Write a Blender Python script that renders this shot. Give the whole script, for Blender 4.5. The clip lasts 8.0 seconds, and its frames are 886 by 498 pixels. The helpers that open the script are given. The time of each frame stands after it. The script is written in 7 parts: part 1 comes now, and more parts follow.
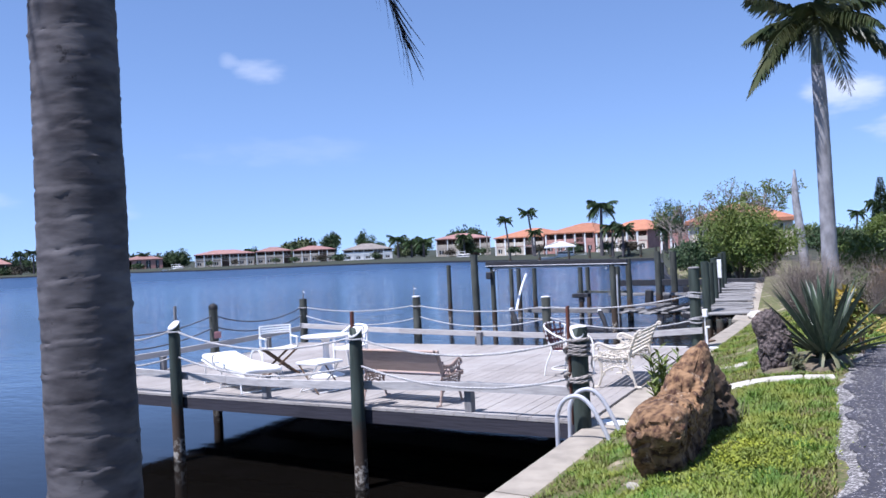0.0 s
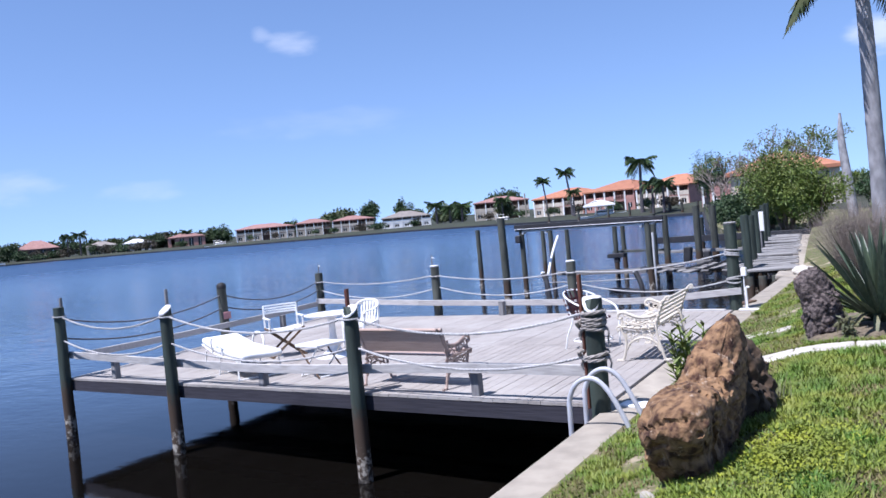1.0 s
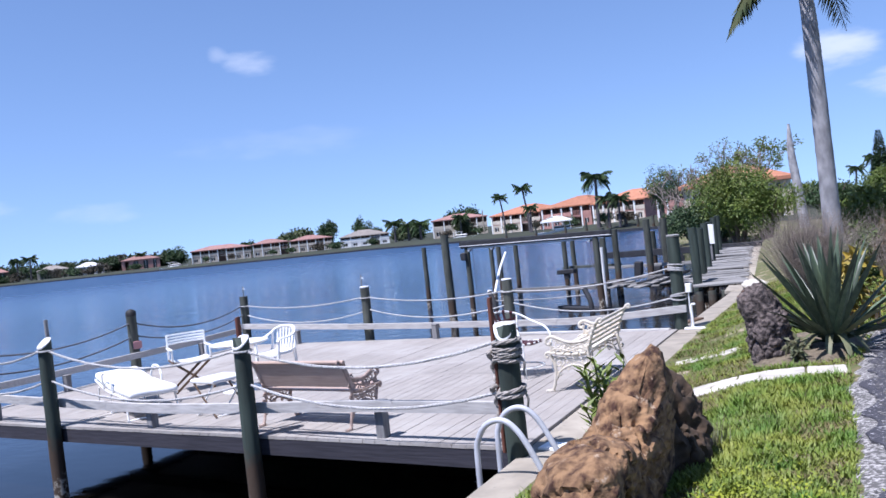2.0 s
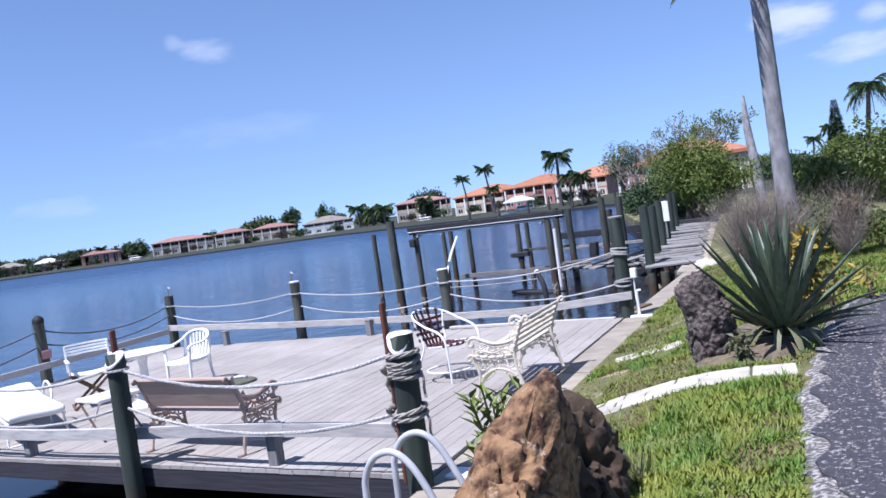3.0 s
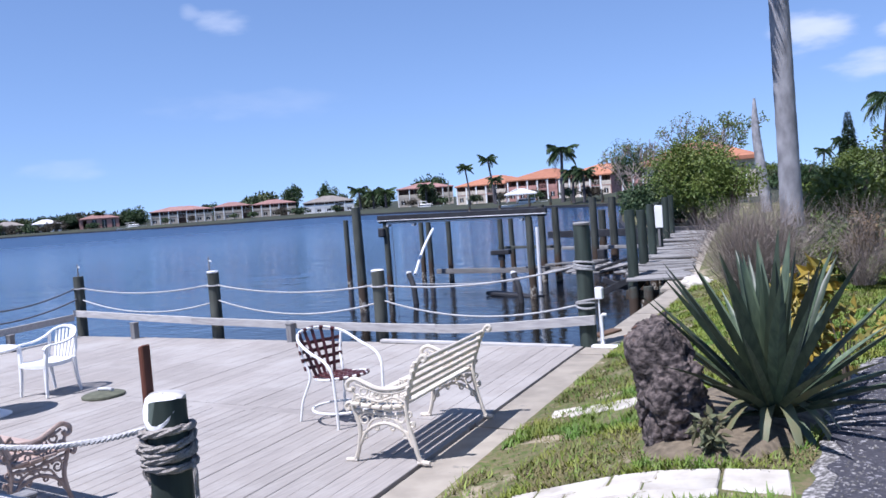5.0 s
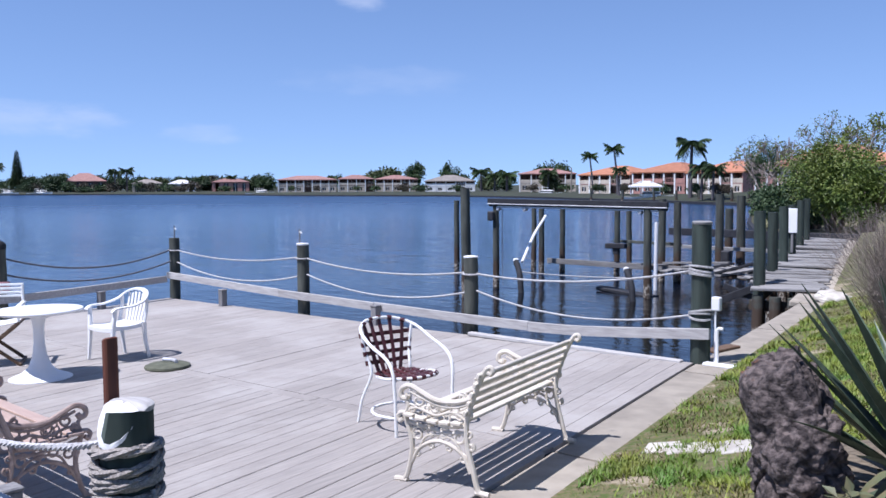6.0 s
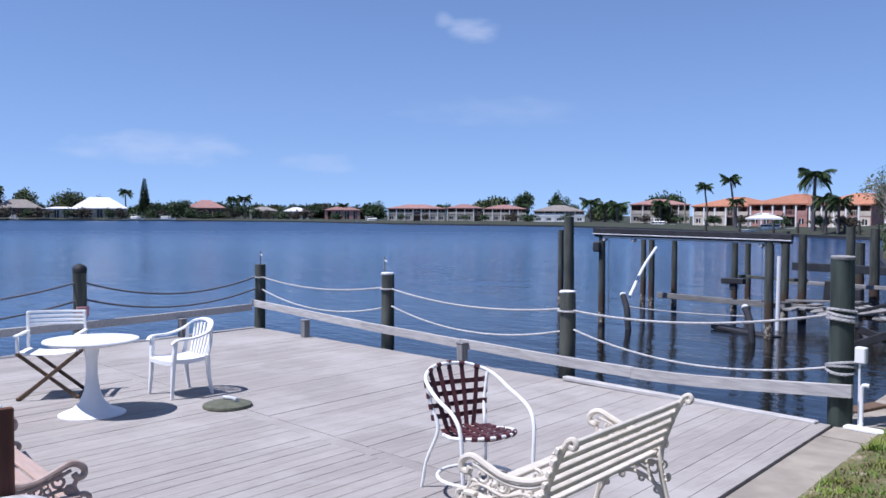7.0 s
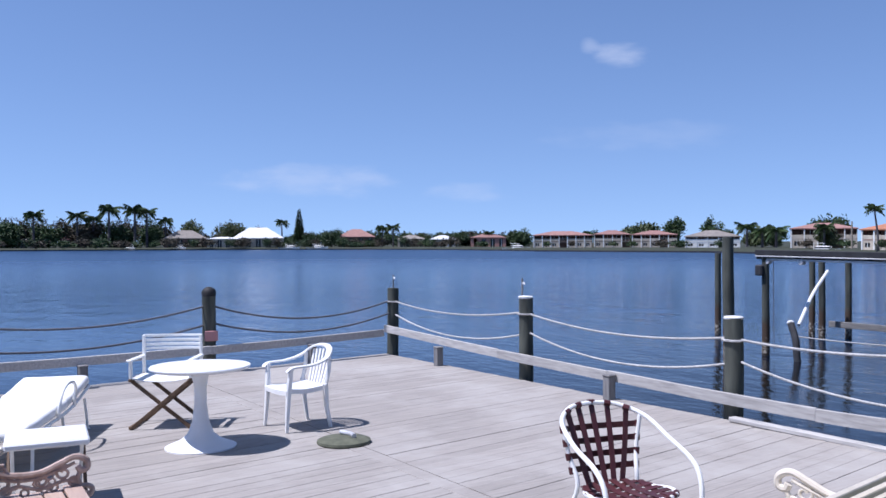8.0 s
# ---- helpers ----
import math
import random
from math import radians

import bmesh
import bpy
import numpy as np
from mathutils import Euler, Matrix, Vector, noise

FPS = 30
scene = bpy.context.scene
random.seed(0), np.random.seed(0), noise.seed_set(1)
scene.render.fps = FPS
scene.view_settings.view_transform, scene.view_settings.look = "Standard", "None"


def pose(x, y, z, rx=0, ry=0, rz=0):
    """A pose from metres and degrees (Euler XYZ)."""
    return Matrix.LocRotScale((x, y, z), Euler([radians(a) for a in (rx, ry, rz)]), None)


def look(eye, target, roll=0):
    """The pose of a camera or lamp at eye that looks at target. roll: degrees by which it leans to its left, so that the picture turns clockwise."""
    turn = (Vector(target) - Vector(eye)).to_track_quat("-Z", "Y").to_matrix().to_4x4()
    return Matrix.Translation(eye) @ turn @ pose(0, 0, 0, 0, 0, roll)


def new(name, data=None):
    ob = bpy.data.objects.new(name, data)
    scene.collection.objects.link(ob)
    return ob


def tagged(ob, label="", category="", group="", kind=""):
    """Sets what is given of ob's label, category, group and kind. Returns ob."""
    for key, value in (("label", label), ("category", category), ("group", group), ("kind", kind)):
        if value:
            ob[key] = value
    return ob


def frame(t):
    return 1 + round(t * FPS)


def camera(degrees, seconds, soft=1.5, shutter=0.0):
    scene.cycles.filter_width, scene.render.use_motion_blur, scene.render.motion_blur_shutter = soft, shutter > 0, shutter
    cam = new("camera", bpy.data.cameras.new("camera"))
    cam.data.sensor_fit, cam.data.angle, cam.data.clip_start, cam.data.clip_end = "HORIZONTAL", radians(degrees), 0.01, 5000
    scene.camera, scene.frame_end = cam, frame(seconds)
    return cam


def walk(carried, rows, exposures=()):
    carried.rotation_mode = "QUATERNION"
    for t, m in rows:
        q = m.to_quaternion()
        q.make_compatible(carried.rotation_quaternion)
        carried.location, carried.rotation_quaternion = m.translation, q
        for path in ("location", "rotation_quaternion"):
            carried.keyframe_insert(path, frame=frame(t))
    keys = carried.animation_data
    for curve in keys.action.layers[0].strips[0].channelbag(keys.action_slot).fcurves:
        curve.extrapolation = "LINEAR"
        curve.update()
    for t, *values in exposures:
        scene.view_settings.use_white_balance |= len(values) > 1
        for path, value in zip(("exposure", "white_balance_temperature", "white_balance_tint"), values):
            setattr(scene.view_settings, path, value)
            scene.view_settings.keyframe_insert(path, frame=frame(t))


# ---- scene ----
cam = camera(54.0, 8.0, soft=1.55)
PATH = [
    (0, (2.661, -1.55, 1.982), (1.537, 0.104, 1.983), -2.7),
    (0.5, (2.518, -0.94, 2.019), (1.304, 0.647, 1.931), -5.2),
    (1, (2.413, -0.344, 1.969), (1.209, 1.251, 1.896), -5.3),
    (2.5, (2.129, 1.572, 1.879), (1.041, 3.25, 1.844), -7.0),
    (3, (2.094, 2.159, 1.893), (1.025, 3.847, 1.803), -8.1),
    (3.5, (1.998, 2.735, 1.888), (0.982, 4.455, 1.8), -3.4),
    (4, (1.985, 3.33, 1.895), (0.93, 5.029, 1.841), -4.6),
    (4.5, (1.818, 3.912, 1.864), (0.754, 5.604, 1.794), -4.9),
    (4.7, (1.754, 4.162, 1.861), (0.703, 5.86, 1.755), -4.3),
    (5.8, (1.341, 5.384, 1.855), (0.115, 6.959, 1.727), -1.8),
    (6, (1.282, 5.515, 1.831), (-0.01, 7.035, 1.685), -0.3),
    (6.5, (1.087, 5.983, 1.837), (-0.428, 7.278, 1.659), -3.6),
    (7, (0.723, 6.43, 1.784), (-0.75, 7.78, 1.706), 0.3),
    (7.5, (0.43, 6.771, 1.768), (-1.277, 7.809, 1.68), -3.3),
    (8, (0.004, 7.145, 1.666), (-1.675, 8.231, 1.651), -0.2),
]
walk(cam, [(t, look(eye, target, roll)) for t, eye, target, roll in PATH], [(0.0, 0.68, 5750, 19), (3.5, 0.63, 5750, 19), (6.0, 0.46, 5750, 19), (7.0, 0.33, 5750, 19), (8.0, 0.33, 5750, 19)])

# ---- sky, sun and exposure ----
SUN_UP = 64.0
SUN_FROM = Vector((-0.33, -0.94, 0)).normalized()
world = bpy.data.worlds.new("sky")
scene.world = world
world.use_nodes = True
wn, wl = world.node_tree.nodes, world.node_tree.links
wn.clear()
sky = wn.new("ShaderNodeTexSky")
sky.sky_type = "NISHITA"
sky.sun_disc = False
sky.sun_elevation = radians(SUN_UP)
sky.sun_rotation = math.atan2(SUN_FROM.x, SUN_FROM.y)
sky.air_density, sky.dust_density, sky.ozone_density = 0.7, 0.0, 1.8
# a clear dry day: little haze low over the water
aim, lift = wn.new("ShaderNodeTexCoord"), wn.new("ShaderNodeVectorMath")
lift.operation = "MULTIPLY_ADD"
lift.inputs[1].default_value, lift.inputs[2].default_value = (1, 1, 0.7), (0, 0, 0.1)
wl.new(aim.outputs["Generated"], lift.inputs[0])
wl.new(lift.outputs[0], sky.inputs["Vector"])
wout = wn.new("ShaderNodeOutputWorld")
wbg = wn.new("ShaderNodeBackground")
wbg.inputs["Strength"].default_value = 0.108
wl.new(wbg.outputs[0], wout.inputs["Surface"])


def clouds(colour):
    """Small fair-weather clouds: (azimuth, elevation, half width, half height, density)."""
    coord = wn.new("ShaderNodeTexCoord")
    fluff = wn.new("ShaderNodeTexNoise")
    fluff.inputs["Scale"].default_value = 22
    fluff.inputs["Detail"].default_value = 6
    stretch = wn.new("ShaderNodeMapping")
    stretch.inputs["Scale"].default_value = (1, 1, 3.0)
    wl.new(coord.outputs["Generated"], stretch.inputs["Vector"])
    wl.new(stretch.outputs[0], fluff.inputs["Vector"])
    for az, el, w, h, dens in [(c[0] - 0.35, *c[1:]) for c in ((46.0, 11.9, 1.6, 0.7, 0.42), (47.9, 12.5, 0.6, 0.5, 0.3), (44.2, 6.8, 6.0, 0.9, 0.12), (66.4, 4.1, 5.0, 1.0, 0.32),
                               (55.8, 3.3, 2.8, 0.6, 0.22), (9.3, 8.3, 2.4, 1.2, 0.8), (6.3, 5.9, 2.2, 0.8, 0.7), (5.0, 7.9, 1.0, 0.7, 0.6), (2.0, 6.3, 2.5, 0.9, 0.7))]:
        d = Vector((-math.sin(radians(az)) * math.cos(radians(el)), math.cos(radians(az)) * math.cos(radians(el)), math.sin(radians(el))))
        side = Vector((math.cos(radians(az)), math.sin(radians(az)), 0))
        up = side.cross(d)
        if up.z < 0:
            up = -up
        total = None
        for axis, half in ((side, w), (up, h)):
            dot = wn.new("ShaderNodeVectorMath")
            dot.operation = "DOT_PRODUCT"
            dot.inputs[1].default_value = axis
            wl.new(coord.outputs["Generated"], dot.inputs[0])
            q = wn.new("ShaderNodeMath")
            q.operation = "DIVIDE"
            q.inputs[1].default_value = math.sin(radians(half))
            wl.new(dot.outputs["Value"], q.inputs[0])
            sub = wn.new("ShaderNodeMath")
            sub.operation = "SUBTRACT"
            sub.inputs[1].default_value = d.dot(axis) / math.sin(radians(half))
            wl.new(q.outputs[0], sub.inputs[0])
            sq = wn.new("ShaderNodeMath")
            sq.operation = "MULTIPLY"
            wl.new(sub.outputs[0], sq.inputs[0])
            wl.new(sub.outputs[0], sq.inputs[1])
            if total is None:
                total = sq
            else:
                add = wn.new("ShaderNodeMath")
                add.operation = "ADD"
                wl.new(total.outputs[0], add.inputs[0])
                wl.new(sq.outputs[0], add.inputs[1])
                total = add
        rough = wn.new("ShaderNodeMath")
        rough.operation = "MULTIPLY_ADD"
        rough.inputs[1].default_value = -3.2
        rough.inputs[2].default_value = 1.6
        wl.new(fluff.outputs["Fac"], rough.inputs[0])
        edge = wn.new("ShaderNodeMath")
        edge.operation = "ADD"
        wl.new(total.outputs[0], edge.inputs[0])
        wl.new(rough.outputs[0], edge.inputs[1])
        fade = wn.new("ShaderNodeMapRange")
        fade.interpolation_type = "SMOOTHSTEP"
        fade.inputs["From Min"].default_value = 1.5
        fade.inputs["From Max"].default_value = -0.6
        fade.inputs["To Min"].default_value = 0
        fade.inputs["To Max"].default_value = dens
        wl.new(edge.outputs[0], fade.inputs["Value"])
        # only the side of the sky that the cloud is on
        front = wn.new("ShaderNodeVectorMath")
        front.operation = "DOT_PRODUCT"
        front.inputs[1].default_value = d
        wl.new(coord.outputs["Generated"], front.inputs[0])
        ahead = wn.new("ShaderNodeMath")
        ahead.operation = "GREATER_THAN"
        ahead.inputs[1].default_value = 0.5
        wl.new(front.outputs["Value"], ahead.inputs[0])
        both = wn.new("ShaderNodeMath")
        both.operation = "MULTIPLY"
        wl.new(fade.outputs[0], both.inputs[0])
        wl.new(ahead.outputs[0], both.inputs[1])
        mix = wn.new("ShaderNodeMix")
        mix.data_type = "RGBA"
        mix.inputs[7].default_value = (5.2, 5.6, 6.2, 1)
        wl.new(both.outputs[0], mix.inputs[0])
        wl.new(colour, mix.inputs[6])
        colour = mix.outputs[2]
    return colour


wl.new(clouds(sky.outputs[0]), wbg.inputs["Color"])

sun = new("sun", bpy.data.lights.new("sun", "SUN"))
sun.data.energy = 5.0
sun.data.angle = radians(0.55)
sun.data.color = (1.0, 0.96, 0.9)
sun.matrix_world = look(SUN_FROM * math.cos(radians(SUN_UP)) * 60 + Vector((0, 0, 60 * math.sin(radians(SUN_UP)))), (0, 0, 0))

# ---- materials ----
WL = -1.06          # water level; the deck's top is at 0


def mat(name, a, b=None, scale=6.0, rough=0.7, metal=0.0, bump=0.25, dist=0.01, stretch=(1, 1, 1), vary=0.15, patch=0.25, patch_scale=0.8, detail=6, contrast=(0.35, 0.65), ior=1.45, speck=None):
    """A worn two-tone surface: grain between colours a and b, broad patches of lighter and darker, a difference from piece to piece, and fine relief."""
    m = bpy.data.materials.new(name)
    m.use_nodes = True
    n, l = m.node_tree.nodes, m.node_tree.links
    p = n["Principled BSDF"]
    p.inputs["Roughness"].default_value, p.inputs["Metallic"].default_value, p.inputs["IOR"].default_value = rough, metal, ior
    b = b or tuple(c * 0.7 for c in a)
    tc, mp, info = n.new("ShaderNodeTexCoord"), n.new("ShaderNodeMapping"), n.new("ShaderNodeObjectInfo")
    mp.inputs["Scale"].default_value = stretch
    l.new(tc.outputs["Object"], mp.inputs["Vector"])
    shift = n.new("ShaderNodeMath")
    shift.operation = "MULTIPLY"
    shift.inputs[1].default_value = 57.0
    l.new(info.outputs["Random"], shift.inputs[0])
    grain, broad = n.new("ShaderNodeTexNoise"), n.new("ShaderNodeTexNoise")
    for t, s, d in ((grain, scale, detail), (broad, patch_scale, 3)):
        t.noise_dimensions = "4D"
        t.inputs["Scale"].default_value, t.inputs["Detail"].default_value = s, d
        l.new(shift.outputs[0], t.inputs["W"])
    l.new(mp.outputs[0], grain.inputs["Vector"])
    l.new(tc.outputs["Object"], broad.inputs["Vector"])
    rg = n.new("ShaderNodeMapRange")
    rg.inputs["From Min"].default_value, rg.inputs["From Max"].default_value = contrast
    l.new(grain.outputs["Fac"], rg.inputs["Value"])
    mix = n.new("ShaderNodeMix")
    mix.data_type = "RGBA"
    mix.inputs[6].default_value, mix.inputs[7].default_value = (*a, 1), (*b, 1)
    l.new(rg.outputs[0], mix.inputs[0])
    val = n.new("ShaderNodeMath")
    val.operation = "MULTIPLY_ADD"
    val.inputs[1].default_value, val.inputs[2].default_value = 2 * patch, 1 - patch
    l.new(broad.outputs["Fac"], val.inputs[0])
    piece = n.new("ShaderNodeMath")
    piece.operation = "MULTIPLY_ADD"
    piece.inputs[1].default_value, piece.inputs[2].default_value = 2 * vary, 1 - vary
    l.new(info.outputs["Random"], piece.inputs[0])
    both = n.new("ShaderNodeMath")
    both.operation = "MULTIPLY"
    l.new(val.outputs[0], both.inputs[0])
    l.new(piece.outputs[0], both.inputs[1])
    hsv = n.new("ShaderNodeHueSaturation")
    l.new(both.outputs[0], hsv.inputs["Value"])
    l.new(mix.outputs[2], hsv.inputs["Color"])
    out = hsv.outputs[0]
    if speck:
        col, sscale, amount = speck[:3]
        sp = n.new("ShaderNodeTexNoise")
        sp.inputs["Scale"].default_value, sp.inputs["Detail"].default_value, sp.inputs["Roughness"].default_value = sscale, 8, 0.7
        place = n.new("ShaderNodeNewGeometry").outputs["Position"] if len(speck) > 3 else tc.outputs["Object"]
        l.new(place, sp.inputs["Vector"])
        r2 = n.new("ShaderNodeMapRange")
        r2.inputs["From Min"].default_value, r2.inputs["From Max"].default_value = amount, amount + (speck[3] if len(speck) > 3 else 0.06)
        l.new(sp.outputs["Fac"], r2.inputs["Value"])
        m2 = n.new("ShaderNodeMix")
        m2.data_type = "RGBA"
        m2.inputs[7].default_value = (*col, 1)
        l.new(r2.outputs[0], m2.inputs[0])
        l.new(out, m2.inputs[6])
        out = m2.outputs[2]
    l.new(out, p.inputs["Base Color"])
    if bump:
        bp = n.new("ShaderNodeBump")
        bp.inputs["Strength"].default_value, bp.inputs["Distance"].default_value = bump, dist
        l.new(grain.outputs["Fac"], bp.inputs["Height"])
        l.new(bp.outputs[0], p.inputs["Normal"])
    return m


def piling_wood(name, a, b):
    """Green treated timber, brown and slimy below the tide mark, with a pale barnacle band at the water."""
    m = mat(name, a, b, scale=14, stretch=(1, 1, 0.12), rough=0.8, bump=0.5, dist=0.012, vary=0.2)
    n, l = m.node_tree.nodes, m.node_tree.links
    p = n["Principled BSDF"]
    base = p.inputs["Base Color"].links[0].from_socket
    geo, xyz = n.new("ShaderNodeNewGeometry"), n.new("ShaderNodeSeparateXYZ")
    l.new(geo.outputs["Position"], xyz.inputs[0])
    wob = n.new("ShaderNodeTexNoise")
    wob.inputs["Scale"].default_value = 9
    l.new(geo.outputs["Position"], wob.inputs["Vector"])
    h = n.new("ShaderNodeMath")
    h.operation = "MULTIPLY_ADD"
    h.inputs[1].default_value = 0.5
    l.new(wob.outputs["Fac"], h.inputs[0])
    l.new(xyz.outputs["Z"], h.inputs[2])
    for lo, hi, col, most in ((0.12, -0.08, (0.06, 0.036, 0.022), 0.85), (-0.42, -0.5, (0.4, 0.37, 0.31), 0.85), (-0.72, -0.85, (0.02, 0.016, 0.012), 0.9)):
        r = n.new("ShaderNodeMapRange")
        r.inputs["From Min"].default_value, r.inputs["From Max"].default_value, r.inputs["To Max"].default_value = lo, hi, most
        l.new(h.outputs[0], r.inputs["Value"])
        mx = n.new("ShaderNodeMix")
        mx.data_type = "RGBA"
        mx.inputs[7].default_value = (*col, 1)
        fac = r.outputs[0]
        if lo == -0.42:
            # barnacles grow in patches
            spots, cut, both = n.new("ShaderNodeTexNoise"), n.new("ShaderNodeMapRange"), n.new("ShaderNodeMath")
            spots.inputs["Scale"].default_value, spots.inputs["Detail"].default_value = 16, 6
            l.new(geo.outputs["Position"], spots.inputs["Vector"])
            cut.inputs["From Min"].default_value, cut.inputs["From Max"].default_value = 0.46, 0.58
            l.new(spots.outputs["Fac"], cut.inputs["Value"])
            both.operation = "MULTIPLY"
            l.new(fac, both.inputs[0])
            l.new(cut.outputs[0], both.inputs[1])
            fac = both.outputs[0]
        l.new(fac, mx.inputs[0])
        l.new(base, mx.inputs[6])
        base = mx.outputs[2]
    l.new(base, p.inputs["Base Color"])
    return m


def water_surface():
    m = bpy.data.materials.new("water")
    m.use_nodes = True
    n, l = m.node_tree.nodes, m.node_tree.links
    p = n["Principled BSDF"]
    p.inputs["Roughness"].default_value, p.inputs["IOR"].default_value = 0.07, 1.33
    p.inputs["Specular IOR Level"].default_value = 0.47
    tc = n.new("ShaderNodeTexCoord")
    deep = n.new("ShaderNodeTexNoise")
    deep.inputs["Scale"].default_value, deep.inputs["Detail"].default_value = 0.05, 4
    l.new(tc.outputs["Object"], deep.inputs["Vector"])
    mix = n.new("ShaderNodeMix")
    mix.data_type = "RGBA"
    mix.inputs[6].default_value, mix.inputs[7].default_value = (0.008, 0.029, 0.076, 1), (0.0095, 0.034, 0.09, 1)
    l.new(deep.outputs["Fac"], mix.inputs[0])
    # near-black brown paints shade and dark reflections by deck and slip, blue further out
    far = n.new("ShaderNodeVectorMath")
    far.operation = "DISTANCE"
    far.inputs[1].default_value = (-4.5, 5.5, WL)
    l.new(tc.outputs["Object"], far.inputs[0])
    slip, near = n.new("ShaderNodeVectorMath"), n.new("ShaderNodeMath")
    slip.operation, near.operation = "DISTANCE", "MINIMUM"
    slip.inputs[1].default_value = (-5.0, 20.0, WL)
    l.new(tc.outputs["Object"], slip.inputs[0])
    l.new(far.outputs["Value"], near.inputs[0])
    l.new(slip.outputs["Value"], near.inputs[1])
    shade_fade, tone = n.new("ShaderNodeMapRange"), n.new("ShaderNodeMix")
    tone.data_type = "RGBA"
    shade_fade.inputs["From Min"].default_value, shade_fade.inputs["From Max"].default_value = 6.0, 24.0
    l.new(near.outputs[0], shade_fade.inputs["Value"])
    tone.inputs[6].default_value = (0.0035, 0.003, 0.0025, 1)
    l.new(shade_fade.outputs[0], tone.inputs[0])
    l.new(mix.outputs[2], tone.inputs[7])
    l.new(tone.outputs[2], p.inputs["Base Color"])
    # calm in the lee of the deck and the seawall, rippled out in the open
    lee = n.new("ShaderNodeMapRange")
    lee.inputs["From Min"].default_value, lee.inputs["From Max"].default_value = 6.5, 40.0
    lee.inputs["To Min"].default_value, lee.inputs["To Max"].default_value = 0.05, 1.0
    l.new(far.outputs["Value"], lee.inputs["Value"])
    fuzz = n.new("ShaderNodeMapRange")
    fuzz.inputs["From Min"].default_value, fuzz.inputs["From Max"].default_value = 20.0, 160.0
    fuzz.inputs["To Min"].default_value, fuzz.inputs["To Max"].default_value = 0.05, 0.3
    l.new(far.outputs["Value"], fuzz.inputs["Value"])
    l.new(fuzz.outputs[0], p.inputs["Roughness"])
    last = None
    for scale, strength, dist, stretch in ((0.35, 0.45, 0.3, (1.0, 1.6, 1)), (2.2, 0.6, 0.07, (1.0, 1.9, 1)), (9.0, 0.6, 0.014, (1, 1.5, 1))):
        mp, t, bp = n.new("ShaderNodeMapping"), n.new("ShaderNodeTexNoise"), n.new("ShaderNodeBump")
        mp.inputs["Scale"].default_value = stretch
        mp.inputs["Rotation"].default_value = (0, 0, 0.5)
        l.new(tc.outputs["Object"], mp.inputs["Vector"])
        l.new(mp.outputs[0], t.inputs["Vector"])
        t.inputs["Scale"].default_value, t.inputs["Detail"].default_value = scale, 4
        bp.inputs["Distance"].default_value = dist
        gain = n.new("ShaderNodeMath")
        gain.operation = "MULTIPLY"
        gain.inputs[1].default_value = strength
        l.new(lee.outputs[0], gain.inputs[0])
        l.new(gain.outputs[0], bp.inputs["Strength"])
        l.new(t.outputs["Fac"], bp.inputs["Height"])
        if last:
            l.new(last.outputs[0], bp.inputs["Normal"])
        last = bp
    l.new(last.outputs[0], p.inputs["Normal"])
    return m


WATER = water_surface()
DECK = mat("weathered_deck_board", (0.32, 0.293, 0.265), (0.254, 0.232, 0.212), scale=7, stretch=(9, 0.5, 4), rough=0.85, bump=0.35, dist=0.005, vary=0.06, patch=0.2, patch_scale=0.9, speck=((0.362, 0.34, 0.314), 0.5, 0.47, 0.16))
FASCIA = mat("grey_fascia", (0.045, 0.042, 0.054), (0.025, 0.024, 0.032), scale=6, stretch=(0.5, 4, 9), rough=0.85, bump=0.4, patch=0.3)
RAILWOOD = mat("grey_white_rail", (0.46, 0.443, 0.425), (0.319, 0.305, 0.292), scale=8, stretch=(0.6, 5, 5), rough=0.8, vary=0.1)
STUBWOOD = mat("grey_stub", (0.221, 0.217, 0.212), (0.142, 0.138, 0.142), scale=9, stretch=(4, 4, 0.5), rough=0.85)
PILING = piling_wood("green_piling", (0.0451, 0.0617, 0.0496), (0.0196, 0.0278, 0.0226))
OLDPILE = piling_wood("old_piling", (0.0836, 0.0894, 0.0733), (0.0358, 0.0398, 0.0335))
STAKE = mat("red_brown_stake", (0.142, 0.0487, 0.0266), (0.0796, 0.0266, 0.0177), scale=10, stretch=(4, 4, 0.5))
WHITE = mat("white_paint", (0.82, 0.82, 0.8), (0.72, 0.72, 0.69), scale=5, rough=0.4, bump=0.08, vary=0.03, patch=0.08)
PLASTIC = mat("white_plastic", (0.78, 0.78, 0.77), (0.72, 0.72, 0.72), scale=3, rough=0.35, bump=0.03, vary=0.02, patch=0.06)
CUSHION = mat("white_cushion", (0.79, 0.79, 0.77), (0.74, 0.74, 0.72), scale=30, rough=0.9, bump=0.2, dist=0.004, vary=0.02, patch=0.06)
CAP = mat("white_post_cap", (0.74, 0.74, 0.74), (0.42, 0.42, 0.42), scale=16, rough=0.85, bump=0.4, contrast=(0.45, 0.7))
ROPE = mat("pale_rope", (0.531, 0.522, 0.513), (0.292, 0.283, 0.274), scale=60, stretch=(1, 1, 1), rough=0.9, bump=0.8, dist=0.006, vary=0.1)
DARKROPE = mat("dark_rope", (0.142, 0.15, 0.177), (0.0796, 0.0796, 0.0885), scale=60, rough=0.9, bump=0.6, dist=0.006)
GREYROPE = mat("grey_rope", (0.389, 0.354, 0.319), (0.212, 0.19, 0.168), scale=110, rough=0.95, bump=0.8, dist=0.01)
CREAM = mat("cream_bench_paint", (0.637, 0.58, 0.487), (0.531, 0.478, 0.389), scale=8, rough=0.45, bump=0.12, vary=0.05, patch=0.1)
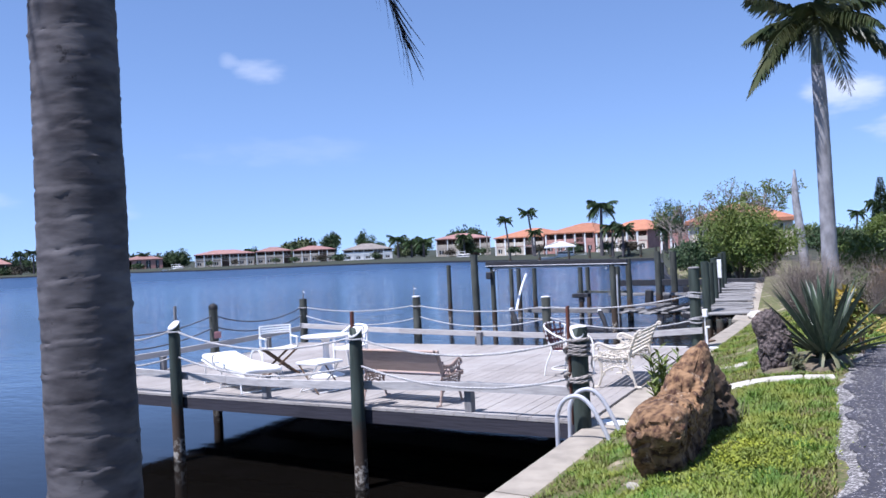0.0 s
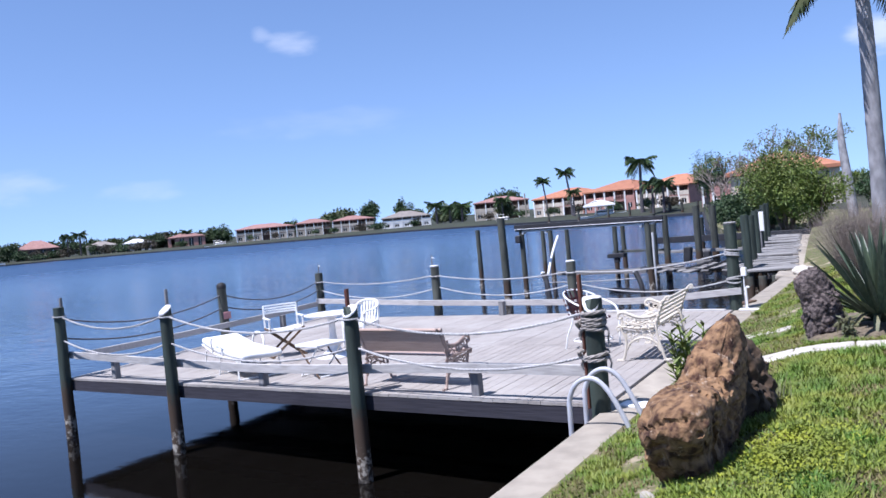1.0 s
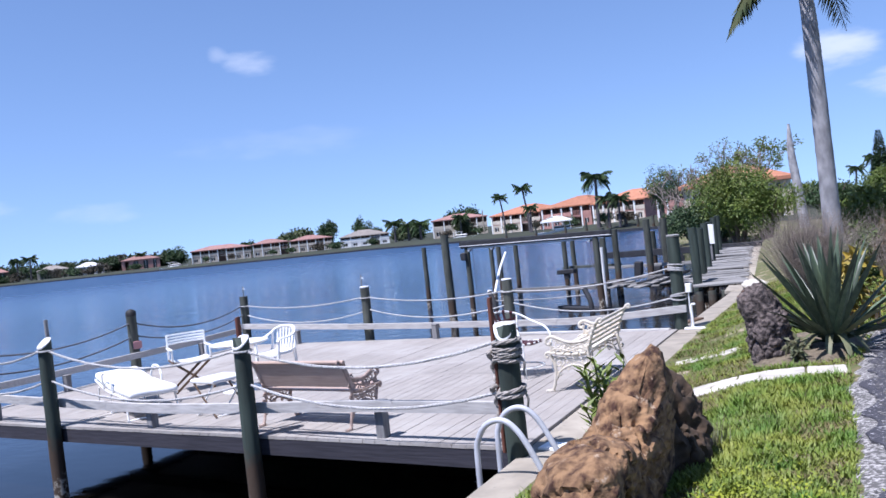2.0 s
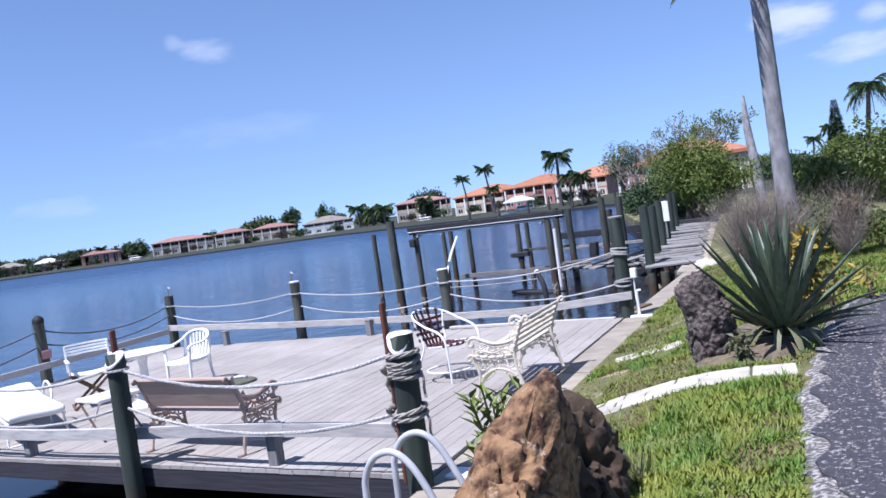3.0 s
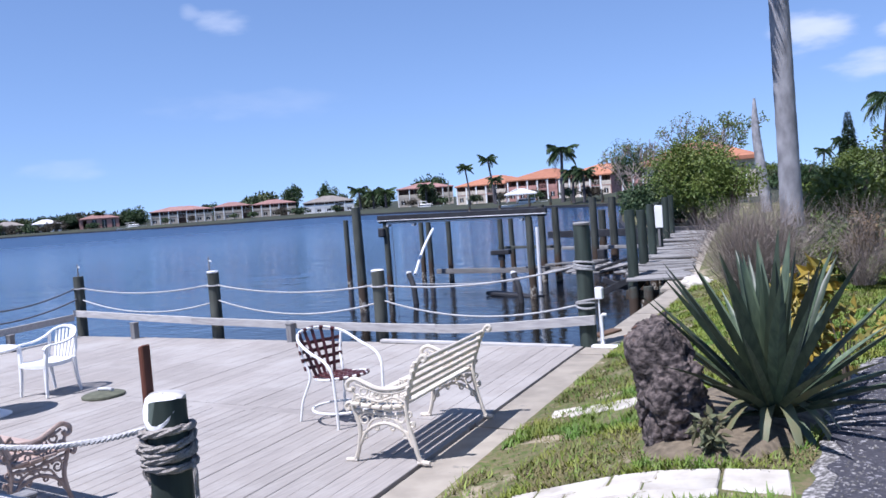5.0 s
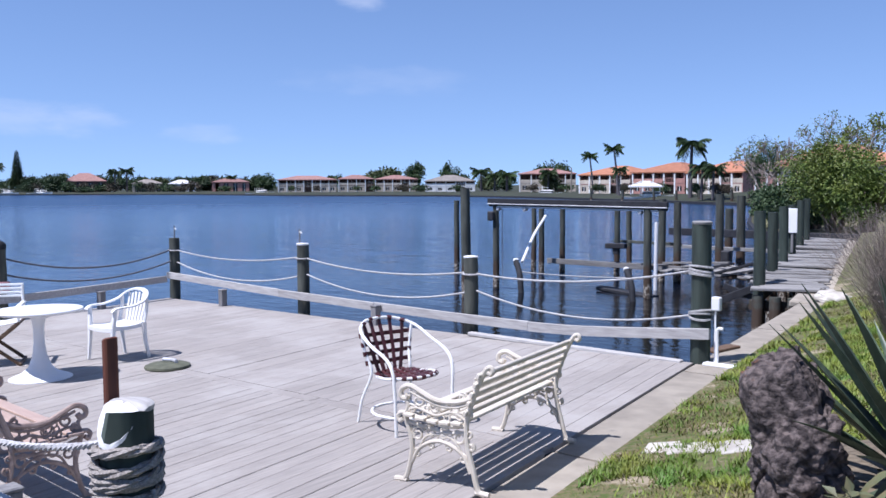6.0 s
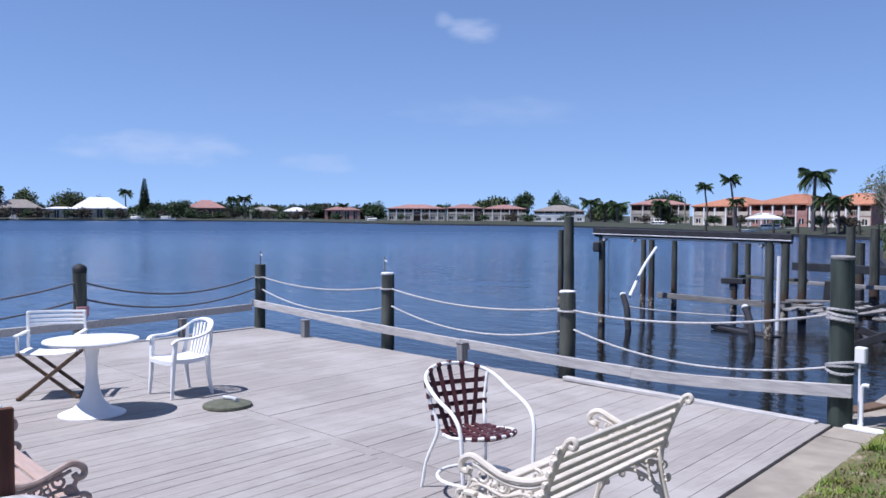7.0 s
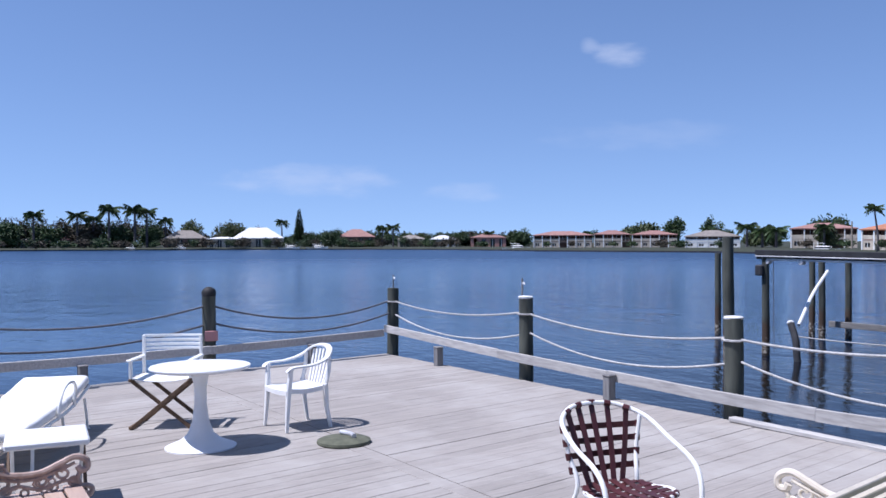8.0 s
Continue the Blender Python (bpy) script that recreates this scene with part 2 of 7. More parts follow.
PINK = mat("pink_tan_bench_paint", (0.443, 0.332, 0.27), (0.372, 0.27, 0.221), scale=8, stretch=(0.6, 5, 5), rough=0.5, bump=0.15, vary=0.08)
PINKIRON = mat("pinkish_cast_iron", (0.443, 0.336, 0.283), (0.283, 0.204, 0.168), scale=18, rough=0.55, bump=0.3)
STRAP = mat("maroon_strap", (0.0752, 0.0195, 0.0212), (0.0487, 0.0124, 0.0159), scale=12, rough=0.5, bump=0.1, vary=0.15)
CHAIRWOOD = mat("brown_chair_wood", (0.142, 0.0885, 0.0531), (0.0779, 0.0481, 0.0283), scale=10, stretch=(3, 3, 0.6))
OLIVE = mat("olive_concrete", (0.106, 0.111, 0.0752), (0.0664, 0.0708, 0.0487), scale=14, rough=0.85)
CONCRETE = mat("seawall_concrete", (0.354, 0.314, 0.252), (0.266, 0.235, 0.19), scale=5, rough=0.9, bump=0.35, dist=0.008, patch=0.2, speck=((0.22, 0.2, 0.17), 3.0, 0.62))
PAVER = mat("white_paver", (0.513, 0.482, 0.425), (0.372, 0.341, 0.288), scale=7, rough=0.9, bump=0.5, vary=0.14, patch=0.3, patch_scale=3, speck=((0.2, 0.19, 0.12), 8.0, 0.63))
ASPHALT = mat("old_asphalt", (0.0558, 0.0542, 0.0637), (0.0335, 0.0327, 0.0414), scale=40, rough=0.9, bump=0.5, dist=0.006, patch=0.2, speck=((0.34, 0.33, 0.34), 24.0, 0.57))
SHELL = mat("shell_gravel", (0.346, 0.331, 0.316), (0.0827, 0.0789, 0.0752), scale=38, rough=0.95, bump=0.9, dist=0.012, contrast=(0.38, 0.54), patch=0.4, patch_scale=5)
TURF = mat("turf", (0.069, 0.0929, 0.0193), (0.145, 0.118, 0.0621), scale=22, detail=9, rough=0.95, bump=0.9, dist=0.02, patch=0.4, patch_scale=1.4, contrast=(0.4, 0.62), speck=((0.3, 0.25, 0.17), 1.7, 0.54))
BLADE = mat("grass_blade", (0.075, 0.155, 0.013), (0.2, 0.215, 0.03), scale=3.0, rough=0.6, bump=0, patch=0.45, patch_scale=2.2)
BOULDER = mat("brown_limestone", (0.245, 0.145, 0.073), (0.045, 0.02, 0.012), scale=17, detail=13, contrast=(0.41, 0.63), rough=0.95, bump=1.0, dist=0.035, patch=0.55, patch_scale=2.6, speck=((0.34, 0.25, 0.17), 11.0, 0.6))
DARKBOULDER = mat("dark_mossy_limestone", (0.0974, 0.062, 0.0372), (0.0398, 0.0292, 0.0195), scale=9, detail=9, contrast=(0.38, 0.64), rough=0.95, bump=1.0, dist=0.03, patch=0.35, patch_scale=3.0, speck=((0.2, 0.15, 0.09), 8.0, 0.64))
LAVA = mat("grey_coral_rock", (0.165, 0.132, 0.12), (0.035, 0.027, 0.026), scale=26, detail=12, contrast=(0.4, 0.6), rough=0.95, bump=1.0, dist=0.04, patch=0.45, patch_scale=4.0, speck=((0.2, 0.085, 0.035), 2.6, 0.6))
AGAVE = mat("agave_leaf", (0.082, 0.112, 0.066), (0.036, 0.056, 0.036), scale=5, stretch=(6, 6, 0.7), rough=0.45, bump=0.1, vary=0.45)
AGAVE_OLD = mat("old_agave_leaf", (0.128, 0.15, 0.0752), (0.165, 0.143, 0.0677), scale=4, stretch=(5, 5, 0.7), rough=0.6, bump=0.1, vary=0.25)
YELLOW = mat("yellow_leaf", (0.33, 0.225, 0.024), (0.17, 0.165, 0.04), scale=6, rough=0.6, bump=0)
LEAF = mat("green_leaf", (0.07, 0.118, 0.016), (0.135, 0.165, 0.028), scale=0.9, rough=0.55, bump=0, patch=0.35, patch_scale=0.6)
DARKLEAF = mat("dark_leaf", (0.0264, 0.0565, 0.0189), (0.0451, 0.0752, 0.0226), scale=0.5, rough=0.6, bump=0, patch=0.35, patch_scale=0.3)
FROND = mat("palm_frond", (0.0319, 0.0566, 0.0184), (0.0708, 0.0779, 0.0283), scale=2.5, rough=0.5, bump=0, patch=0.3)
OLIVELEAF = mat("olive_leaf", (0.0527, 0.0789, 0.0264), (0.0827, 0.0982, 0.0338), scale=0.5, rough=0.6, bump=0, patch=0.35, patch_scale=0.3)
BROWNLEAF = mat("brown_shaded_leaf", (0.0664, 0.0513, 0.0354), (0.0443, 0.0443, 0.0266), scale=0.5, rough=0.7, bump=0, patch=0.3)
DRYLEAF = mat("withered_leaf", (0.212, 0.142, 0.0752), (0.115, 0.115, 0.0443), scale=1.2, rough=0.7, bump=0, patch=0.3)
DRY = mat("dry_twigs", (0.3, 0.25, 0.215), (0.18, 0.145, 0.122), scale=5, rough=0.95, bump=0, patch=0.3)
BARK = mat("grey_palm_bark", (0.125, 0.117, 0.122), (0.045, 0.041, 0.046), scale=5.5, stretch=(1.5, 1.5, 4.5), rough=0.92, bump=0.6, dist=0.006, patch=0.5, patch_scale=4.5, detail=10, contrast=(0.34, 0.66), speck=((0.022, 0.02, 0.023), 10.0, 0.63))
PALEBARK = mat("pale_royal_palm_bark", (0.33, 0.325, 0.335), (0.19, 0.186, 0.195), scale=7, stretch=(1, 1, 0.5), rough=0.85, bump=0.4, patch=0.25, patch_scale=3)
SHAFT = mat("green_crownshaft", (0.0796, 0.0974, 0.0531), (0.0531, 0.062, 0.0443), scale=6, stretch=(3, 3, 0.5), rough=0.5)
TWIG = mat("brown_branch", (0.177, 0.137, 0.106), (0.106, 0.0841, 0.0664), scale=6, rough=0.9)
BED = mat("mulch_soil", (0.204, 0.164, 0.111), (0.0974, 0.0779, 0.0531), scale=18, rough=0.95, bump=0.8, dist=0.03)
DOCKWOOD = mat("bleached_dock_plank", (0.274, 0.266, 0.252), (0.159, 0.153, 0.147), scale=7, stretch=(0.5, 8, 4), rough=0.9, bump=0.5, vary=0.2)
DARKBEAM = mat("dark_lift_beam", (0.031, 0.0327, 0.0372), (0.0177, 0.0177, 0.0212), scale=6, rough=0.7)
ALU = mat("aluminium_beam", (0.549, 0.558, 0.575), (0.443, 0.443, 0.46), scale=6, rough=0.4, metal=0.3, bump=0.05)
REDTILE = mat("red_brown_roof", (0.301, 0.168, 0.146), (0.221, 0.124, 0.106), scale=1.2, rough=0.85, bump=0.3, dist=0.05)
ORANGETILE = mat("orange_tile_roof", (0.389, 0.168, 0.0929), (0.292, 0.128, 0.0752), scale=1.5, rough=0.85, bump=0.3, dist=0.05)
STUCCO = mat("cream_stucco", (0.531, 0.469, 0.381), (0.443, 0.389, 0.319), scale=2, rough=0.9, bump=0.1)
PEACH = mat("peach_stucco", (0.443, 0.239, 0.199), (0.372, 0.199, 0.168), scale=2, rough=0.9, bump=0.1)
BROWN_WALL_AND_SHADE = mat("brown_wall_and_shade", (0.177, 0.106, 0.0796), (0.124, 0.0752, 0.0575), scale=2, rough=0.9, bump=0.1)
GREYROOF = mat("grey_roof", (0.248, 0.221, 0.195), (0.177, 0.159, 0.142), scale=1.5, rough=0.85)
WHITEROOF = mat("white_metal_roof", (0.708, 0.708, 0.708), (0.619, 0.619, 0.628), scale=1.5, rough=0.5)
DARKGLASS = mat("dark_window", (0.0266, 0.0283, 0.0319), (0.0177, 0.0195, 0.023), scale=2, rough=0.15, bump=0)
FARBANK = mat("far_bank_ground", (0.035, 0.042, 0.022), (0.025, 0.028, 0.018), scale=0.15, rough=0.95, bump=0)
RUBBER = mat("black_rubber", (0.0177, 0.0177, 0.0195), (0.0133, 0.0133, 0.0142), scale=9, rough=0.7)
LADDERTUBE = mat("weathered_white_tube", (0.5, 0.51, 0.54), (0.4, 0.41, 0.44), scale=7, rough=0.45, bump=0.05, vary=0.02, patch=0.15, patch_scale=5)
THATCH = mat("dry_grass_blade", (0.185, 0.155, 0.065), (0.11, 0.105, 0.035), scale=4, rough=0.8, bump=0, patch=0.35, patch_scale=1.6)
WEED = mat("bright_weed_leaf", (0.25, 0.28, 0.012), (0.12, 0.16, 0.014), scale=5, rough=0.6, bump=0)
REDFLOWER = mat("red_flowers", (0.398, 0.0266, 0.0531), (0.266, 0.0177, 0.0354), scale=6, rough=0.6, bump=0)
PINKSIGN = mat("pink_board", (0.531, 0.266, 0.266), (0.443, 0.221, 0.221), scale=6)

# ---- mesh helpers ----
def part(name, bm, material, parent=None, label="", smooth=35):
    me = bpy.data.meshes.new(name)
    bmesh.ops.recalc_face_normals(bm, faces=bm.faces)
    bm.to_mesh(me)
    bm.free()
    me.materials.append(material)
    if smooth:
        me.polygons.foreach_set("use_smooth", [True] * len(me.polygons))
        me.set_sharp_from_angle(angle=radians(smooth))
    ob = new(name, me)
    if parent is not None:
        ob.parent = parent
    if label:
        ob["label"] = label
    return ob


def thing(name, m, label, category, group="", kind=""):
    ob = new(name)
    ob.empty_display_size = 0.1
    ob.matrix_world = m
    return tagged(ob, label, category, group, kind)


def box(bm, c, s, m=None, bevel=0.0):
    """A box with centre c and size s, its edges cut by bevel."""
    made = bmesh.ops.create_cube(bm, size=1.0)["verts"]
    for v in made:
        v.co = Vector((v.co.x * s[0], v.co.y * s[1], v.co.z * s[2]))
    if bevel:
        edges = list({e for v in made for e in v.link_edges})
        res = bmesh.ops.bevel(bm, geom=edges, offset=bevel, segments=1, affect="EDGES", profile=0.5)
        made = list({v for f in res["faces"] for v in f.verts} | {v for v in made if v.is_valid})
    for v in made:
        v.co = (m @ v.co if m else v.co) + Vector(c)
    return made


def tube(bm, pts, r, seg=8, closed=False, caps=True):
    """A round bar along pts; r is one radius or one for each point."""
    pts = [Vector(p) for p in pts]
    n = len(pts)
    rs = r if isinstance(r, (list, tuple)) else [r] * n
    rings, ref = [], None
    for i, p in enumerate(pts):
        a = pts[(i - 1) % n] if closed or i else p
        b = pts[(i + 1) % n] if closed or i < n - 1 else p
        d = (b - a).normalized()
        if ref is None:
            ref = d.orthogonal().normalized()
        ref = (ref - d * ref.dot(d)).normalized()
        side = d.cross(ref)
        rings.append([bm.verts.new(p + (ref * math.cos(2 * math.pi * k / seg) + side * math.sin(2 * math.pi * k / seg)) * rs[i]) for k in range(seg)])
    for i in range(n if closed else n - 1):
        a, b = rings[i], rings[(i + 1) % n]
        for k in range(seg):
            bm.faces.new((a[k], a[(k + 1) % seg], b[(k + 1) % seg], b[k]))
    if caps and not closed:
        bm.faces.new(rings[0][::-1])
        bm.faces.new(rings[-1])


def lathe(bm, profile, seg=32):
    """A turned form from (radius, height) pairs."""
    rings = [[bm.verts.new((r * math.cos(2 * math.pi * k / seg), r * math.sin(2 * math.pi * k / seg), z)) for k in range(seg)] for r, z in profile]
    for a, b in zip(rings, rings[1:]):
        for k in range(seg):
            bm.faces.new((a[k], a[(k + 1) % seg], b[(k + 1) % seg], b[k]))
    bm.faces.new(rings[0][::-1])
    bm.faces.new(rings[-1])


def bend(points, steps=6):
    """A smooth line through points (Catmull-Rom)."""
    p = [Vector(q) for q in points]
    p = [2 * p[0] - p[1]] + p + [2 * p[-1] - p[-2]]
    out = []
    for i in range(1, len(p) - 2):
        for k in range(steps):
            t = k / steps
            out.append(0.5 * (2 * p[i] + (p[i + 1] - p[i - 1]) * t + (2 * p[i - 1] - 5 * p[i] + 4 * p[i + 1] - p[i + 2]) * t * t + (3 * p[i] - p[i - 1] - 3 * p[i + 1] + p[i + 2]) * t ** 3))
    return out + [p[-2]]


def smooth(a, b, x):
    t = min(1, max(0, (x - a) / (b - a)))
    return t * t * (3 - 2 * t)


# ---- plan ----
SKEW = -0.148       # the seawall leans this far in x for each metre of y
TURN_Z = math.degrees(math.atan(0.148))
FRONT, REAR, SEAM = 7.2, 13.9, 10.46


def wall_out(y):
    """The seawall's face; it bends past the deck, where the old walkway begins."""
    return -1.36 + SKEW * (min(y, 19.5) - 6.36) - 0.25 * max(0, y - 19.5) + 0.0175 * max(0, y - 14)


def wall_in(y):
    return wall_out(y) + 0.4


def lawn(x, y):
    """Height of the ground on land."""
    d = x - wall_in(y)
    return 0.0 + 0.34 * smooth(-0.1, 1.75, d) + 0.25 * smooth(6, 30, d) + 0.03 * noise.noise(Vector((x * 0.9, y * 0.9, 0))) * smooth(0.1, 0.8, d) + 0.2 * smooth(16, 30, y)


# the deck falls a little towards its outer side
TILT = Matrix.Translation((-2.6, 0, 0)) @ Matrix.Rotation(-0.011, 4, "Y") @ Matrix.Translation((2.6, 0, 0))


# ---- water ----
bm = bmesh.new()
for a, b, c, d in ((-4000, -4000, 4000, 4000),):
    bm.faces.new([bm.verts.new(v) for v in ((a, b, WL), (c, b, WL), (c, d, WL), (a, d, WL))])
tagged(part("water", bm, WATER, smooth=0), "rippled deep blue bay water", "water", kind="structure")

# ---- land on this side ----
bm = bmesh.new()
ys = [-400, -150, -60, -30, -15, -8] + [-5 + 0.5 * i for i in range(68)] + [30, 32, 34, 36]
ds = [0.0, 0.012, 0.06, 0.15, 0.3, 0.45, 0.6, 0.8, 1.0, 1.2, 1.4, 1.6, 1.8, 2.1, 2.5, 3, 4, 5, 6.5, 8, 11, 15, 20, 30, 60, 200, 1500]
grid = []
for y in ys:
    grid.append([bm.verts.new((wall_in(y) - 0.02 + d, y, (-0.5 if d == 0 else lawn(wall_in(y) + d, y)))) for d in [0] + ds[1:]])
for r0, r1 in zip(grid, grid[1:]):
    for k in range(len(ds) - 1):
        bm.faces.new((r0[k], r0[k + 1], r1[k + 1], r1[k]))
# the shore bends away past the old dock, round the end of the bay and back along the far side
SHORE = [(-7.03, 36), (-9, 39.5), (-13, 45), (-20.5, 62.8), (-31, 91), (-41.5, 119), (-48.3, 121.7), (-60.9, 132), (-78.5, 143), (-102, 159), (-144, 179), (-172, 173), (-203, 171), (-262, 182), (-310, 170), (-338, 143), (-360, 104), (-374, 59), (-380, -100), (-380, -700)]
prev = None
for i, (x, y) in enumerate(SHORE):
    out = (Vector((x, y)) - Vector((0.5, 6.6))).normalized()
    if i == 0:
        out = Vector((1, 0.1)).normalized()
    elif i < 4:
        out = (out + Vector((1.6 - 0.4 * i, 0.3))).normalized()
    row = [bm.verts.new((x + out.x * q, y + out.y * q, h)) for q, h in ((0, WL - 0.8), (0.02, -0.72 if i > 3 else -0.25), (2, -0.66 if i > 3 else -0.15), (9, -0.12 if i > 5 else 0.35), (60, 0.0 if i > 5 else 0.6), (300, 0.3), (3200, 1.5))]
    if prev:
        for k in range(len(row) - 1):
            bm.faces.new((prev[k], prev[k + 1], row[k + 1], row[k]))
    prev = row
for f in bm.faces:
    f.material_index = 1 if f.calc_center_median().y > 60 or f.calc_center_median().x < -60 else 0
ground = tagged(part("ground", bm, TURF, smooth=60), "grassy ground with dry patches beside the bay", "ground", kind="structure")
ground.data.materials.append(FARBANK)

# ---- seawall along the lawn, cast in lengths ----
seawall = thing("seawall", pose(0, 0, 0), "pale concrete seawall cap along the lawn", "seawall", kind="structure")
y = -40.5
while y < 36:
    y1 = y + 3.0
    bm = bmesh.new()
    q = [(wall_out(y) + 0.006, y + 0.005), (wall_in(y), y + 0.005), (wall_in(y1), y1 - 0.005), (wall_out(y1) + 0.006, y1 - 0.005)]
    vs = [[bm.verts.new((a, b, z)) for a, b in q] for z in (-2.4, -0.01)]
    bm.faces.new(vs[1])
    for k in range(4):
        bm.faces.new((vs[0][k], vs[0][(k + 1) % 4], vs[1][(k + 1) % 4], vs[1][k]))
    bmesh.ops.bevel(bm, geom=[e for e in bm.edges if all(v.co.z > -0.1 for v in e.verts)], offset=0.012, segments=2, affect="EDGES")
    part("wall_section", bm, CONCRETE, seawall)
    y = y1

# ---- asphalt path, with its shell gravel edge ----
EDGE = [(3.0, -12), (2.55, -4), (2.2, 0), (1.68, 4.0), (1.4, 5.6), (1.18, 7.0), (1.0, 7.9), (0.88, 8.8), (0.82, 9.7), (0.74, 10.8), (0.78, 11.8), (1.2, 12.6), (1.9, 13.4), (3.2, 14.3), (6, 15.6), (12, 16.5), (25, 17)]
FAR_EDGE = [(6.5, -12), (5.8, -4), (5.4, 0), (5.1, 3), (5.0, 4.5), (5.0, 6), (5.1, 7), (5.3, 8), (5.6, 8.8), (6, 9.5), (6.5, 10.1), (7.2, 10.6), (8.2, 11), (9.5, 11.4), (12, 11.8), (16, 12.2), (26, 12.6)]


def strip(name, left, right, lift, material, label, wobble=0.0, cols=12):
    bm = bmesh.new()
    a, b = bend([(*p, 0) for p in left], 20), bend([(*p, 0) for p in right], 20)
    rows = []
    for i, (p, q) in enumerate(zip(a, b)):
        p = p + Vector((wobble * noise.noise(p * 2.3) + wobble * 0.35 * noise.noise(p * 7.1), 0, 0))
        row = []
        for k in range(cols + 1):
            v = p.lerp(q, (k / cols) ** 1.8 if name == "path" else k / cols)
            z = lawn(v.x, v.y)
            row.append(bm.verts.new((v.x, v.y, z + lift * (1 if 0 < k < cols else -0.6))))
        rows.append(row)
    for r0, r1 in zip(rows, rows[1:]):
        for k in range(cols):
            bm.faces.new((r0[k], r0[k + 1], r1[k + 1], r1[k]))
    return tagged(part(name, bm, material, smooth=60), label, name, kind="structure")


strip("gravel_verge", [(x - 0.1, y) for x, y in EDGE], [(x + 0.4, y) for x, y in EDGE], 0.018, SHELL, "broken white shell gravel along the path's edge", 0.16, 4)
strip("path", [(x + 0.06, y) for x, y in EDGE], FAR_EDGE, 0.03, ASPHALT, "worn grey asphalt path with white specks", 0.16, 24)

# shell chips worn into the asphalt, thickest along an old crack
CRACK = bend([(1.3, 9.9, 0), (1.32, 8.95, 0), (1.36, 8.3, 0), (1.47, 7.8, 0), (1.6, 7.3, 0), (1.62, 6.4, 0)], 12)
rnd = random.Random(61)
bm = bmesh.new()
for k in range(3000):
    if k >= 1500:
        e = rnd.randrange(2, 12)
        (x0, y0), (x1, y1) = EDGE[e], EDGE[e + 1]
        f = rnd.random()
        p = Vector((x0 + (x1 - x0) * f + 0.1 + abs(rnd.gauss(0, 0.13)), y0 + (y1 - y0) * f, 0))
        size = rnd.uniform(0.005, 0.014)
    elif k < 420:
        p = CRACK[rnd.randrange(len(CRACK))] + Vector((rnd.gauss(0, 0.016), rnd.uniform(-0.05, 0.05), 0))
        size = rnd.uniform(0.006, 0.016)
    else:
        p = Vector((rnd.uniform(1.15, 3.2), rnd.uniform(3.5, 12.0), 0))
        if p.x < 2.35 - 0.17 * p.y or noise.noise(p * 1.7) < -0.05:
            continue
        size = rnd.uniform(0.004, 0.012)
    p.z = lawn(p.x, p.y) + 0.029
    a = rnd.uniform(0, 6.28)
    ring = [Vector((math.cos(a + q) * size * rnd.uniform(0.5, 1.2), math.sin(a + q) * size * rnd.uniform(0.5, 1.2), 0)) for q in (0, 1.5, 3.1, 4.6)]
    low, top = [bm.verts.new(p + w) for w in ring], [bm.verts.new(p + w * 0.7 + Vector((0, 0, 0.005))) for w in ring]
    bm.faces.new(top)
    for q in range(4):
        bm.faces.new((low[q], low[(q + 1) % 4], top[(q + 1) % 4], top[q]))
tagged(part("shell_chips", bm, SHELL, smooth=0), "white shell chips worn into the asphalt along a crack", "gravel", kind="stuff")

# ---- deck ----
deck = thing("deck", TILT, "weathered grey wooden dock deck over the water", "deck", kind="structure")


def slab(bm, corners, z0, z1):
    lo, hi = [bm.verts.new((x, y, z0)) for x, y in corners], [bm.verts.new((x, y, z1)) for x, y in corners]
    bm.faces.new(hi)
    bm.faces.new(lo[::-1])
    for k in range(4):
        bm.faces.new((lo[k], lo[(k + 1) % 4], hi[(k + 1) % 4], hi[k]))


DECK_W = 9.66
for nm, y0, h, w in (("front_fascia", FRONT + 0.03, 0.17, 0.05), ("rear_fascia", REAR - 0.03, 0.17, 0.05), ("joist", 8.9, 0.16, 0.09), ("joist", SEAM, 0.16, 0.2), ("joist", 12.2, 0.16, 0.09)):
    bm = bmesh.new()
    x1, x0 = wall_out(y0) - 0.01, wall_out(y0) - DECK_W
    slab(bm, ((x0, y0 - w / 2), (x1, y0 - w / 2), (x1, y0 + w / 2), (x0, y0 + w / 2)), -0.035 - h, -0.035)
    part(nm, bm, FASCIA, deck, "very dark timber edge")
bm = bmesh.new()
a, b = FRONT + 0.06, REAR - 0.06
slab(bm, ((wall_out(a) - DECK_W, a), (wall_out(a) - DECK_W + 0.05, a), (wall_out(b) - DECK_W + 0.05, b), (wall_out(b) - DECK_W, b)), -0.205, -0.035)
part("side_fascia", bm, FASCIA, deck)

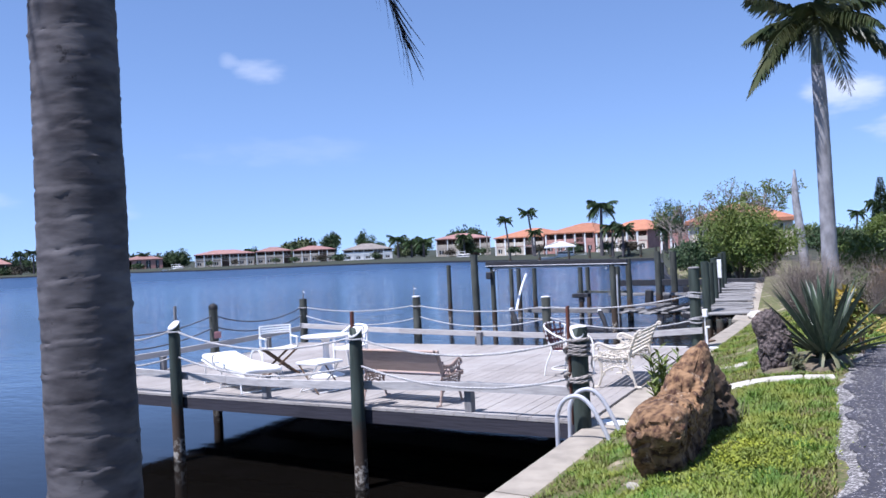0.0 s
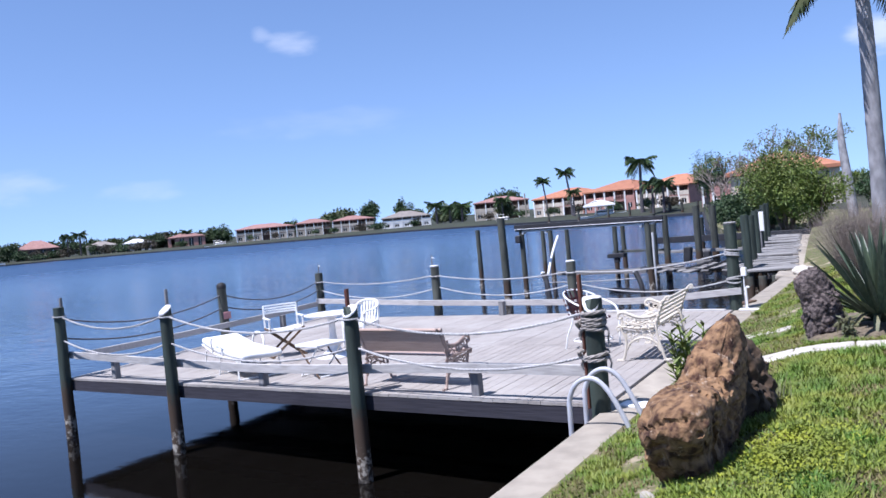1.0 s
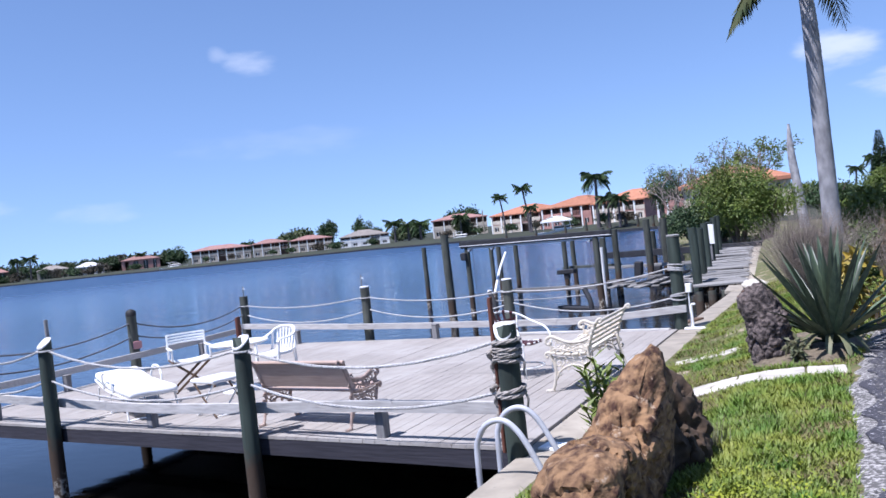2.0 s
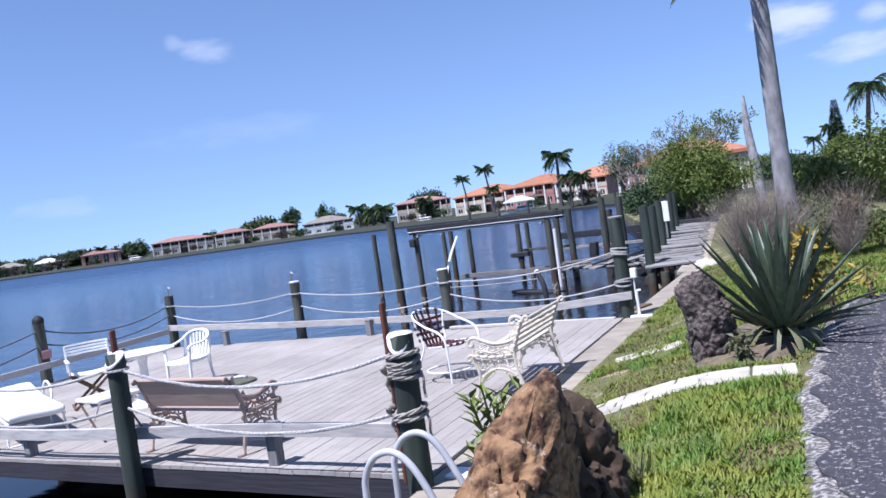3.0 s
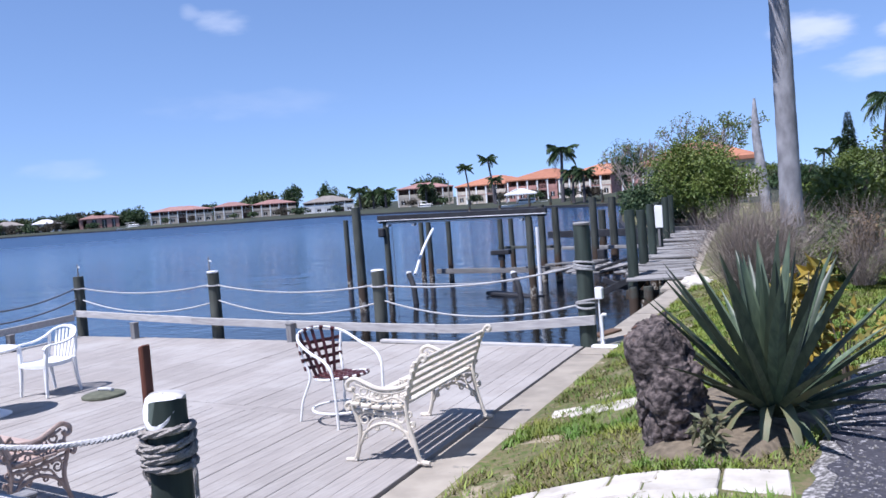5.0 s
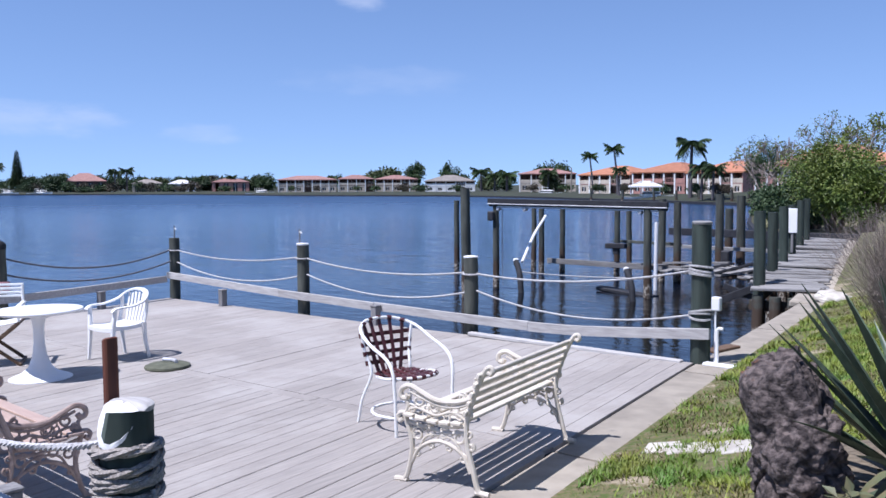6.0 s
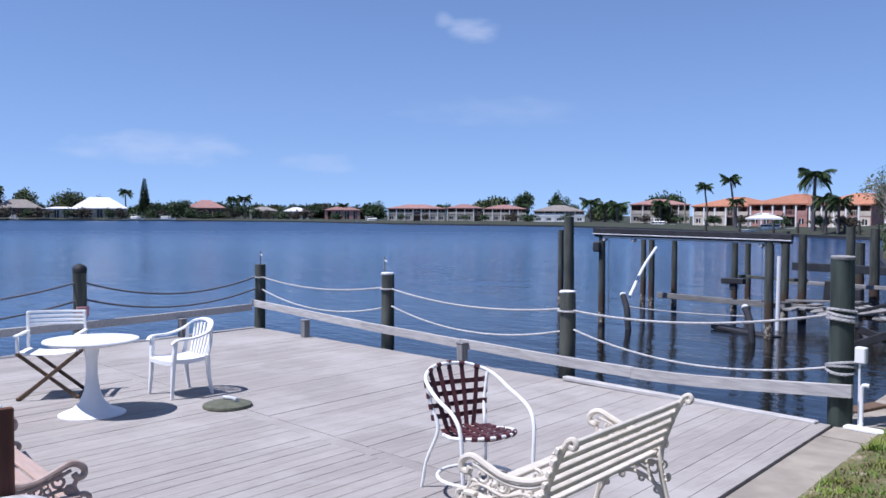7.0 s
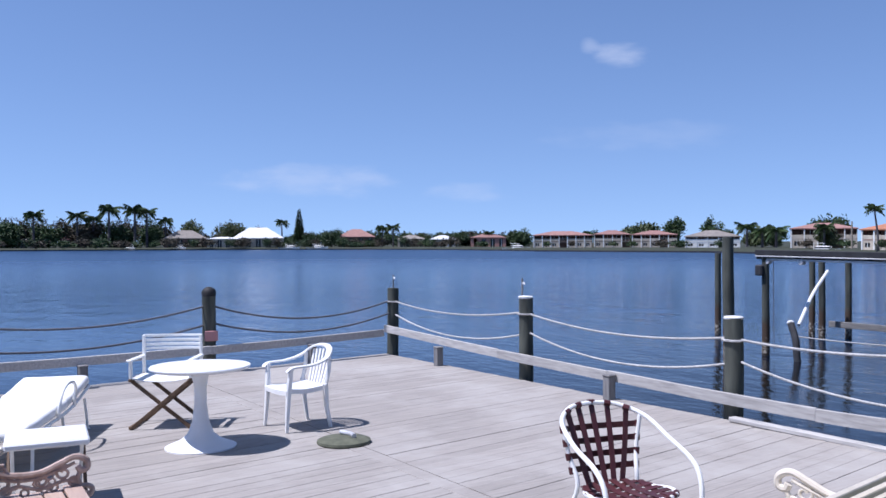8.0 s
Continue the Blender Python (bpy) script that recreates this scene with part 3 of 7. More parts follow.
# ---- mooring posts round the deck ----
def post(x, y, top, r, style="plain", label="green treated round dock post", name="dock_post", bottom=-2.4, lean=(0, 0), material=None, group="dock posts", cut=(0, 1.0, 0.75, 0.74)):
    t = thing(name, pose(x, y, 0), label, "post", group)
    rnd = random.Random(int(x * 100) * 7919 + int(y * 100))
    bm = bmesh.new()
    hs = [bottom + (top - bottom) * k / 7 for k in range(8)]
    tube(bm, [(lean[0] * h + rnd.uniform(-1, 1) * 0.006, lean[1] * h + rnd.uniform(-1, 1) * 0.006, h) for h in hs], [r * (1.07 - 0.1 * k / 7) for k in range(8)], 16)
    for v in bm.verts:
        if abs(v.co.z - top) < 0.001 and style == "white":
            v.co.z += min(0, cut[2] * (cut[0] * v.co.x + cut[1] * v.co.y - cut[3] * r)) - 0.012
        elif v.co.z < top - 0.01:
            k = 1 + 0.05 * noise.noise(v.co * 5 + Vector((x, y, 0)))
            v.co.x *= k
            v.co.y *= k
    part("shaft", bm, material or PILING, t)
    if style in ("white", "flat"):
        bm = bmesh.new()
        n = 18
        slope = cut[2] if style == "white" else 0
        rings = []
        for rad, dz in ((0.95, -0.02), (1.01, -0.012), (1.02, 0.004), (0.9, 0.012), (0.7, 0.014), (0.5, 0.016), (0.3, 0.016), (0.1, 0.016)):
            ring = []
            for k in range(n):
                a = 2 * math.pi * k / n
                px, py = math.cos(a) * r * rad, math.sin(a) * r * rad
                jag = (0.05 * abs(noise.noise(Vector((px * 18, py * 18, x)))) if dz < -0.02 else 0)
                ring.append(bm.verts.new((px + lean[0] * top, py + lean[1] * top, top + min(0, slope * (cut[0] * px + cut[1] * py - cut[3] * r)) + dz - jag)))
            rings.append(ring)
        for a, b in zip(rings, rings[1:]):
            for k in range(n):
                bm.faces.new((a[k], a[(k + 1) % n], b[(k + 1) % n], b[k]))
        bm.faces.new(rings[-1])
        if style == "white":
            for f in bm.faces:
                c = f.calc_center_median()
                f.material_index = 1 if cut[0] * c.x + cut[1] * c.y > cut[3] * r else 0
        cap = part("cap", bm, CAP if style == "white" or x < -5 else DOCKWOOD, t, "pale weathered post top")
        cap.data.materials.append(RAILWOOD)
    if style == "dark":
        bm = bmesh.new()
        lathe(bm, [(r * 1.02, top - 0.06), (r * 1.05, top), (r * 0.8, top + 0.04), (r * 0.25, top + 0.07)], 16)
        part("cap", bm, RUBBER, t, "black rounded post cap")
    return t


FRONT_POSTS = [(-11.16, 7.13, 1.08, "plain"), (-8.27, 7.11, 1.07, "white"), (-4.65, 7.09, 1.03, "white"), (-1.46, 7.05, 1.08, "white")]
REAR_POSTS = [(-12.13, 14.03, 0.94, "plain"), (-8.71, 14.03, 0.97, "flat"), (-5.49, 14.02, 0.935, "flat"), (-2.45, 14.0, 1.44, "plain")]
for x, y, top, style in FRONT_POSTS:
    post(x, y, top, 0.088 if x < -2 else 0.093, style, cut=(0, 1, 0.75, 0.74) if x < -2 else (-0.2, 0.98, 1.35, -0.05), label="green timber dock post with slanted white top" if style == "white" else "green timber dock post at the deck's outer corner")
for x, y, top, style in REAR_POSTS[:3]:
    post(x, y, top, 0.092, style, "dark timber dock post behind the rail", material=OLDPILE)
post(-2.45, 14.0, 1.44, 0.1, "flat", "tall green timber dock post beside the seawall")
post(-11.78, 10.93, 1.0, 0.095, "dark", "dark timber dock post with a black cap", material=OLDPILE)


def stake(x, y, z0, z1, w, d, label, material=STAKE):
    bm = bmesh.new()
    box(bm, (0, 0, (z0 + z1) / 2), (w, d, z1 - z0), bevel=0.006)
    top = max(v.co.z for v in bm.verts)
    for v in bm.verts:
        if v.co.z > top - 0.02:
            v.co.z += 0.35 * v.co.x
    ob = part("wood_stake", bm, material)
    ob.location = (x, y, 0)
    return tagged(ob, label, "stake", "stakes beside the posts")


stake(-1.59, 7.07, 0.0, 1.3, 0.03, 0.05, "red-brown wooden stake fixed behind a dock post")
stake(-4.79, 7.21, 0.0, 1.22, 0.04, 0.05, "thin brown wooden stake behind a dock post")
stake(-8.36, 7.22, 0.0, 1.3, 0.035, 0.045, "thin dark wooden stake behind a dock post", STUBWOOD)
stake(-11.26, 7.235, 0.0, 1.22, 0.04, 0.045, "thin dark wooden stake at the deck's corner", STUBWOOD)
for x, y, top, z in ((-12.11, 14.03, 0.94, 1.16), (-8.74, 14.0, 0.98, 1.21)):
    t = thing("bird_spike", pose(x, y, top), "thin grey rod with a pale tip on a post top", "spike", "spikes")
    bm = bmesh.new()
    tube(bm, [(0, 0, -0.03), (0, 0, z - top - 0.02), (0.004, 0, z - top)], [0.012, 0.011, 0.006], 8)
    part("rod", bm, STUBWOOD, t)
    bm = bmesh.new()
    tube(bm, bend([(0.0, 0, 0.16), (0.04, -0.01, 0.17), (0.08, -0.02, 0.15)], 3), [0.008, 0.01, 0.012, 0.013, 0.012, 0.01, 0.005], 6)
    part("tip", bm, CAP, t, "pale curled tip")


# ---- low rails on stub posts ----
def rail(line, name="deck_rail", label="low grey-white timber rail round the deck, sagging along its length"):
    """A board on edge through points (x, y, height of its middle)."""
    pts = bend(line, 6)
    t = thing(name, Matrix.Translation(pts[0]), label, "rail", "low rails")
    rows = []
    for i, p in enumerate(pts):
        d = pts[min(i + 1, len(pts) - 1)] - pts[max(i - 1, 0)]
        side = Vector((-d.y, d.x, 0)).normalized()
        c = p - pts[0] + side * 0.006 * math.sin(i * 0.8)
        rows.append([c + side * u + Vector((0, 0, v)) for u, v in ((-0.02, -0.055), (0.02, -0.055), (0.02, 0.05), (0.014, 0.055), (-0.014, 0.055), (-0.02, 0.05))])
    # two boards butted a little past the middle
    mid = len(rows) * 4 // 7
    for piece, drop in ((rows[:mid + 1], 0.0), (rows[mid:], -0.006)):
        shift = (piece[1][0] - piece[0][0]).normalized() * (0.003 if drop else 0)
        bm = bmesh.new()
        made = [[bm.verts.new(v + Vector((0, 0, drop)) + (shift if k == 0 else Vector())) for v in r] for k, r in enumerate(piece)]
        for r0, r1 in zip(made, made[1:]):
            for k in range(6):
                bm.faces.new((r0[k], r0[(k + 1) % 6], r1[(k + 1) % 6], r1[k]))
        bm.faces.new(made[0])
        bm.faces.new(made[-1][::-1])
        part("rail_board", bm, RAILWOOD, t)
    return t


def stub(x, y, h, turn=0):
    t = thing("rail_stub", pose(x, y, 0.011 * (x + 2.6), 0, 0, turn), "short square grey post under the low rail", "stub post", "rail stubs")
    bm = bmesh.new()
    box(bm, (0, 0, h / 2 - 0.01), (0.1, 0.1, h + 0.02), bevel=0.006)
    part("stub_shaft", bm, STUBWOOD, t)
    bm = bmesh.new()
    box(bm, (0, 0, h + 0.012), (0.115, 0.115, 0.024), bevel=0.008)
    part("stub_cap", bm, STUBWOOD, t, "weathered flat cap")


rail([(-11.2, 7.25, 0.282), (-8.8, 7.247, 0.235), (-6.6, 7.243, 0.212), (-4.7, 7.24, 0.255)])
rail([(-4.69, 7.24, 0.255), (-3.1, 7.23, 0.32), (-1.66, 7.225, 0.345)])
rail([(-12.1, 13.87, 0.305), (-9.5, 13.87, 0.235), (-7.05, 13.87, 0.195)])
rail([(-7.04, 13.87, 0.195), (-5.5, 13.87, 0.18), (-4.0, 13.87, 0.195), (-2.3, 13.87, 0.325)])
rail([(wall_out(y) - DECK_W + 0.1, y, 0.25 - 0.03 * math.sin((y - 7.3) / 2.07)) for y in (7.3, 9.5, 11.6, 13.8)])
for x, h in ((-3.08, 0.34), (-6.55, 0.3), (-10.0, 0.36)):
    stub(x, 7.32, h)
for x in (-10.4, -6.95):
    stub(x, 13.79, 0.25)
for y in (9.2, 12.45):
    stub(wall_out(y) - DECK_W + 0.18, y, 0.26, TURN_Z)
bm = bmesh.new()
box(bm, (-3.98, 13.85, 0.0), (2.8, 0.09, 0.045), bevel=0.008)
tagged(part("toe_board", bm, RAILWOOD), "grey toe board along the deck's rear edge", "board")


# ---- ropes between the posts ----
def laid_rope(bm, pts, r, closed=False):
    """Three strands twisted round one another along a line."""
    pts = [Vector(p) for p in pts]
    if closed:
        pts = pts + [pts[0]]
    fine = []
    for a, b in zip(pts, pts[1:]):
        m = max(1, int((b - a).length / (r * 1.1)))
        fine += [a.lerp(b, i / m) for i in range(m)]
    if not closed:
        fine.append(pts[-1])
    n = len(fine)
    turns = max(1, round(n / 7))
    for strand in range(3):
        line = []
        for i, p in enumerate(fine):
            d = (fine[(i + 1) % n] - fine[i - 1]) if closed else (fine[min(i + 1, n - 1)] - fine[max(i - 1, 0)])
            side = d.cross(Vector((0.03, 0.02, 1))).normalized()
            up = side.cross(d).normalized()
            a = 2 * math.pi * (strand / 3 + turns * i / n)
            line.append(p + (side * math.cos(a) + up * math.sin(a)) * r * 0.5)
        tube(bm, line, r * 0.56, 5, closed=closed)


def rope(a, b, sag, r=0.013, material=ROPE, label="pale rope hanging slack between dock posts"):
    a, b = Vector(a), Vector(b)
    pts = [a.lerp(b, k / 18) - Vector((0, 0, sag * 4 * (k / 18) * (1 - k / 18))) for k in range(19)]
    bm = bmesh.new()
    if a.y < 8 and b.y < 8:
        laid_rope(bm, pts, r)
    else:
        tube(bm, pts, r, 8)
    tagged(part("rope", bm, material), label, "rope", "ropes between the posts")


for (x0, y0, t0, _), (x1, y1, t1, _) in zip(FRONT_POSTS, FRONT_POSTS[1:]):
    rope((x0, y0, t0 - 0.14), (x1, y1, t1 - 0.12), 0.15 + 0.02 * (x1 - x0), 0.015)
    rope((x0, y0, 0.55), (x1, y1, 0.54), 0.15 + 0.02 * (x1 - x0), 0.015)
for (x0, y0, t0, _), (x1, y1, t1, _) in zip(REAR_POSTS, REAR_POSTS[1:]):
    rope((x0, y0, min(t0, 1.15) - 0.2), (x1, y1, min(t1, 1.15) - 0.19), 0.12, 0.012)
    rope((x0, y0, 0.54), (x1, y1, 0.5), 0.2, 0.012)
LEFT = [(-11.16, 7.13, 1.08), (-11.78, 10.93, 1.0), (-12.13, 14.03, 0.94)]
for (x0, y0, t0), (x1, y1, t1) in zip(LEFT, LEFT[1:]):
    rope((x0, y0, t0 - 0.18), (x1, y1, t1 - 0.18), 0.24, 0.014, DARKROPE, "dark slack rope along the deck's outer side")
    rope((x0, y0, 0.58), (x1, y1, 0.56), 0.22, 0.014, DARKROPE, "dark slack rope along the deck's outer side")


def coils(x, y, z, r, turns, thick, material, label, seed=1, knot=True):
    """Rope wound round a post, with a loose knotted end."""
    rnd = random.Random(seed)
    t = thing("rope_coil", pose(x, y, z), label, "rope", "rope coils")
    for k in range(turns):
        bm = bmesh.new()
        tx, ty = rnd.uniform(-0.2, 0.2) * (turns > 1), rnd.uniform(-0.2, 0.2) * (turns > 1)
        rr = r + thick * (1 + 0.25 * rnd.random())
        ring = [(math.cos(2 * math.pi * i / 22) * rr, math.sin(2 * math.pi * i / 22) * rr, k * thick * 1.9 + rr * (tx * math.cos(2 * math.pi * i / 22) + ty * math.sin(2 * math.pi * i / 22))) for i in range(22)]
        laid_rope(bm, ring, thick, True)
        part("coil", bm, material, t)
    if knot:
        bm = bmesh.new()
        loop = [(-r - 0.05 + 0.035 * math.cos(a), 0.0 + 0.03 * math.sin(2 * a), 0.02 + 0.045 * math.sin(a)) for a in [2 * math.pi * i / 16 for i in range(16)]]
        tube(bm, loop, thick * 1.1, 8, closed=True)
        part("knot", bm, material, t, "loose knot")
        bm = bmesh.new()
        tube(bm, bend([(-r - 0.03, 0, 0), (-r - 0.07, -0.01, -0.06), (-r - 0.05, 0.01, -0.13), (-r - 0.06, 0, -0.2)], 4), thick * 1.1, 8) if not knot else laid_rope(bm, bend([(-r - 0.03, 0, 0), (-r - 0.07, -0.01, -0.06), (-r - 0.05, 0.01, -0.13), (-r - 0.06, 0, -0.19)], 4), thick * 0.9)
        part("loose_end", bm, material, t, "frayed hanging end")
        bm = bmesh.new()
        tube(bm, bend([(r + 0.02, 0.03, 0.01), (r + 0.05, 0.02, -0.04), (r + 0.035, 0.03, -0.11), (r + 0.05, 0.02, -0.17)], 4), thick * 0.5, 8)
        part("loose_end", bm, material, t, "frayed hanging end")


coils(-1.46, 7.05, 0.79, 0.088, 5, 0.019, GREYROPE, "thick grey rope wound round a dock post below its top", 3)
coils(-1.46, 7.05, 0.5, 0.09, 2, 0.019, GREYROPE, "thick grey rope knotted round a dock post", 5)
coils(-2.45, 14.0, 0.9, 0.1, 4, 0.014, ROPE, "white rope wound round the tall dock post", 7, False)
coils(-2.45, 14.0, 0.47, 0.1, 3, 0.014, ROPE, "white rope wound round the tall dock post", 8, False)
for i, (x, y, top, _) in enumerate(FRONT_POSTS[:3] + REAR_POSTS[:3]):
    coils(x, y, (top - 0.15) if i < 3 else top - 0.215, 0.088, 1, 0.013, ROPE, "single turn of pale rope round a dock post", 20 + i, False)

# ---- swim ladder on the seawall ----
ladder = thing("swim_ladder", pose(0, 0, 0), "white tubular swim ladder hooked over the seawall", "ladder")
for y in (6.43, 6.84):
    bm = bmesh.new()
    x = wall_out(y)
    tube(bm, bend([(x + 0.47, y + 0.06, -0.03), (x + 0.41, y + 0.05, 0.12), (x + 0.29, y + 0.03, 0.34), (x + 0.17, y + 0.01, 0.435), (x + 0.03, y, 0.4), (x - 0.06, y, 0.27), (x - 0.08, y, 0.1), (x - 0.08, y, -0.6), (x - 0.08, y, -1.5)], 6), 0.023, 12)
    part("side_rail", bm, LADDERTUBE, ladder)
for z in (-0.3, -0.62, -0.94):
    bm = bmesh.new()
    tube(bm, [(wall_out(6.43) - 0.08, 6.43, z), (wall_out(6.84) - 0.08, 6.84, z)], 0.02, 10)
    part("rung", bm, LADDERTUBE, ladder)
bm = bmesh.new()
box(bm, (-1.16, 7.32, 0.0), (0.42, 0.2, 0.03), bevel=0.008)
tagged(part("step_board", bm, WHITE), "white painted board at the deck's corner", "board")
# pipe and box on the tall post
pipe = thing("water_pipe", pose(-2.25, 13.95, 0), "white plastic water pipe standing beside the tall dock post", "pipe")
bm = bmesh.new()
tube(bm, bend([(0, 0, -0.02), (0, 0, 0.2), (0, 0, 0.34), (0.02, 0, 0.37), (0.06, 0, 0.37)], 3), 0.018, 8)
part("riser", bm, PLASTIC, pipe)
bm = bmesh.new()
box(bm, (-0.02, 0.02, 0.62), (0.09, 0.07, 0.14), bevel=0.01)
part("outlet_box", bm, PLASTIC, pipe, "small weathered outlet box")
bm = bmesh.new()
tube(bm, [(-0.03, 0.02, -0.02), (-0.03, 0.02, 0.6)], 0.01, 8)
part("conduit", bm, PLASTIC, pipe)
bm = bmesh.new()
box(bm, (-2.2, 13.92, 0.005), (0.34, 0.1, 0.03), bevel=0.006)
tagged(part("white_plank", bm, WHITE), "white painted plank lying on the seawall", "plank")
bm = bmesh.new()
box(bm, (-11.68, 10.93, 0.4), (0.03, 0.18, 0.14), bevel=0.008)
tagged(part("small_board", bm, PINKSIGN), "small faded pink board fixed to a dock post", "board")

# ---- garden benches with cast ends ----
def spiral(cy, cz, r, turns, start, hand=1, steps=14):
    out = []
    for k in range(steps + 1):
        t = k / steps
        a = start + hand * turns * 2 * math.pi * t
        rr = r * (1 - 0.72 * t)
        out.append((cy + rr * math.cos(a), cz + rr * math.sin(a)))
    return out


def cast_end(h):
    """One ornate cast end, in the y-z plane, h is the height of the back."""
    s = h / 0.76
    bm = bmesh.new()

    def bar(pts, r, steps=5):
        tube(bm, bend([(0, y * s, z * s) for y, z in pts], steps), r * s, 8)

    bar([(-0.3, 0.0), (-0.255, 0.03), (-0.225, 0.14), (-0.19, 0.28), (-0.185, 0.42), (-0.235, 0.58), (-0.29, 0.7), (-0.325, 0.755)], 0.017)
    bar([(-0.325, 0.755), (-0.35, 0.765), (-0.365, 0.745), (-0.35, 0.725), (-0.33, 0.735)], 0.015, 3)
    bar([(0.3, 0.0), (0.25, 0.03), (0.215, 0.13), (0.2, 0.25), (0.23, 0.36), (0.25, 0.42)], 0.017)
    bar([(-0.33, 0.008), (-0.28, 0.012), (-0.24, 0.01)], 0.018, 2)
    bar([(0.33, 0.008), (0.28, 0.012), (0.24, 0.01)], 0.018, 2)
    bar([(-0.21, 0.12), (-0.15, 0.23), (0.0, 0.285), (0.14, 0.23), (0.205, 0.13)], 0.013)
    bar([(-0.185, 0.4), (-0.05, 0.385), (0.1, 0.4), (0.25, 0.43), (0.3, 0.41), (0.29, 0.375), (0.265, 0.39)], 0.015)
    bar([(-0.225, 0.57), (-0.12, 0.535), (0.02, 0.53), (0.13, 0.57), (0.21, 0.6), (0.27, 0.575), (0.275, 0.53), (0.24, 0.52), (0.225, 0.545)], 0.018)
    bar([(0.25, 0.42), (0.225, 0.48), (0.25, 0.53)], 0.013)
    bar([(-0.19, 0.43), (-0.09, 0.47), (0.03, 0.44), (0.16, 0.47), (0.24, 0.44)], 0.01)
    for cy, cz, r, st, hd in ((-0.1, 0.485, 0.045, 0.3, 1), (0.03, 0.485, 0.042, 2.4, -1), (0.15, 0.515, 0.045, 0.9, 1), (-0.13, 0.32, 0.05, 0.2, 1), (-0.03, 0.335, 0.042, 2.8, -1),
                              (0.07, 0.335, 0.042, 0.4, 1), (0.155, 0.31, 0.05, 2.6, -1), (-0.16, 0.2, 0.03, 1.0, 1), (0.165, 0.19, 0.03, 2.2, -1), (-0.255, 0.66, 0.03, 1.2, 1), (-0.16, 0.57, 0.03, 1.2, 1)):
        tube(bm, [(0, y * s, z * s) for y, z in spiral(cy, cz, r, 1.3, st, hd)], 0.0085 * s, 6)
    # rosette under the arm, and a second edge to the cast frame
    for k in range(8):
        a = k * math.pi / 4
        tube(bm, [(0, (0.05 + 0.04 * math.cos(a) + 0.017 * math.cos(b)) * s, (0.475 + 0.04 * math.sin(a) + 0.017 * math.sin(b)) * s) for b in [2 * math.pi * j / 8 for j in range(8)]], 0.006 * s, 5, closed=True)
    bar([(-0.2, 0.36), (-0.05, 0.345), (0.1, 0.36), (0.22, 0.38)], 0.012)
    bar([(-0.215, 0.54), (-0.12, 0.505), (0.0, 0.5), (0.13, 0.535), (0.21, 0.565)], 0.01)
    bar([(-0.165, 0.2), (-0.1, 0.3), (0.0, 0.325), (0.1, 0.3), (0.16, 0.2)], 0.009)
    for cy, cz, r, st, hd in ((-0.06, 0.25, 0.025, 0.5, 1), (0.06, 0.25, 0.025, 2.6, -1), (-0.2, 0.47, 0.03, 0.4, 1), (-0.215, 0.28, 0.026, 2.0, 1), (0.2, 0.3, 0.026, 1.0, -1), (0.2, 0.46, 0.03, 0.2, 1), (-0.14, 0.45, 0.03, 3.0, -1)):
        tube(bm, [(0, y * s, z * s) for y, z in spiral(cy, cz, r, 1.3, st, hd)], 0.0085 * s, 6)
    for cy, cz in ((-0.05, 0.43), (0.1, 0.44), (0.0, 0.3), (0.2, 0.36), (-0.2, 0.35)):
        tube(bm, [(0, (cy + 0.02 * math.cos(a)) * s, (cz + 0.02 * math.sin(a)) * s) for a in [2 * math.pi * k / 10 for k in range(10)]], 0.007 * s, 6, closed=True)
    return bm


def bench(m, length, h, iron, wood, back_rows, back_w, seat_rows, seat_w, label):
    t = thing("garden_bench", m, label, "bench", "garden benches")
    s = h / 0.76
    for side in (-1, 1):
        end = part("cast_end", cast_end(h), iron, t, "ornate scrolled cast end")
        end.location = (side * (length / 2 - 0.06), 0, 0)
    for k in range(back_rows):
        f = (k + 0.5) / back_rows
        bm = bmesh.new()
        box(bm, (0, 0, 0), (length - 0.04, 0.024, back_w), bevel=0.004)
        ob = part("back_slat", bm, wood, t)
        ob.location = (0, (-0.2 - 0.115 * f) * s + 0.02, (0.455 + 0.285 * f) * s)
        ob.rotation_euler = (radians(21), 0, 0)
        if back_rows == 1:
            ob.name = "back_panel"
            bm = bmesh.new()
            tube(bm, [(-length / 2 + 0.02, 0, 0), (0, 0, 0), (length / 2 - 0.02, 0, 0)], 0.021, 10)
            crest = part("crest_rail", bm, wood, t)
            crest.location = (0, -0.318 * s + 0.02, 0.748 * s)
    for k in range(seat_rows):
        f = (k + 0.5) / seat_rows
        bm = bmesh.new()
        box(bm, (0, 0, 0), (length - 0.04, seat_w, 0.02), bevel=0.004)
        ob = part("seat_slat", bm, wood, t)
        ob.location = (0, (-0.17 + 0.42 * f) * s, (0.418 - 0.02 * math.sin(math.pi * f) + 0.015 * f) * s)
    return t


bench(TILT @ pose(-2.16, 10.05, 0, 0, 0, 98.8), 1.4, 0.765, CREAM, CREAM, 5, 0.033, 5, 0.07, "cream painted cast-iron and slatted wood garden bench")
bench(TILT @ pose(-4.29, 7.78, 0, 0, 0, -2.5), 1.42, 0.71, PINKIRON, PINK, 1, 0.27, 4, 0.09, "pinkish tan garden bench with scrolled cast ends")

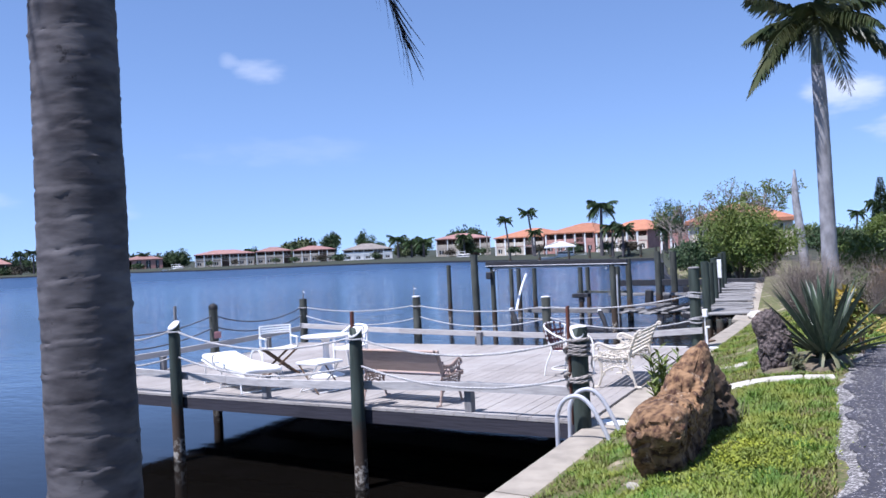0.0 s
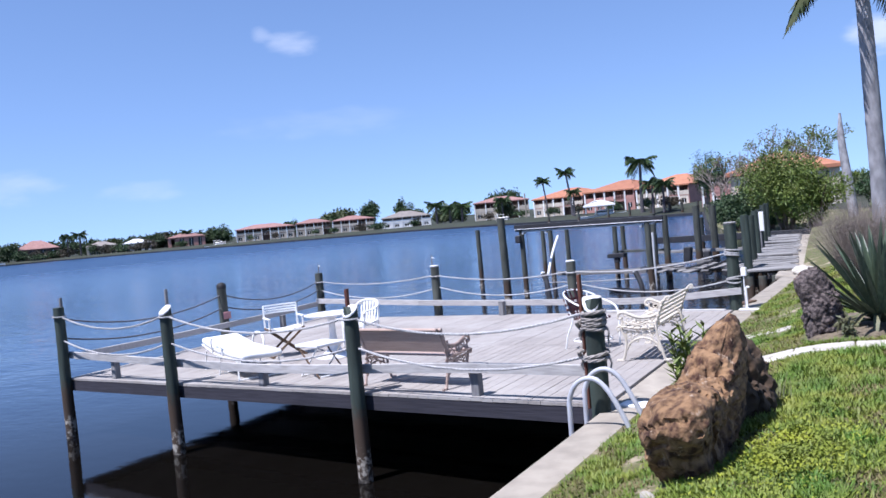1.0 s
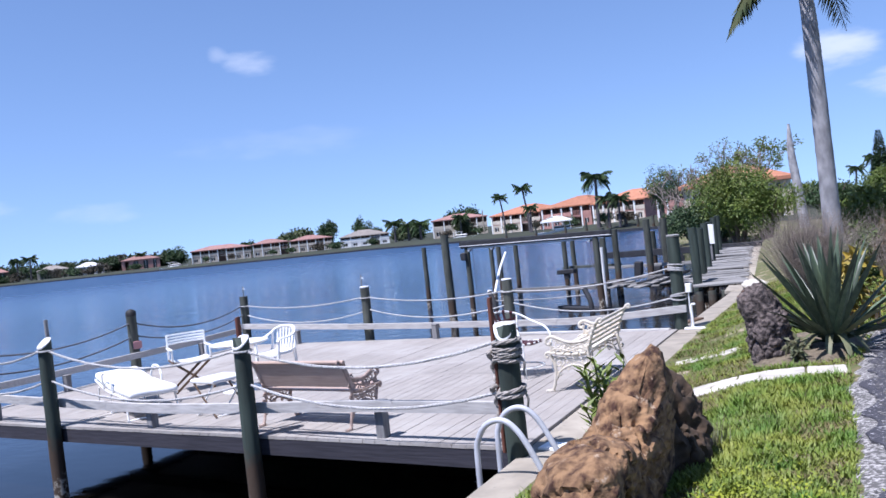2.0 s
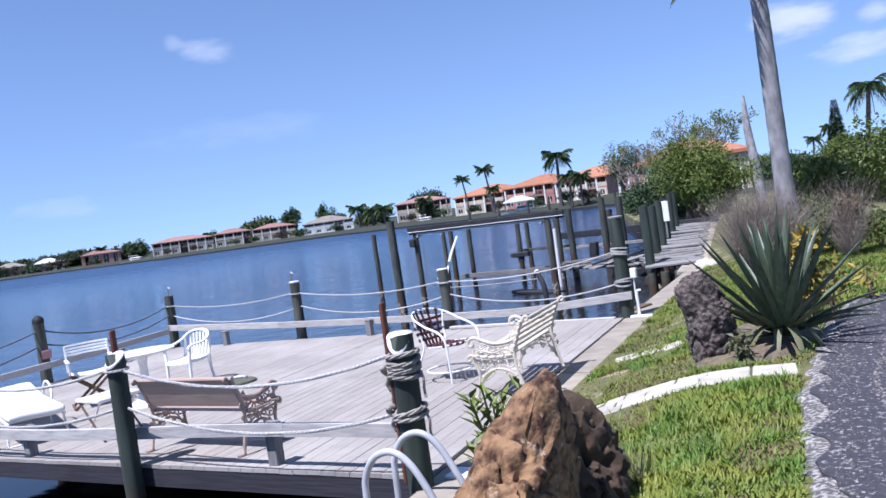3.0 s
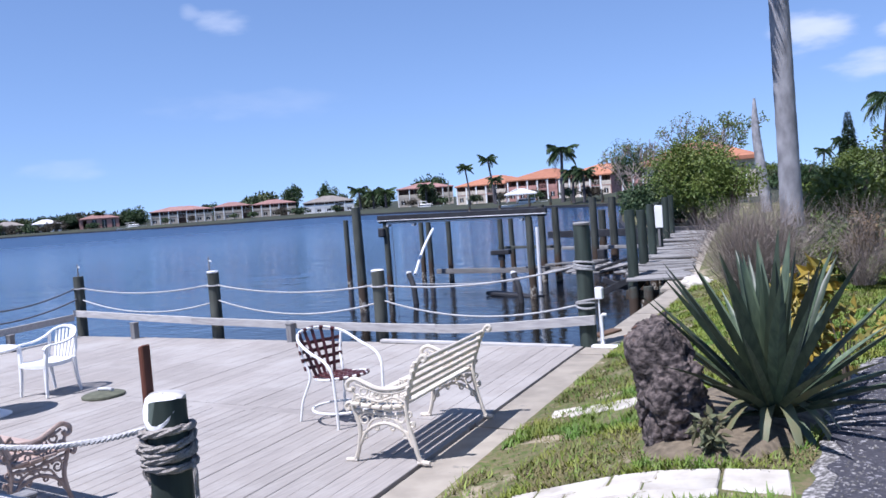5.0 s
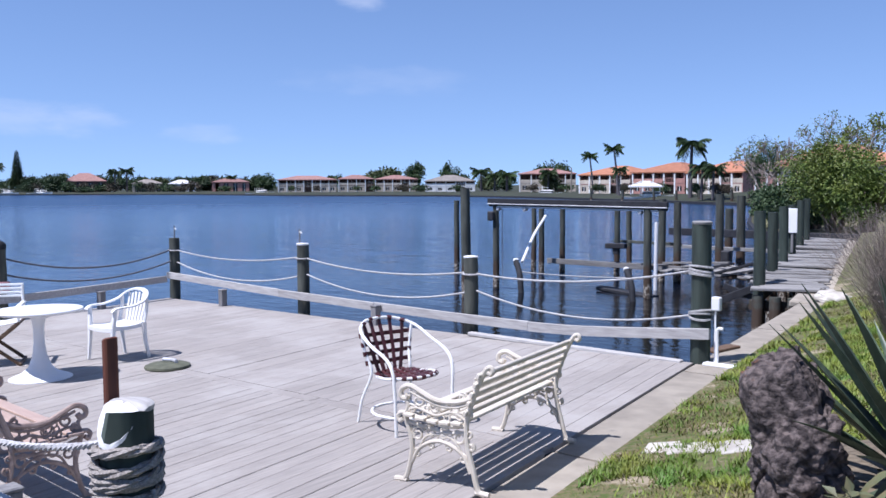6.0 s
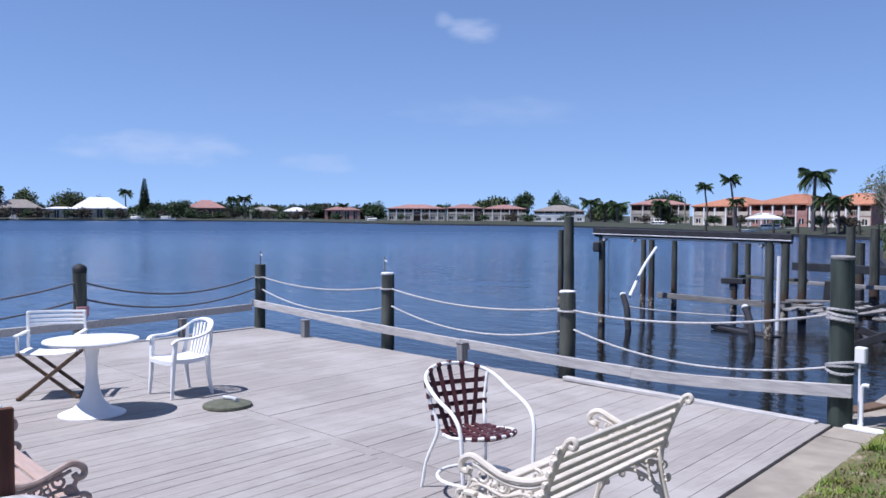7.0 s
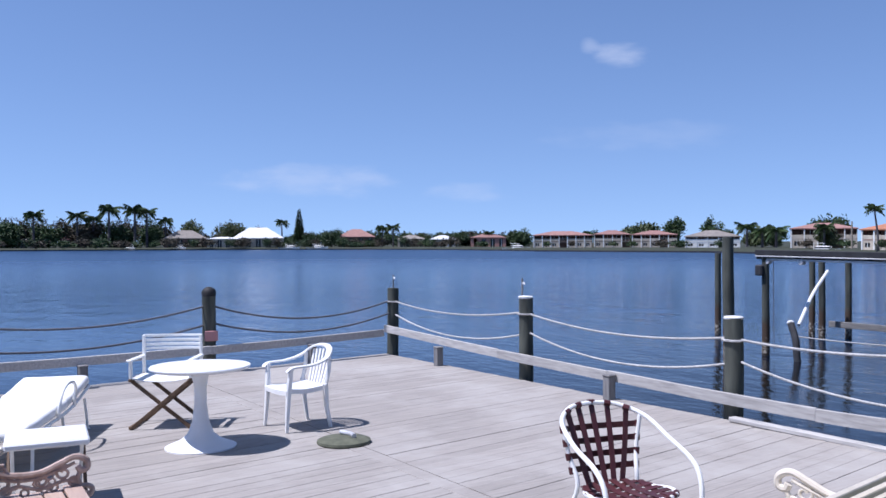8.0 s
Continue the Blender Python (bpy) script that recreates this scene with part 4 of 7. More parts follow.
# ---- strap chair ----
chair = thing("strap_chair", TILT @ pose(-3.21, 10.34, 0, 0, 0, -103) @ Matrix.Diagonal((0.95, 0.95, 0.94, 1)), "white tubular patio chair with woven maroon straps", "chair")
for side in (-1, 1):
    bm = bmesh.new()
    tube(bm, bend([(side * 0.265, 0.27, 0.0), (side * 0.275, 0.275, 0.3), (side * 0.285, 0.265, 0.5), (side * 0.292, 0.18, 0.605), (side * 0.295, -0.04, 0.685), (side * 0.265, -0.23, 0.775), (side * 0.15, -0.345, 0.83), (0, -0.375, 0.845)], 6), 0.0135, 10)
    part("arm_and_leg", bm, WHITE, chair)
    bm = bmesh.new()
    tube(bm, bend([(side * 0.255, -0.31, 0.0), (side * 0.24, -0.265, 0.2), (side * 0.19, -0.195, 0.42), (side * 0.215, -0.245, 0.58), (side * 0.25, -0.255, 0.785)], 5), 0.0125, 10)
    part("rear_leg", bm, WHITE, chair)
bm = bmesh.new()
tube(bm, [(0.262 * math.cos(a), 0.0 + 0.285 * math.sin(a), 0.12) for a in [2 * math.pi * k / 28 for k in range(28)]], 0.012, 8, closed=True)
part("base_ring", bm, WHITE, chair)
bm = bmesh.new()
tube(bm, [(0.24 * math.cos(a) * (1.05 if math.sin(a) > 0 else 0.95), 0.02 + 0.245 * math.sin(a), 0.42 + 0.02 * math.sin(a)) for a in [2 * math.pi * k / 28 for k in range(28)]], 0.0125, 8, closed=True)
part("seat_ring", bm, WHITE, chair)


def strap(parent, pts, w, up):
    bm = bmesh.new()
    rows = []
    pts = bend(pts, 5)
    for i, p in enumerate(pts):
        d = (pts[min(i + 1, len(pts) - 1)] - pts[max(i - 1, 0)]).normalized()
        side = d.cross(Vector(up)).normalized() * w / 2
        nrm = side.cross(d).normalized() * 0.002
        rows.append([bm.verts.new(p + q) for q in (side + nrm, -side + nrm, -side - nrm, side - nrm)])
    for a, b in zip(rows, rows[1:]):
        for k in range(4):
            bm.faces.new((a[k], a[(k + 1) % 4], b[(k + 1) % 4], b[k]))
    bm.faces.new(rows[0])
    bm.faces.new(rows[-1][::-1])
    part("strap", bm, STRAP, parent, "woven maroon vinyl strap")


for k in range(5):
    x = -0.19 + 0.095 * k
    strap(chair, [(x * 0.55, -0.215, 0.41), (x * 0.78, -0.285 + 0.8 * x * x, 0.6), (x, -0.38 + 2.0 * x * x, 0.845 - 0.9 * x * x)], 0.034, (0, 1, 0))
for k in range(4):
    z = 0.49 + 0.075 * k
    w = 0.2 + 0.16 * (z - 0.42)
    y = -0.225 - 0.13 * (z - 0.42)
    dip = 0.045 + 0.14 * (z - 0.42)
    off = 0.005 if k % 2 else -0.005
    strap(chair, [(-w, y, z + 0.012), (-w * 0.55, y - dip * 0.75 + off, z), (0, y - dip - off, z - 0.004), (w * 0.55, y - dip * 0.75 + off, z), (w, y, z + 0.012)], 0.034, (0, 1, 0))
for k in range(6):
    y = -0.16 + 0.07 * k
    w = 0.235 * math.sqrt(max(0.05, 1 - ((y - 0.02) / 0.25) ** 2))
    strap(chair, [(-w, y, 0.425), (0, y, 0.405), (w, y, 0.425)], 0.044, (0, 0, 1))
for k in range(6):
    x = -0.175 + 0.07 * k
    w = 0.24 * math.sqrt(max(0.05, 1 - (x / 0.25) ** 2))
    strap(chair, [(x, 0.02 - w, 0.43), (x, 0.0, 0.412), (x, 0.02 + w, 0.43)], 0.044, (0, 0, 1))



def wrap(p, d):
    """The turned-over end of a strap round a tube."""
    bm = bmesh.new()
    d = Vector(d).normalized() * 0.019
    tube(bm, [Vector(p) - d, p, Vector(p) + d], 0.0175, 8)
    part("strap_wrap", bm, STRAP, chair)


for k in range(5):
    x = -0.19 + 0.095 * k
    wrap((x, -0.378 + 2.0 * x * x, 0.846 - 0.9 * x * x), (1, 4.0 * x, -1.8 * x))
for k in range(7):
    a = radians(35 + 110 * k / 6)
    wrap((0.248 * math.cos(a), 0.02 + 0.245 * math.sin(a), 0.42 + 0.02 * math.sin(a)), (-math.sin(a), math.cos(a), 0))
for side in (-1, 1):
    for k in range(4):
        z = 0.5 + 0.075 * k
        f = (z - 0.42) / 0.365
        wrap((side * (0.195 + 0.055 * f), -0.2 - 0.075 * f ** 0.6, z), (side * 0.12, -0.1, 1))

# ---- pedestal table ----
table = thing("pedestal_table", TILT @ pose(-7.25, 9.4, 0) @ Matrix.Diagonal((1.03, 1.03, 1.0, 1)), "white round pedestal table on the deck", "table")
bm = bmesh.new()
lathe(bm, [(0.285, 0.0), (0.285, 0.012), (0.25, 0.028), (0.17, 0.06), (0.105, 0.12), (0.068, 0.22), (0.05, 0.36), (0.05, 0.5), (0.066, 0.6), (0.1, 0.648)], 40)
part("pedestal", bm, PLASTIC, table)
bm = bmesh.new()
lathe(bm, [(0.1, 0.646), (0.36, 0.652), (0.4, 0.668), (0.405, 0.68), (0.4, 0.689), (0.0005, 0.69)], 48)
part("tabletop", bm, PLASTIC, table)

# ---- moulded plastic armchair ----
mono = thing("plastic_armchair", TILT @ pose(-7.58, 10.41, 0, 0, 0, 184) @ Matrix.Diagonal((0.96, 0.96, 0.94, 1)), "white moulded plastic armchair beside the table", "chair")
for sx, sy in ((-1, 1), (1, 1), (-1, -1), (1, -1)):
    bm = bmesh.new()
    top = 0.62 if sy > 0 else 0.44
    rows = [(sx * 0.235, sy * 0.235 - 0.01, 0.0, 0.02), (sx * 0.225, sy * 0.21, 0.2, 0.026), (sx * 0.225, sy * 0.195, 0.42, 0.032), (sx * 0.25, sy * 0.18, top, 0.026)]
    tube(bm, [r[:3] for r in rows], [r[3] for r in rows], 4)
    bmesh.ops.bevel(bm, geom=bm.edges[:], offset=0.005, segments=1, affect="EDGES")
    part("leg", bm, PLASTIC, mono)
bm = bmesh.new()
rows = []
for j in range(9):
    y = 0.225 - 0.44 * j / 8
    z = 0.425 - 0.02 * math.sin(math.pi * j / 8) + (0.0 if j else -0.02)
    hw = 0.235 - 0.02 * j / 8
    rows.append([(x * hw, y, z - 0.012 * (1 - x * x)) for x in [-1 + 2 * k / 8 for k in range(9)]])
top = [[bm.verts.new(v) for v in r] for r in rows]
low = [[bm.verts.new((v[0], v[1], v[2] - (0.028 if 0 < i < 8 and 0 < k < 8 else 0.045))) for k, v in enumerate(r)] for i, r in enumerate(rows)]
for i in range(8):
    for k in range(8):
        bm.faces.new((top[i][k], top[i][k + 1], top[i + 1][k + 1], top[i + 1][k]))
        bm.faces.new((low[i][k], low[i + 1][k], low[i + 1][k + 1], low[i][k + 1]))
for i in range(8):
    bm.faces.new((top[i][0], top[i + 1][0], low[i + 1][0], low[i][0]))
    bm.faces.new((top[i][8], low[i][8], low[i + 1][8], top[i + 1][8]))
    bm.faces.new((top[0][i], low[0][i], low[0][i + 1], top[0][i + 1]))
    bm.faces.new((top[8][i], top[8][i + 1], low[8][i + 1], low[8][i]))
part("seat", bm, PLASTIC, mono)


def ribbon(parent, name, pts, w, thick, up, material):
    bm = bmesh.new()
    pts = bend(pts, 6)
    rows = []
    n = len(pts)
    for i, p in enumerate(pts):
        d = (pts[min(i + 1, n - 1)] - pts[max(i - 1, 0)]).normalized()
        side = d.cross(Vector(up)).normalized() * w / 2
        nrm = side.cross(d).normalized() * thick / 2
        rows.append([bm.verts.new(p + q) for q in (side + nrm * 0.6, side * 0.7 + nrm, -side * 0.7 + nrm, -side + nrm * 0.6, -side - nrm, side - nrm)])
    for a, b in zip(rows, rows[1:]):
        for k in range(6):
            bm.faces.new((a[k], a[(k + 1) % 6], b[(k + 1) % 6], b[k]))
    bm.faces.new(rows[0])
    bm.faces.new(rows[-1][::-1])
    return part(name, bm, material, parent)


for sx in (-1, 1):
    ribbon(mono, "armrest", [(sx * 0.255, 0.23, 0.585), (sx * 0.265, 0.17, 0.625), (sx * 0.265, -0.02, 0.635), (sx * 0.25, -0.18, 0.68), (sx * 0.19, -0.265, 0.755), (sx * 0.08, -0.3, 0.79), (0, -0.305, 0.795)], 0.055, 0.02, (0, 0.25, 1), PLASTIC)
    bm = bmesh.new()
    tube(bm, bend([(sx * 0.235, -0.19, 0.42), (sx * 0.24, -0.225, 0.56), (sx * 0.235, -0.235, 0.7)], 4), 0.02, 6)
    part("back_side", bm, PLASTIC, mono)
for k in range(6):
    x = -0.15 + 0.06 * k
    ribbon(mono, "back_slat", [(x * 0.9, -0.205, 0.4), (x, -0.245, 0.55), (x * 1.1, -0.29, 0.76 - 0.9 * x * x)], 0.034, 0.012, (0, 1, 0.2), PLASTIC)

# ---- folding director's chair ----
direc = thing("director_chair", TILT @ pose(-8.38, 9.43, 0, 0, 0, -120.7) @ Matrix.Diagonal((1.04, 1.04, 1.0, 1)), "folding director's chair with brown crossed legs and slatted white back", "chair")
for sy in (-0.2, 0.2):
    for sx in (-1, 1):
        bm = bmesh.new()
        a, b = Vector((sx * 0.26, sy + 0.012 * sx, 0.01)), Vector((-sx * 0.26, sy + 0.012 * sx, 0.45))
        d = (b - a).normalized()
        q = d.to_track_quat("Z", "Y").to_matrix().to_4x4()
        box(bm, (a + b) / 2, (0.02, 0.035, (b - a).length), q, 0.004)
        part("crossed_leg", bm, CHAIRWOOD, direc)
for sx in (-1, 1):
    bm = bmesh.new()
    box(bm, (sx * 0.265, 0, 0.46), (0.03, 0.46, 0.03), bevel=0.005)
    part("seat_rail", bm, CHAIRWOOD, direc)
    bm = bmesh.new()
    box(bm, (sx * 0.265, 0, 0.02), (0.03, 0.46, 0.03), bevel=0.005)
    part("foot_rail", bm, CHAIRWOOD, direc)
    for sy in (-0.2, 0.2):
        bm = bmesh.new()
        box(bm, (sx * 0.265, sy, 0.65 if sy < 0 else 0.545), (0.025, 0.035, 0.38 if sy < 0 else 0.17), bevel=0.004)
        part("upright", bm, WHITE, direc)
    bm = bmesh.new()
    box(bm, (sx * 0.27, 0.02, 0.64), (0.05, 0.44, 0.02), bevel=0.006)
    part("armrest", bm, WHITE, direc)
ribbon(direc, "canvas_seat", [(-0.265, 0, 0.472), (-0.1, 0, 0.445), (0.1, 0, 0.445), (0.265, 0, 0.472)], 0.4, 0.008, (0, 0, 1), CUSHION)
for z, w in ((0.833, 0.026), (0.79, 0.03), (0.748, 0.03), (0.71, 0.026)):
    ribbon(direc, "back_slat", [(-0.27, -0.2, z), (-0.1, -0.225, z), (0.1, -0.225, z), (0.27, -0.2, z)], w, 0.012, (0, 1, 0), WHITE)

# ---- chaise longue ----
lounge = thing("chaise_longue", TILT @ pose(-7.98, 8.14, 0, 0, 0, 67), "white cushioned chaise longue with tubular arms", "sun lounger")
for sx in (-1, 1):
    bm = bmesh.new()
    tube(bm, bend([(sx * 0.29, -1.02, 0.27), (sx * 0.3, -0.4, 0.28), (sx * 0.3, 0.3, 0.29), (sx * 0.3, 1.0, 0.38)], 5), 0.014, 8)
    part("side_rail", bm, WHITE, lounge)
    bm = bmesh.new()
    tube(bm, bend([(sx * 0.31, -0.18, 0.27), (sx * 0.33, -0.16, 0.44), (sx * 0.335, -0.02, 0.53), (sx * 0.335, 0.22, 0.53), (sx * 0.33, 0.34, 0.45), (sx * 0.31, 0.36, 0.29)], 5), 0.014, 8)
    part("armrest", bm, WHITE, lounge)
for y, dy in ((-0.85, -0.06), (0.0, 0.05), (0.8, 0.06)):
    bm = bmesh.new()
    tube(bm, bend([(-0.3, y, 0.29), (-0.31, y + dy, 0.02), (-0.27, y + dy, 0.012), (0.27, y + dy, 0.012), (0.31, y + dy, 0.02), (0.3, y, 0.29)], 4), 0.013, 8)
    part("leg_frame", bm, WHITE, lounge)


def pad(parent, name, sx, sy, sz, m, material):
    bm = bmesh.new()
    box(bm, (0, 0, 0), (sx, sy, sz))
    bmesh.ops.bevel(bm, geom=bm.edges[:], offset=sz * 0.42, segments=3, affect="EDGES", profile=0.5)
    bmesh.ops.subdivide_edges(bm, edges=[e for e in bm.edges if e.calc_length() > 0.25], cuts=6, use_grid_fill=True)
    for v in bm.verts:
        v.co.z += 0.012 * noise.noise(v.co * 3.1)
    ob = part(name, bm, material, parent, smooth=60)
    ob.matrix_basis = m
    return ob


pad(lounge, "seat_cushion", 0.6, 1.3, 0.09, pose(0, -0.42, 0.335, 0.5), CUSHION)
pad(lounge, "back_cushion", 0.6, 0.82, 0.09, pose(0, 0.62, 0.39, 6.5), CUSHION)

# ---- small folding stool table ----
st = thing("low_folding_table", TILT @ pose(-6.17, 8.05, 0, 0, 0, 82), "low white folding table with crossed tube legs", "side table")
bm = bmesh.new()
box(bm, (0, 0, 0.438), (0.5, 0.5, 0.045), bevel=0.012)
part("top", bm, PLASTIC, st)
for sx in (-1, 1):
    for f in (-1, 1):
        bm = bmesh.new()
        tube(bm, bend([(sx * (0.215 + 0.012 * f), f * 0.2, 0.42), (sx * (0.215 + 0.012 * f), 0, 0.215), (sx * (0.215 + 0.012 * f), -f * 0.22, 0.012)], 4), 0.012, 8)
        part("leg", bm, CHAIRWOOD if f > 0 else WHITE, st)
for f in (-1, 1):
    bm = bmesh.new()
    tube(bm, [(-0.2, f * 0.215, 0.02), (0.2, f * 0.215, 0.02)], 0.01, 8)
    part("cross_tube", bm, WHITE, st)

# ---- umbrella foot ----
foot = thing("umbrella_base", TILT @ pose(-6.69, 10.46, 0), "round olive umbrella base lying on the deck", "umbrella base")
bm = bmesh.new()
lathe(bm, [(0.225, 0.0), (0.232, 0.012), (0.228, 0.03), (0.19, 0.045), (0.06, 0.055), (0.0005, 0.056)], 36)
part("disc", bm, OLIVE, foot)
bm = bmesh.new()
tube(bm, bend([(-0.12, 0.03, 0.07), (0, 0.06, 0.072), (0.09, 0.05, 0.07)], 4), 0.02, 10)
part("tube", bm, ALU, foot, "loose pale tube lying on the base")

# ---- mesh of many small pieces ----
def shell(name, verts, faces, material, parent=None, label="", flat=True):
    me = bpy.data.meshes.new(name)
    me.from_pydata([tuple(v) for v in verts], [], faces)
    me.materials.append(material)
    if not flat:
        me.polygons.foreach_set("use_smooth", [True] * len(me.polygons))
    me.update()
    ob = new(name, me)
    if parent is not None:
        ob.parent = parent
    if label:
        ob["label"] = label
    return ob


def leaf(V, F, p, d, up, length, width, fold=0.25):
    """A pointed leaf from p along d, folded along its middle."""
    p, d = Vector(p), Vector(d).normalized()
    side = d.cross(Vector(up))
    side = side.normalized() if side.length > 1e-4 else d.orthogonal().normalized()
    nrm = side.cross(d)
    i = len(V)
    mid = p + d * length * 0.45
    V += [p, mid + side * width / 2 + nrm * width * fold, mid, mid - side * width / 2 + nrm * width * fold, p + d * length]
    F += [(i, i + 1, i + 2), (i, i + 2, i + 3), (i + 1, i + 4, i + 2), (i + 2, i + 4, i + 3)]


def unit(rnd):
    while True:
        v = Vector((rnd.uniform(-1, 1), rnd.uniform(-1, 1), rnd.uniform(-1, 1)))
        if 0.05 < v.length < 1:
            return v.normalized()


def crown(V, F, rnd, centre, radii, count, size, clumps=14, droop=0.2):
    """Leaves in uneven clumps inside an ellipsoid."""
    cs = []
    for _ in range(clumps):
        u = unit(rnd) * rnd.uniform(0.25, 0.85)
        cs.append((Vector(centre) + Vector((u.x * radii[0], u.y * radii[1], u.z * radii[2])), rnd.uniform(0.22, 0.5)))
    for _ in range(count):
        c, r = rnd.choice(cs)
        u = unit(rnd) * (rnd.random() ** 0.5)
        p = c + Vector((u.x * radii[0] * r, u.y * radii[1] * r, u.z * radii[2] * r))
        d = (u + unit(rnd) * 0.8 + Vector((0, 0, -droop)))
        leaf(V, F, p, d, unit(rnd), size * rnd.uniform(0.6, 1.4), size * rnd.uniform(0.35, 0.7))


def frond(V, F, base, out, rise, length, leaflet, n, rnd, droop=1.0, sideways=0.0, fat=1.0):
    """A feather palm frond: it leaves base towards out, rises, then arches down; leaflets hang on both sides."""
    base, out = Vector(base), Vector((*out, 0)).normalized()
    side0 = Vector((-out.y, out.x, 0))
    pts = []
    for k in range(n + 1):
        t = k / n
        pts.append(base + out * length * (t - 0.22 * droop * t * t) + side0 * sideways * t * t + Vector((0, 0, rise * t - droop * length * 0.62 * t ** 2.1)))
    for k in range(n):
        d = (pts[k + 1] - pts[k]).normalized()
        side = d.cross(Vector((0, 0, 1)))
        side = side.normalized() if side.length > 0.05 else side0
        up = side.cross(d)
        w = 0.028 * (1 - k / n) + 0.006
        i = len(V)
        V += [pts[k] + side * w, pts[k] - side * w, pts[k + 1] - side * w * 0.9, pts[k + 1] + side * w * 0.9]
        F.append((i, i + 1, i + 2, i + 3))
        t = (k + 0.5) / n
        if t < 0.08:
            continue
        ll = leaflet * math.sin(math.pi * min(1, 0.15 + 0.85 * t)) ** 0.6 * (1 if t < 0.9 else 0.7)
        for s in (-1, 1):
            for q in (0, 0.5):
                p = pts[k].lerp(pts[k + 1], q)
                dd = side * s * rnd.uniform(0.6, 1) + d * rnd.uniform(0.35, 0.7) + Vector((0, 0, -rnd.uniform(0.25, 0.9)))
                dd.normalize()
                wd = (up * ll * 0.045 + d * ll * 0.03) * fat
                i = len(V)
                e = p + dd * ll * rnd.uniform(0.8, 1.1)
                m = p.lerp(e, 0.5) + Vector((0, 0, 0.06 * ll))
                V += [p + wd * 0.5, p - wd * 0.5, m - wd, m + wd, e + Vector((0, 0, -0.08 * ll))]
                F += [(i, i + 1, i + 2, i + 3), (i + 3, i + 2, i + 4)]


# ---- rocks ----
def rock(name, m, radii, lobes, rough, seed, material, label, level=5, taper=0.0, lean=(0, 0), cuts=()):
    """A weathered rock; cuts are (direction, distance) of broken faces, in the rock's radii."""
    bm = bmesh.new()
    bmesh.ops.create_icosphere(bm, subdivisions=level, radius=1)
    off = Vector((seed * 3.7, seed * 1.3, seed * 7.1))
    for v in bm.verts:
        u = v.co.normalized()
        k = 1.0
        n = u
        for d, w, amt in lobes:
            k += amt * max(0, n.dot(Vector(d).normalized())) ** w
        n = Vector((u.x * radii[0], u.y * radii[1], u.z * radii[2] * 1.1)) * 2.6
        k += rough * (0.55 * noise.noise(n * 1.6 + off) + 0.35 * noise.noise(n * 4.1 + off) + 0.12 * abs(noise.noise(n * 8 + off)) + 0.07 * noise.noise(n * 19 + off))
        k += rough * 0.05 * noise.noise(n * 33 + off)
        pit = max(noise.noise(Vector((n.x, n.y, n.z * 0.6)) * 5.5 + off * 2), noise.noise(n * 12 + off) - 0.16)
        if pit > 0.25:
            k -= rough * 0.5 * (pit - 0.25)
        n = u
        v.co = Vector((n.x * radii[0] * k, n.y * radii[1] * k, max(-0.12, n.z * radii[2] * k) if n.z < 0 else n.z * radii[2] * k))
        rise = max(0, v.co.z / radii[2])
        narrow = 1 - taper * min(1, rise) ** 1.1
        v.co.x = v.co.x * narrow + lean[0] * rise
        v.co.y = v.co.y * narrow + lean[1] * rise
        for d, dist in cuts:
            d = Vector(d).normalized()
            over = Vector((v.co.x / radii[0], v.co.y / radii[1], v.co.z / radii[2])).dot(d) - dist
            if over > 0:
                over *= 0.85 + 0.3 * noise.noise(v.co * 9 + off)
                v.co -= Vector((d.x * radii[0], d.y * radii[1], d.z * radii[2])) * over
        if cuts:
            # knobs, pits and cracks on the broken faces
            q = v.co * 1.0 + off
            knob = 0.05 * noise.noise(q * 7) + 0.045 * noise.noise(q * 15) + 0.03 * noise.noise(q * 31) + 0.016 * noise.noise(q * 60)
            pit = max(0, noise.noise(q * 11 + Vector((5, 1, 2))) - 0.18) + 0.6 * max(0, noise.noise(q * 24) - 0.25)
            crack = max(0, 0.06 - abs(noise.noise(Vector((q.x * 3.2, q.y * 3.2, q.z * 1.6))))) * 0.9
            v.co += u * (knob - 0.12 * pit - crack) * 0.33
    ob = part(name, bm, material, smooth=50)
    ob.matrix_world = m
    return tagged(ob, label, "rock", "garden rocks")


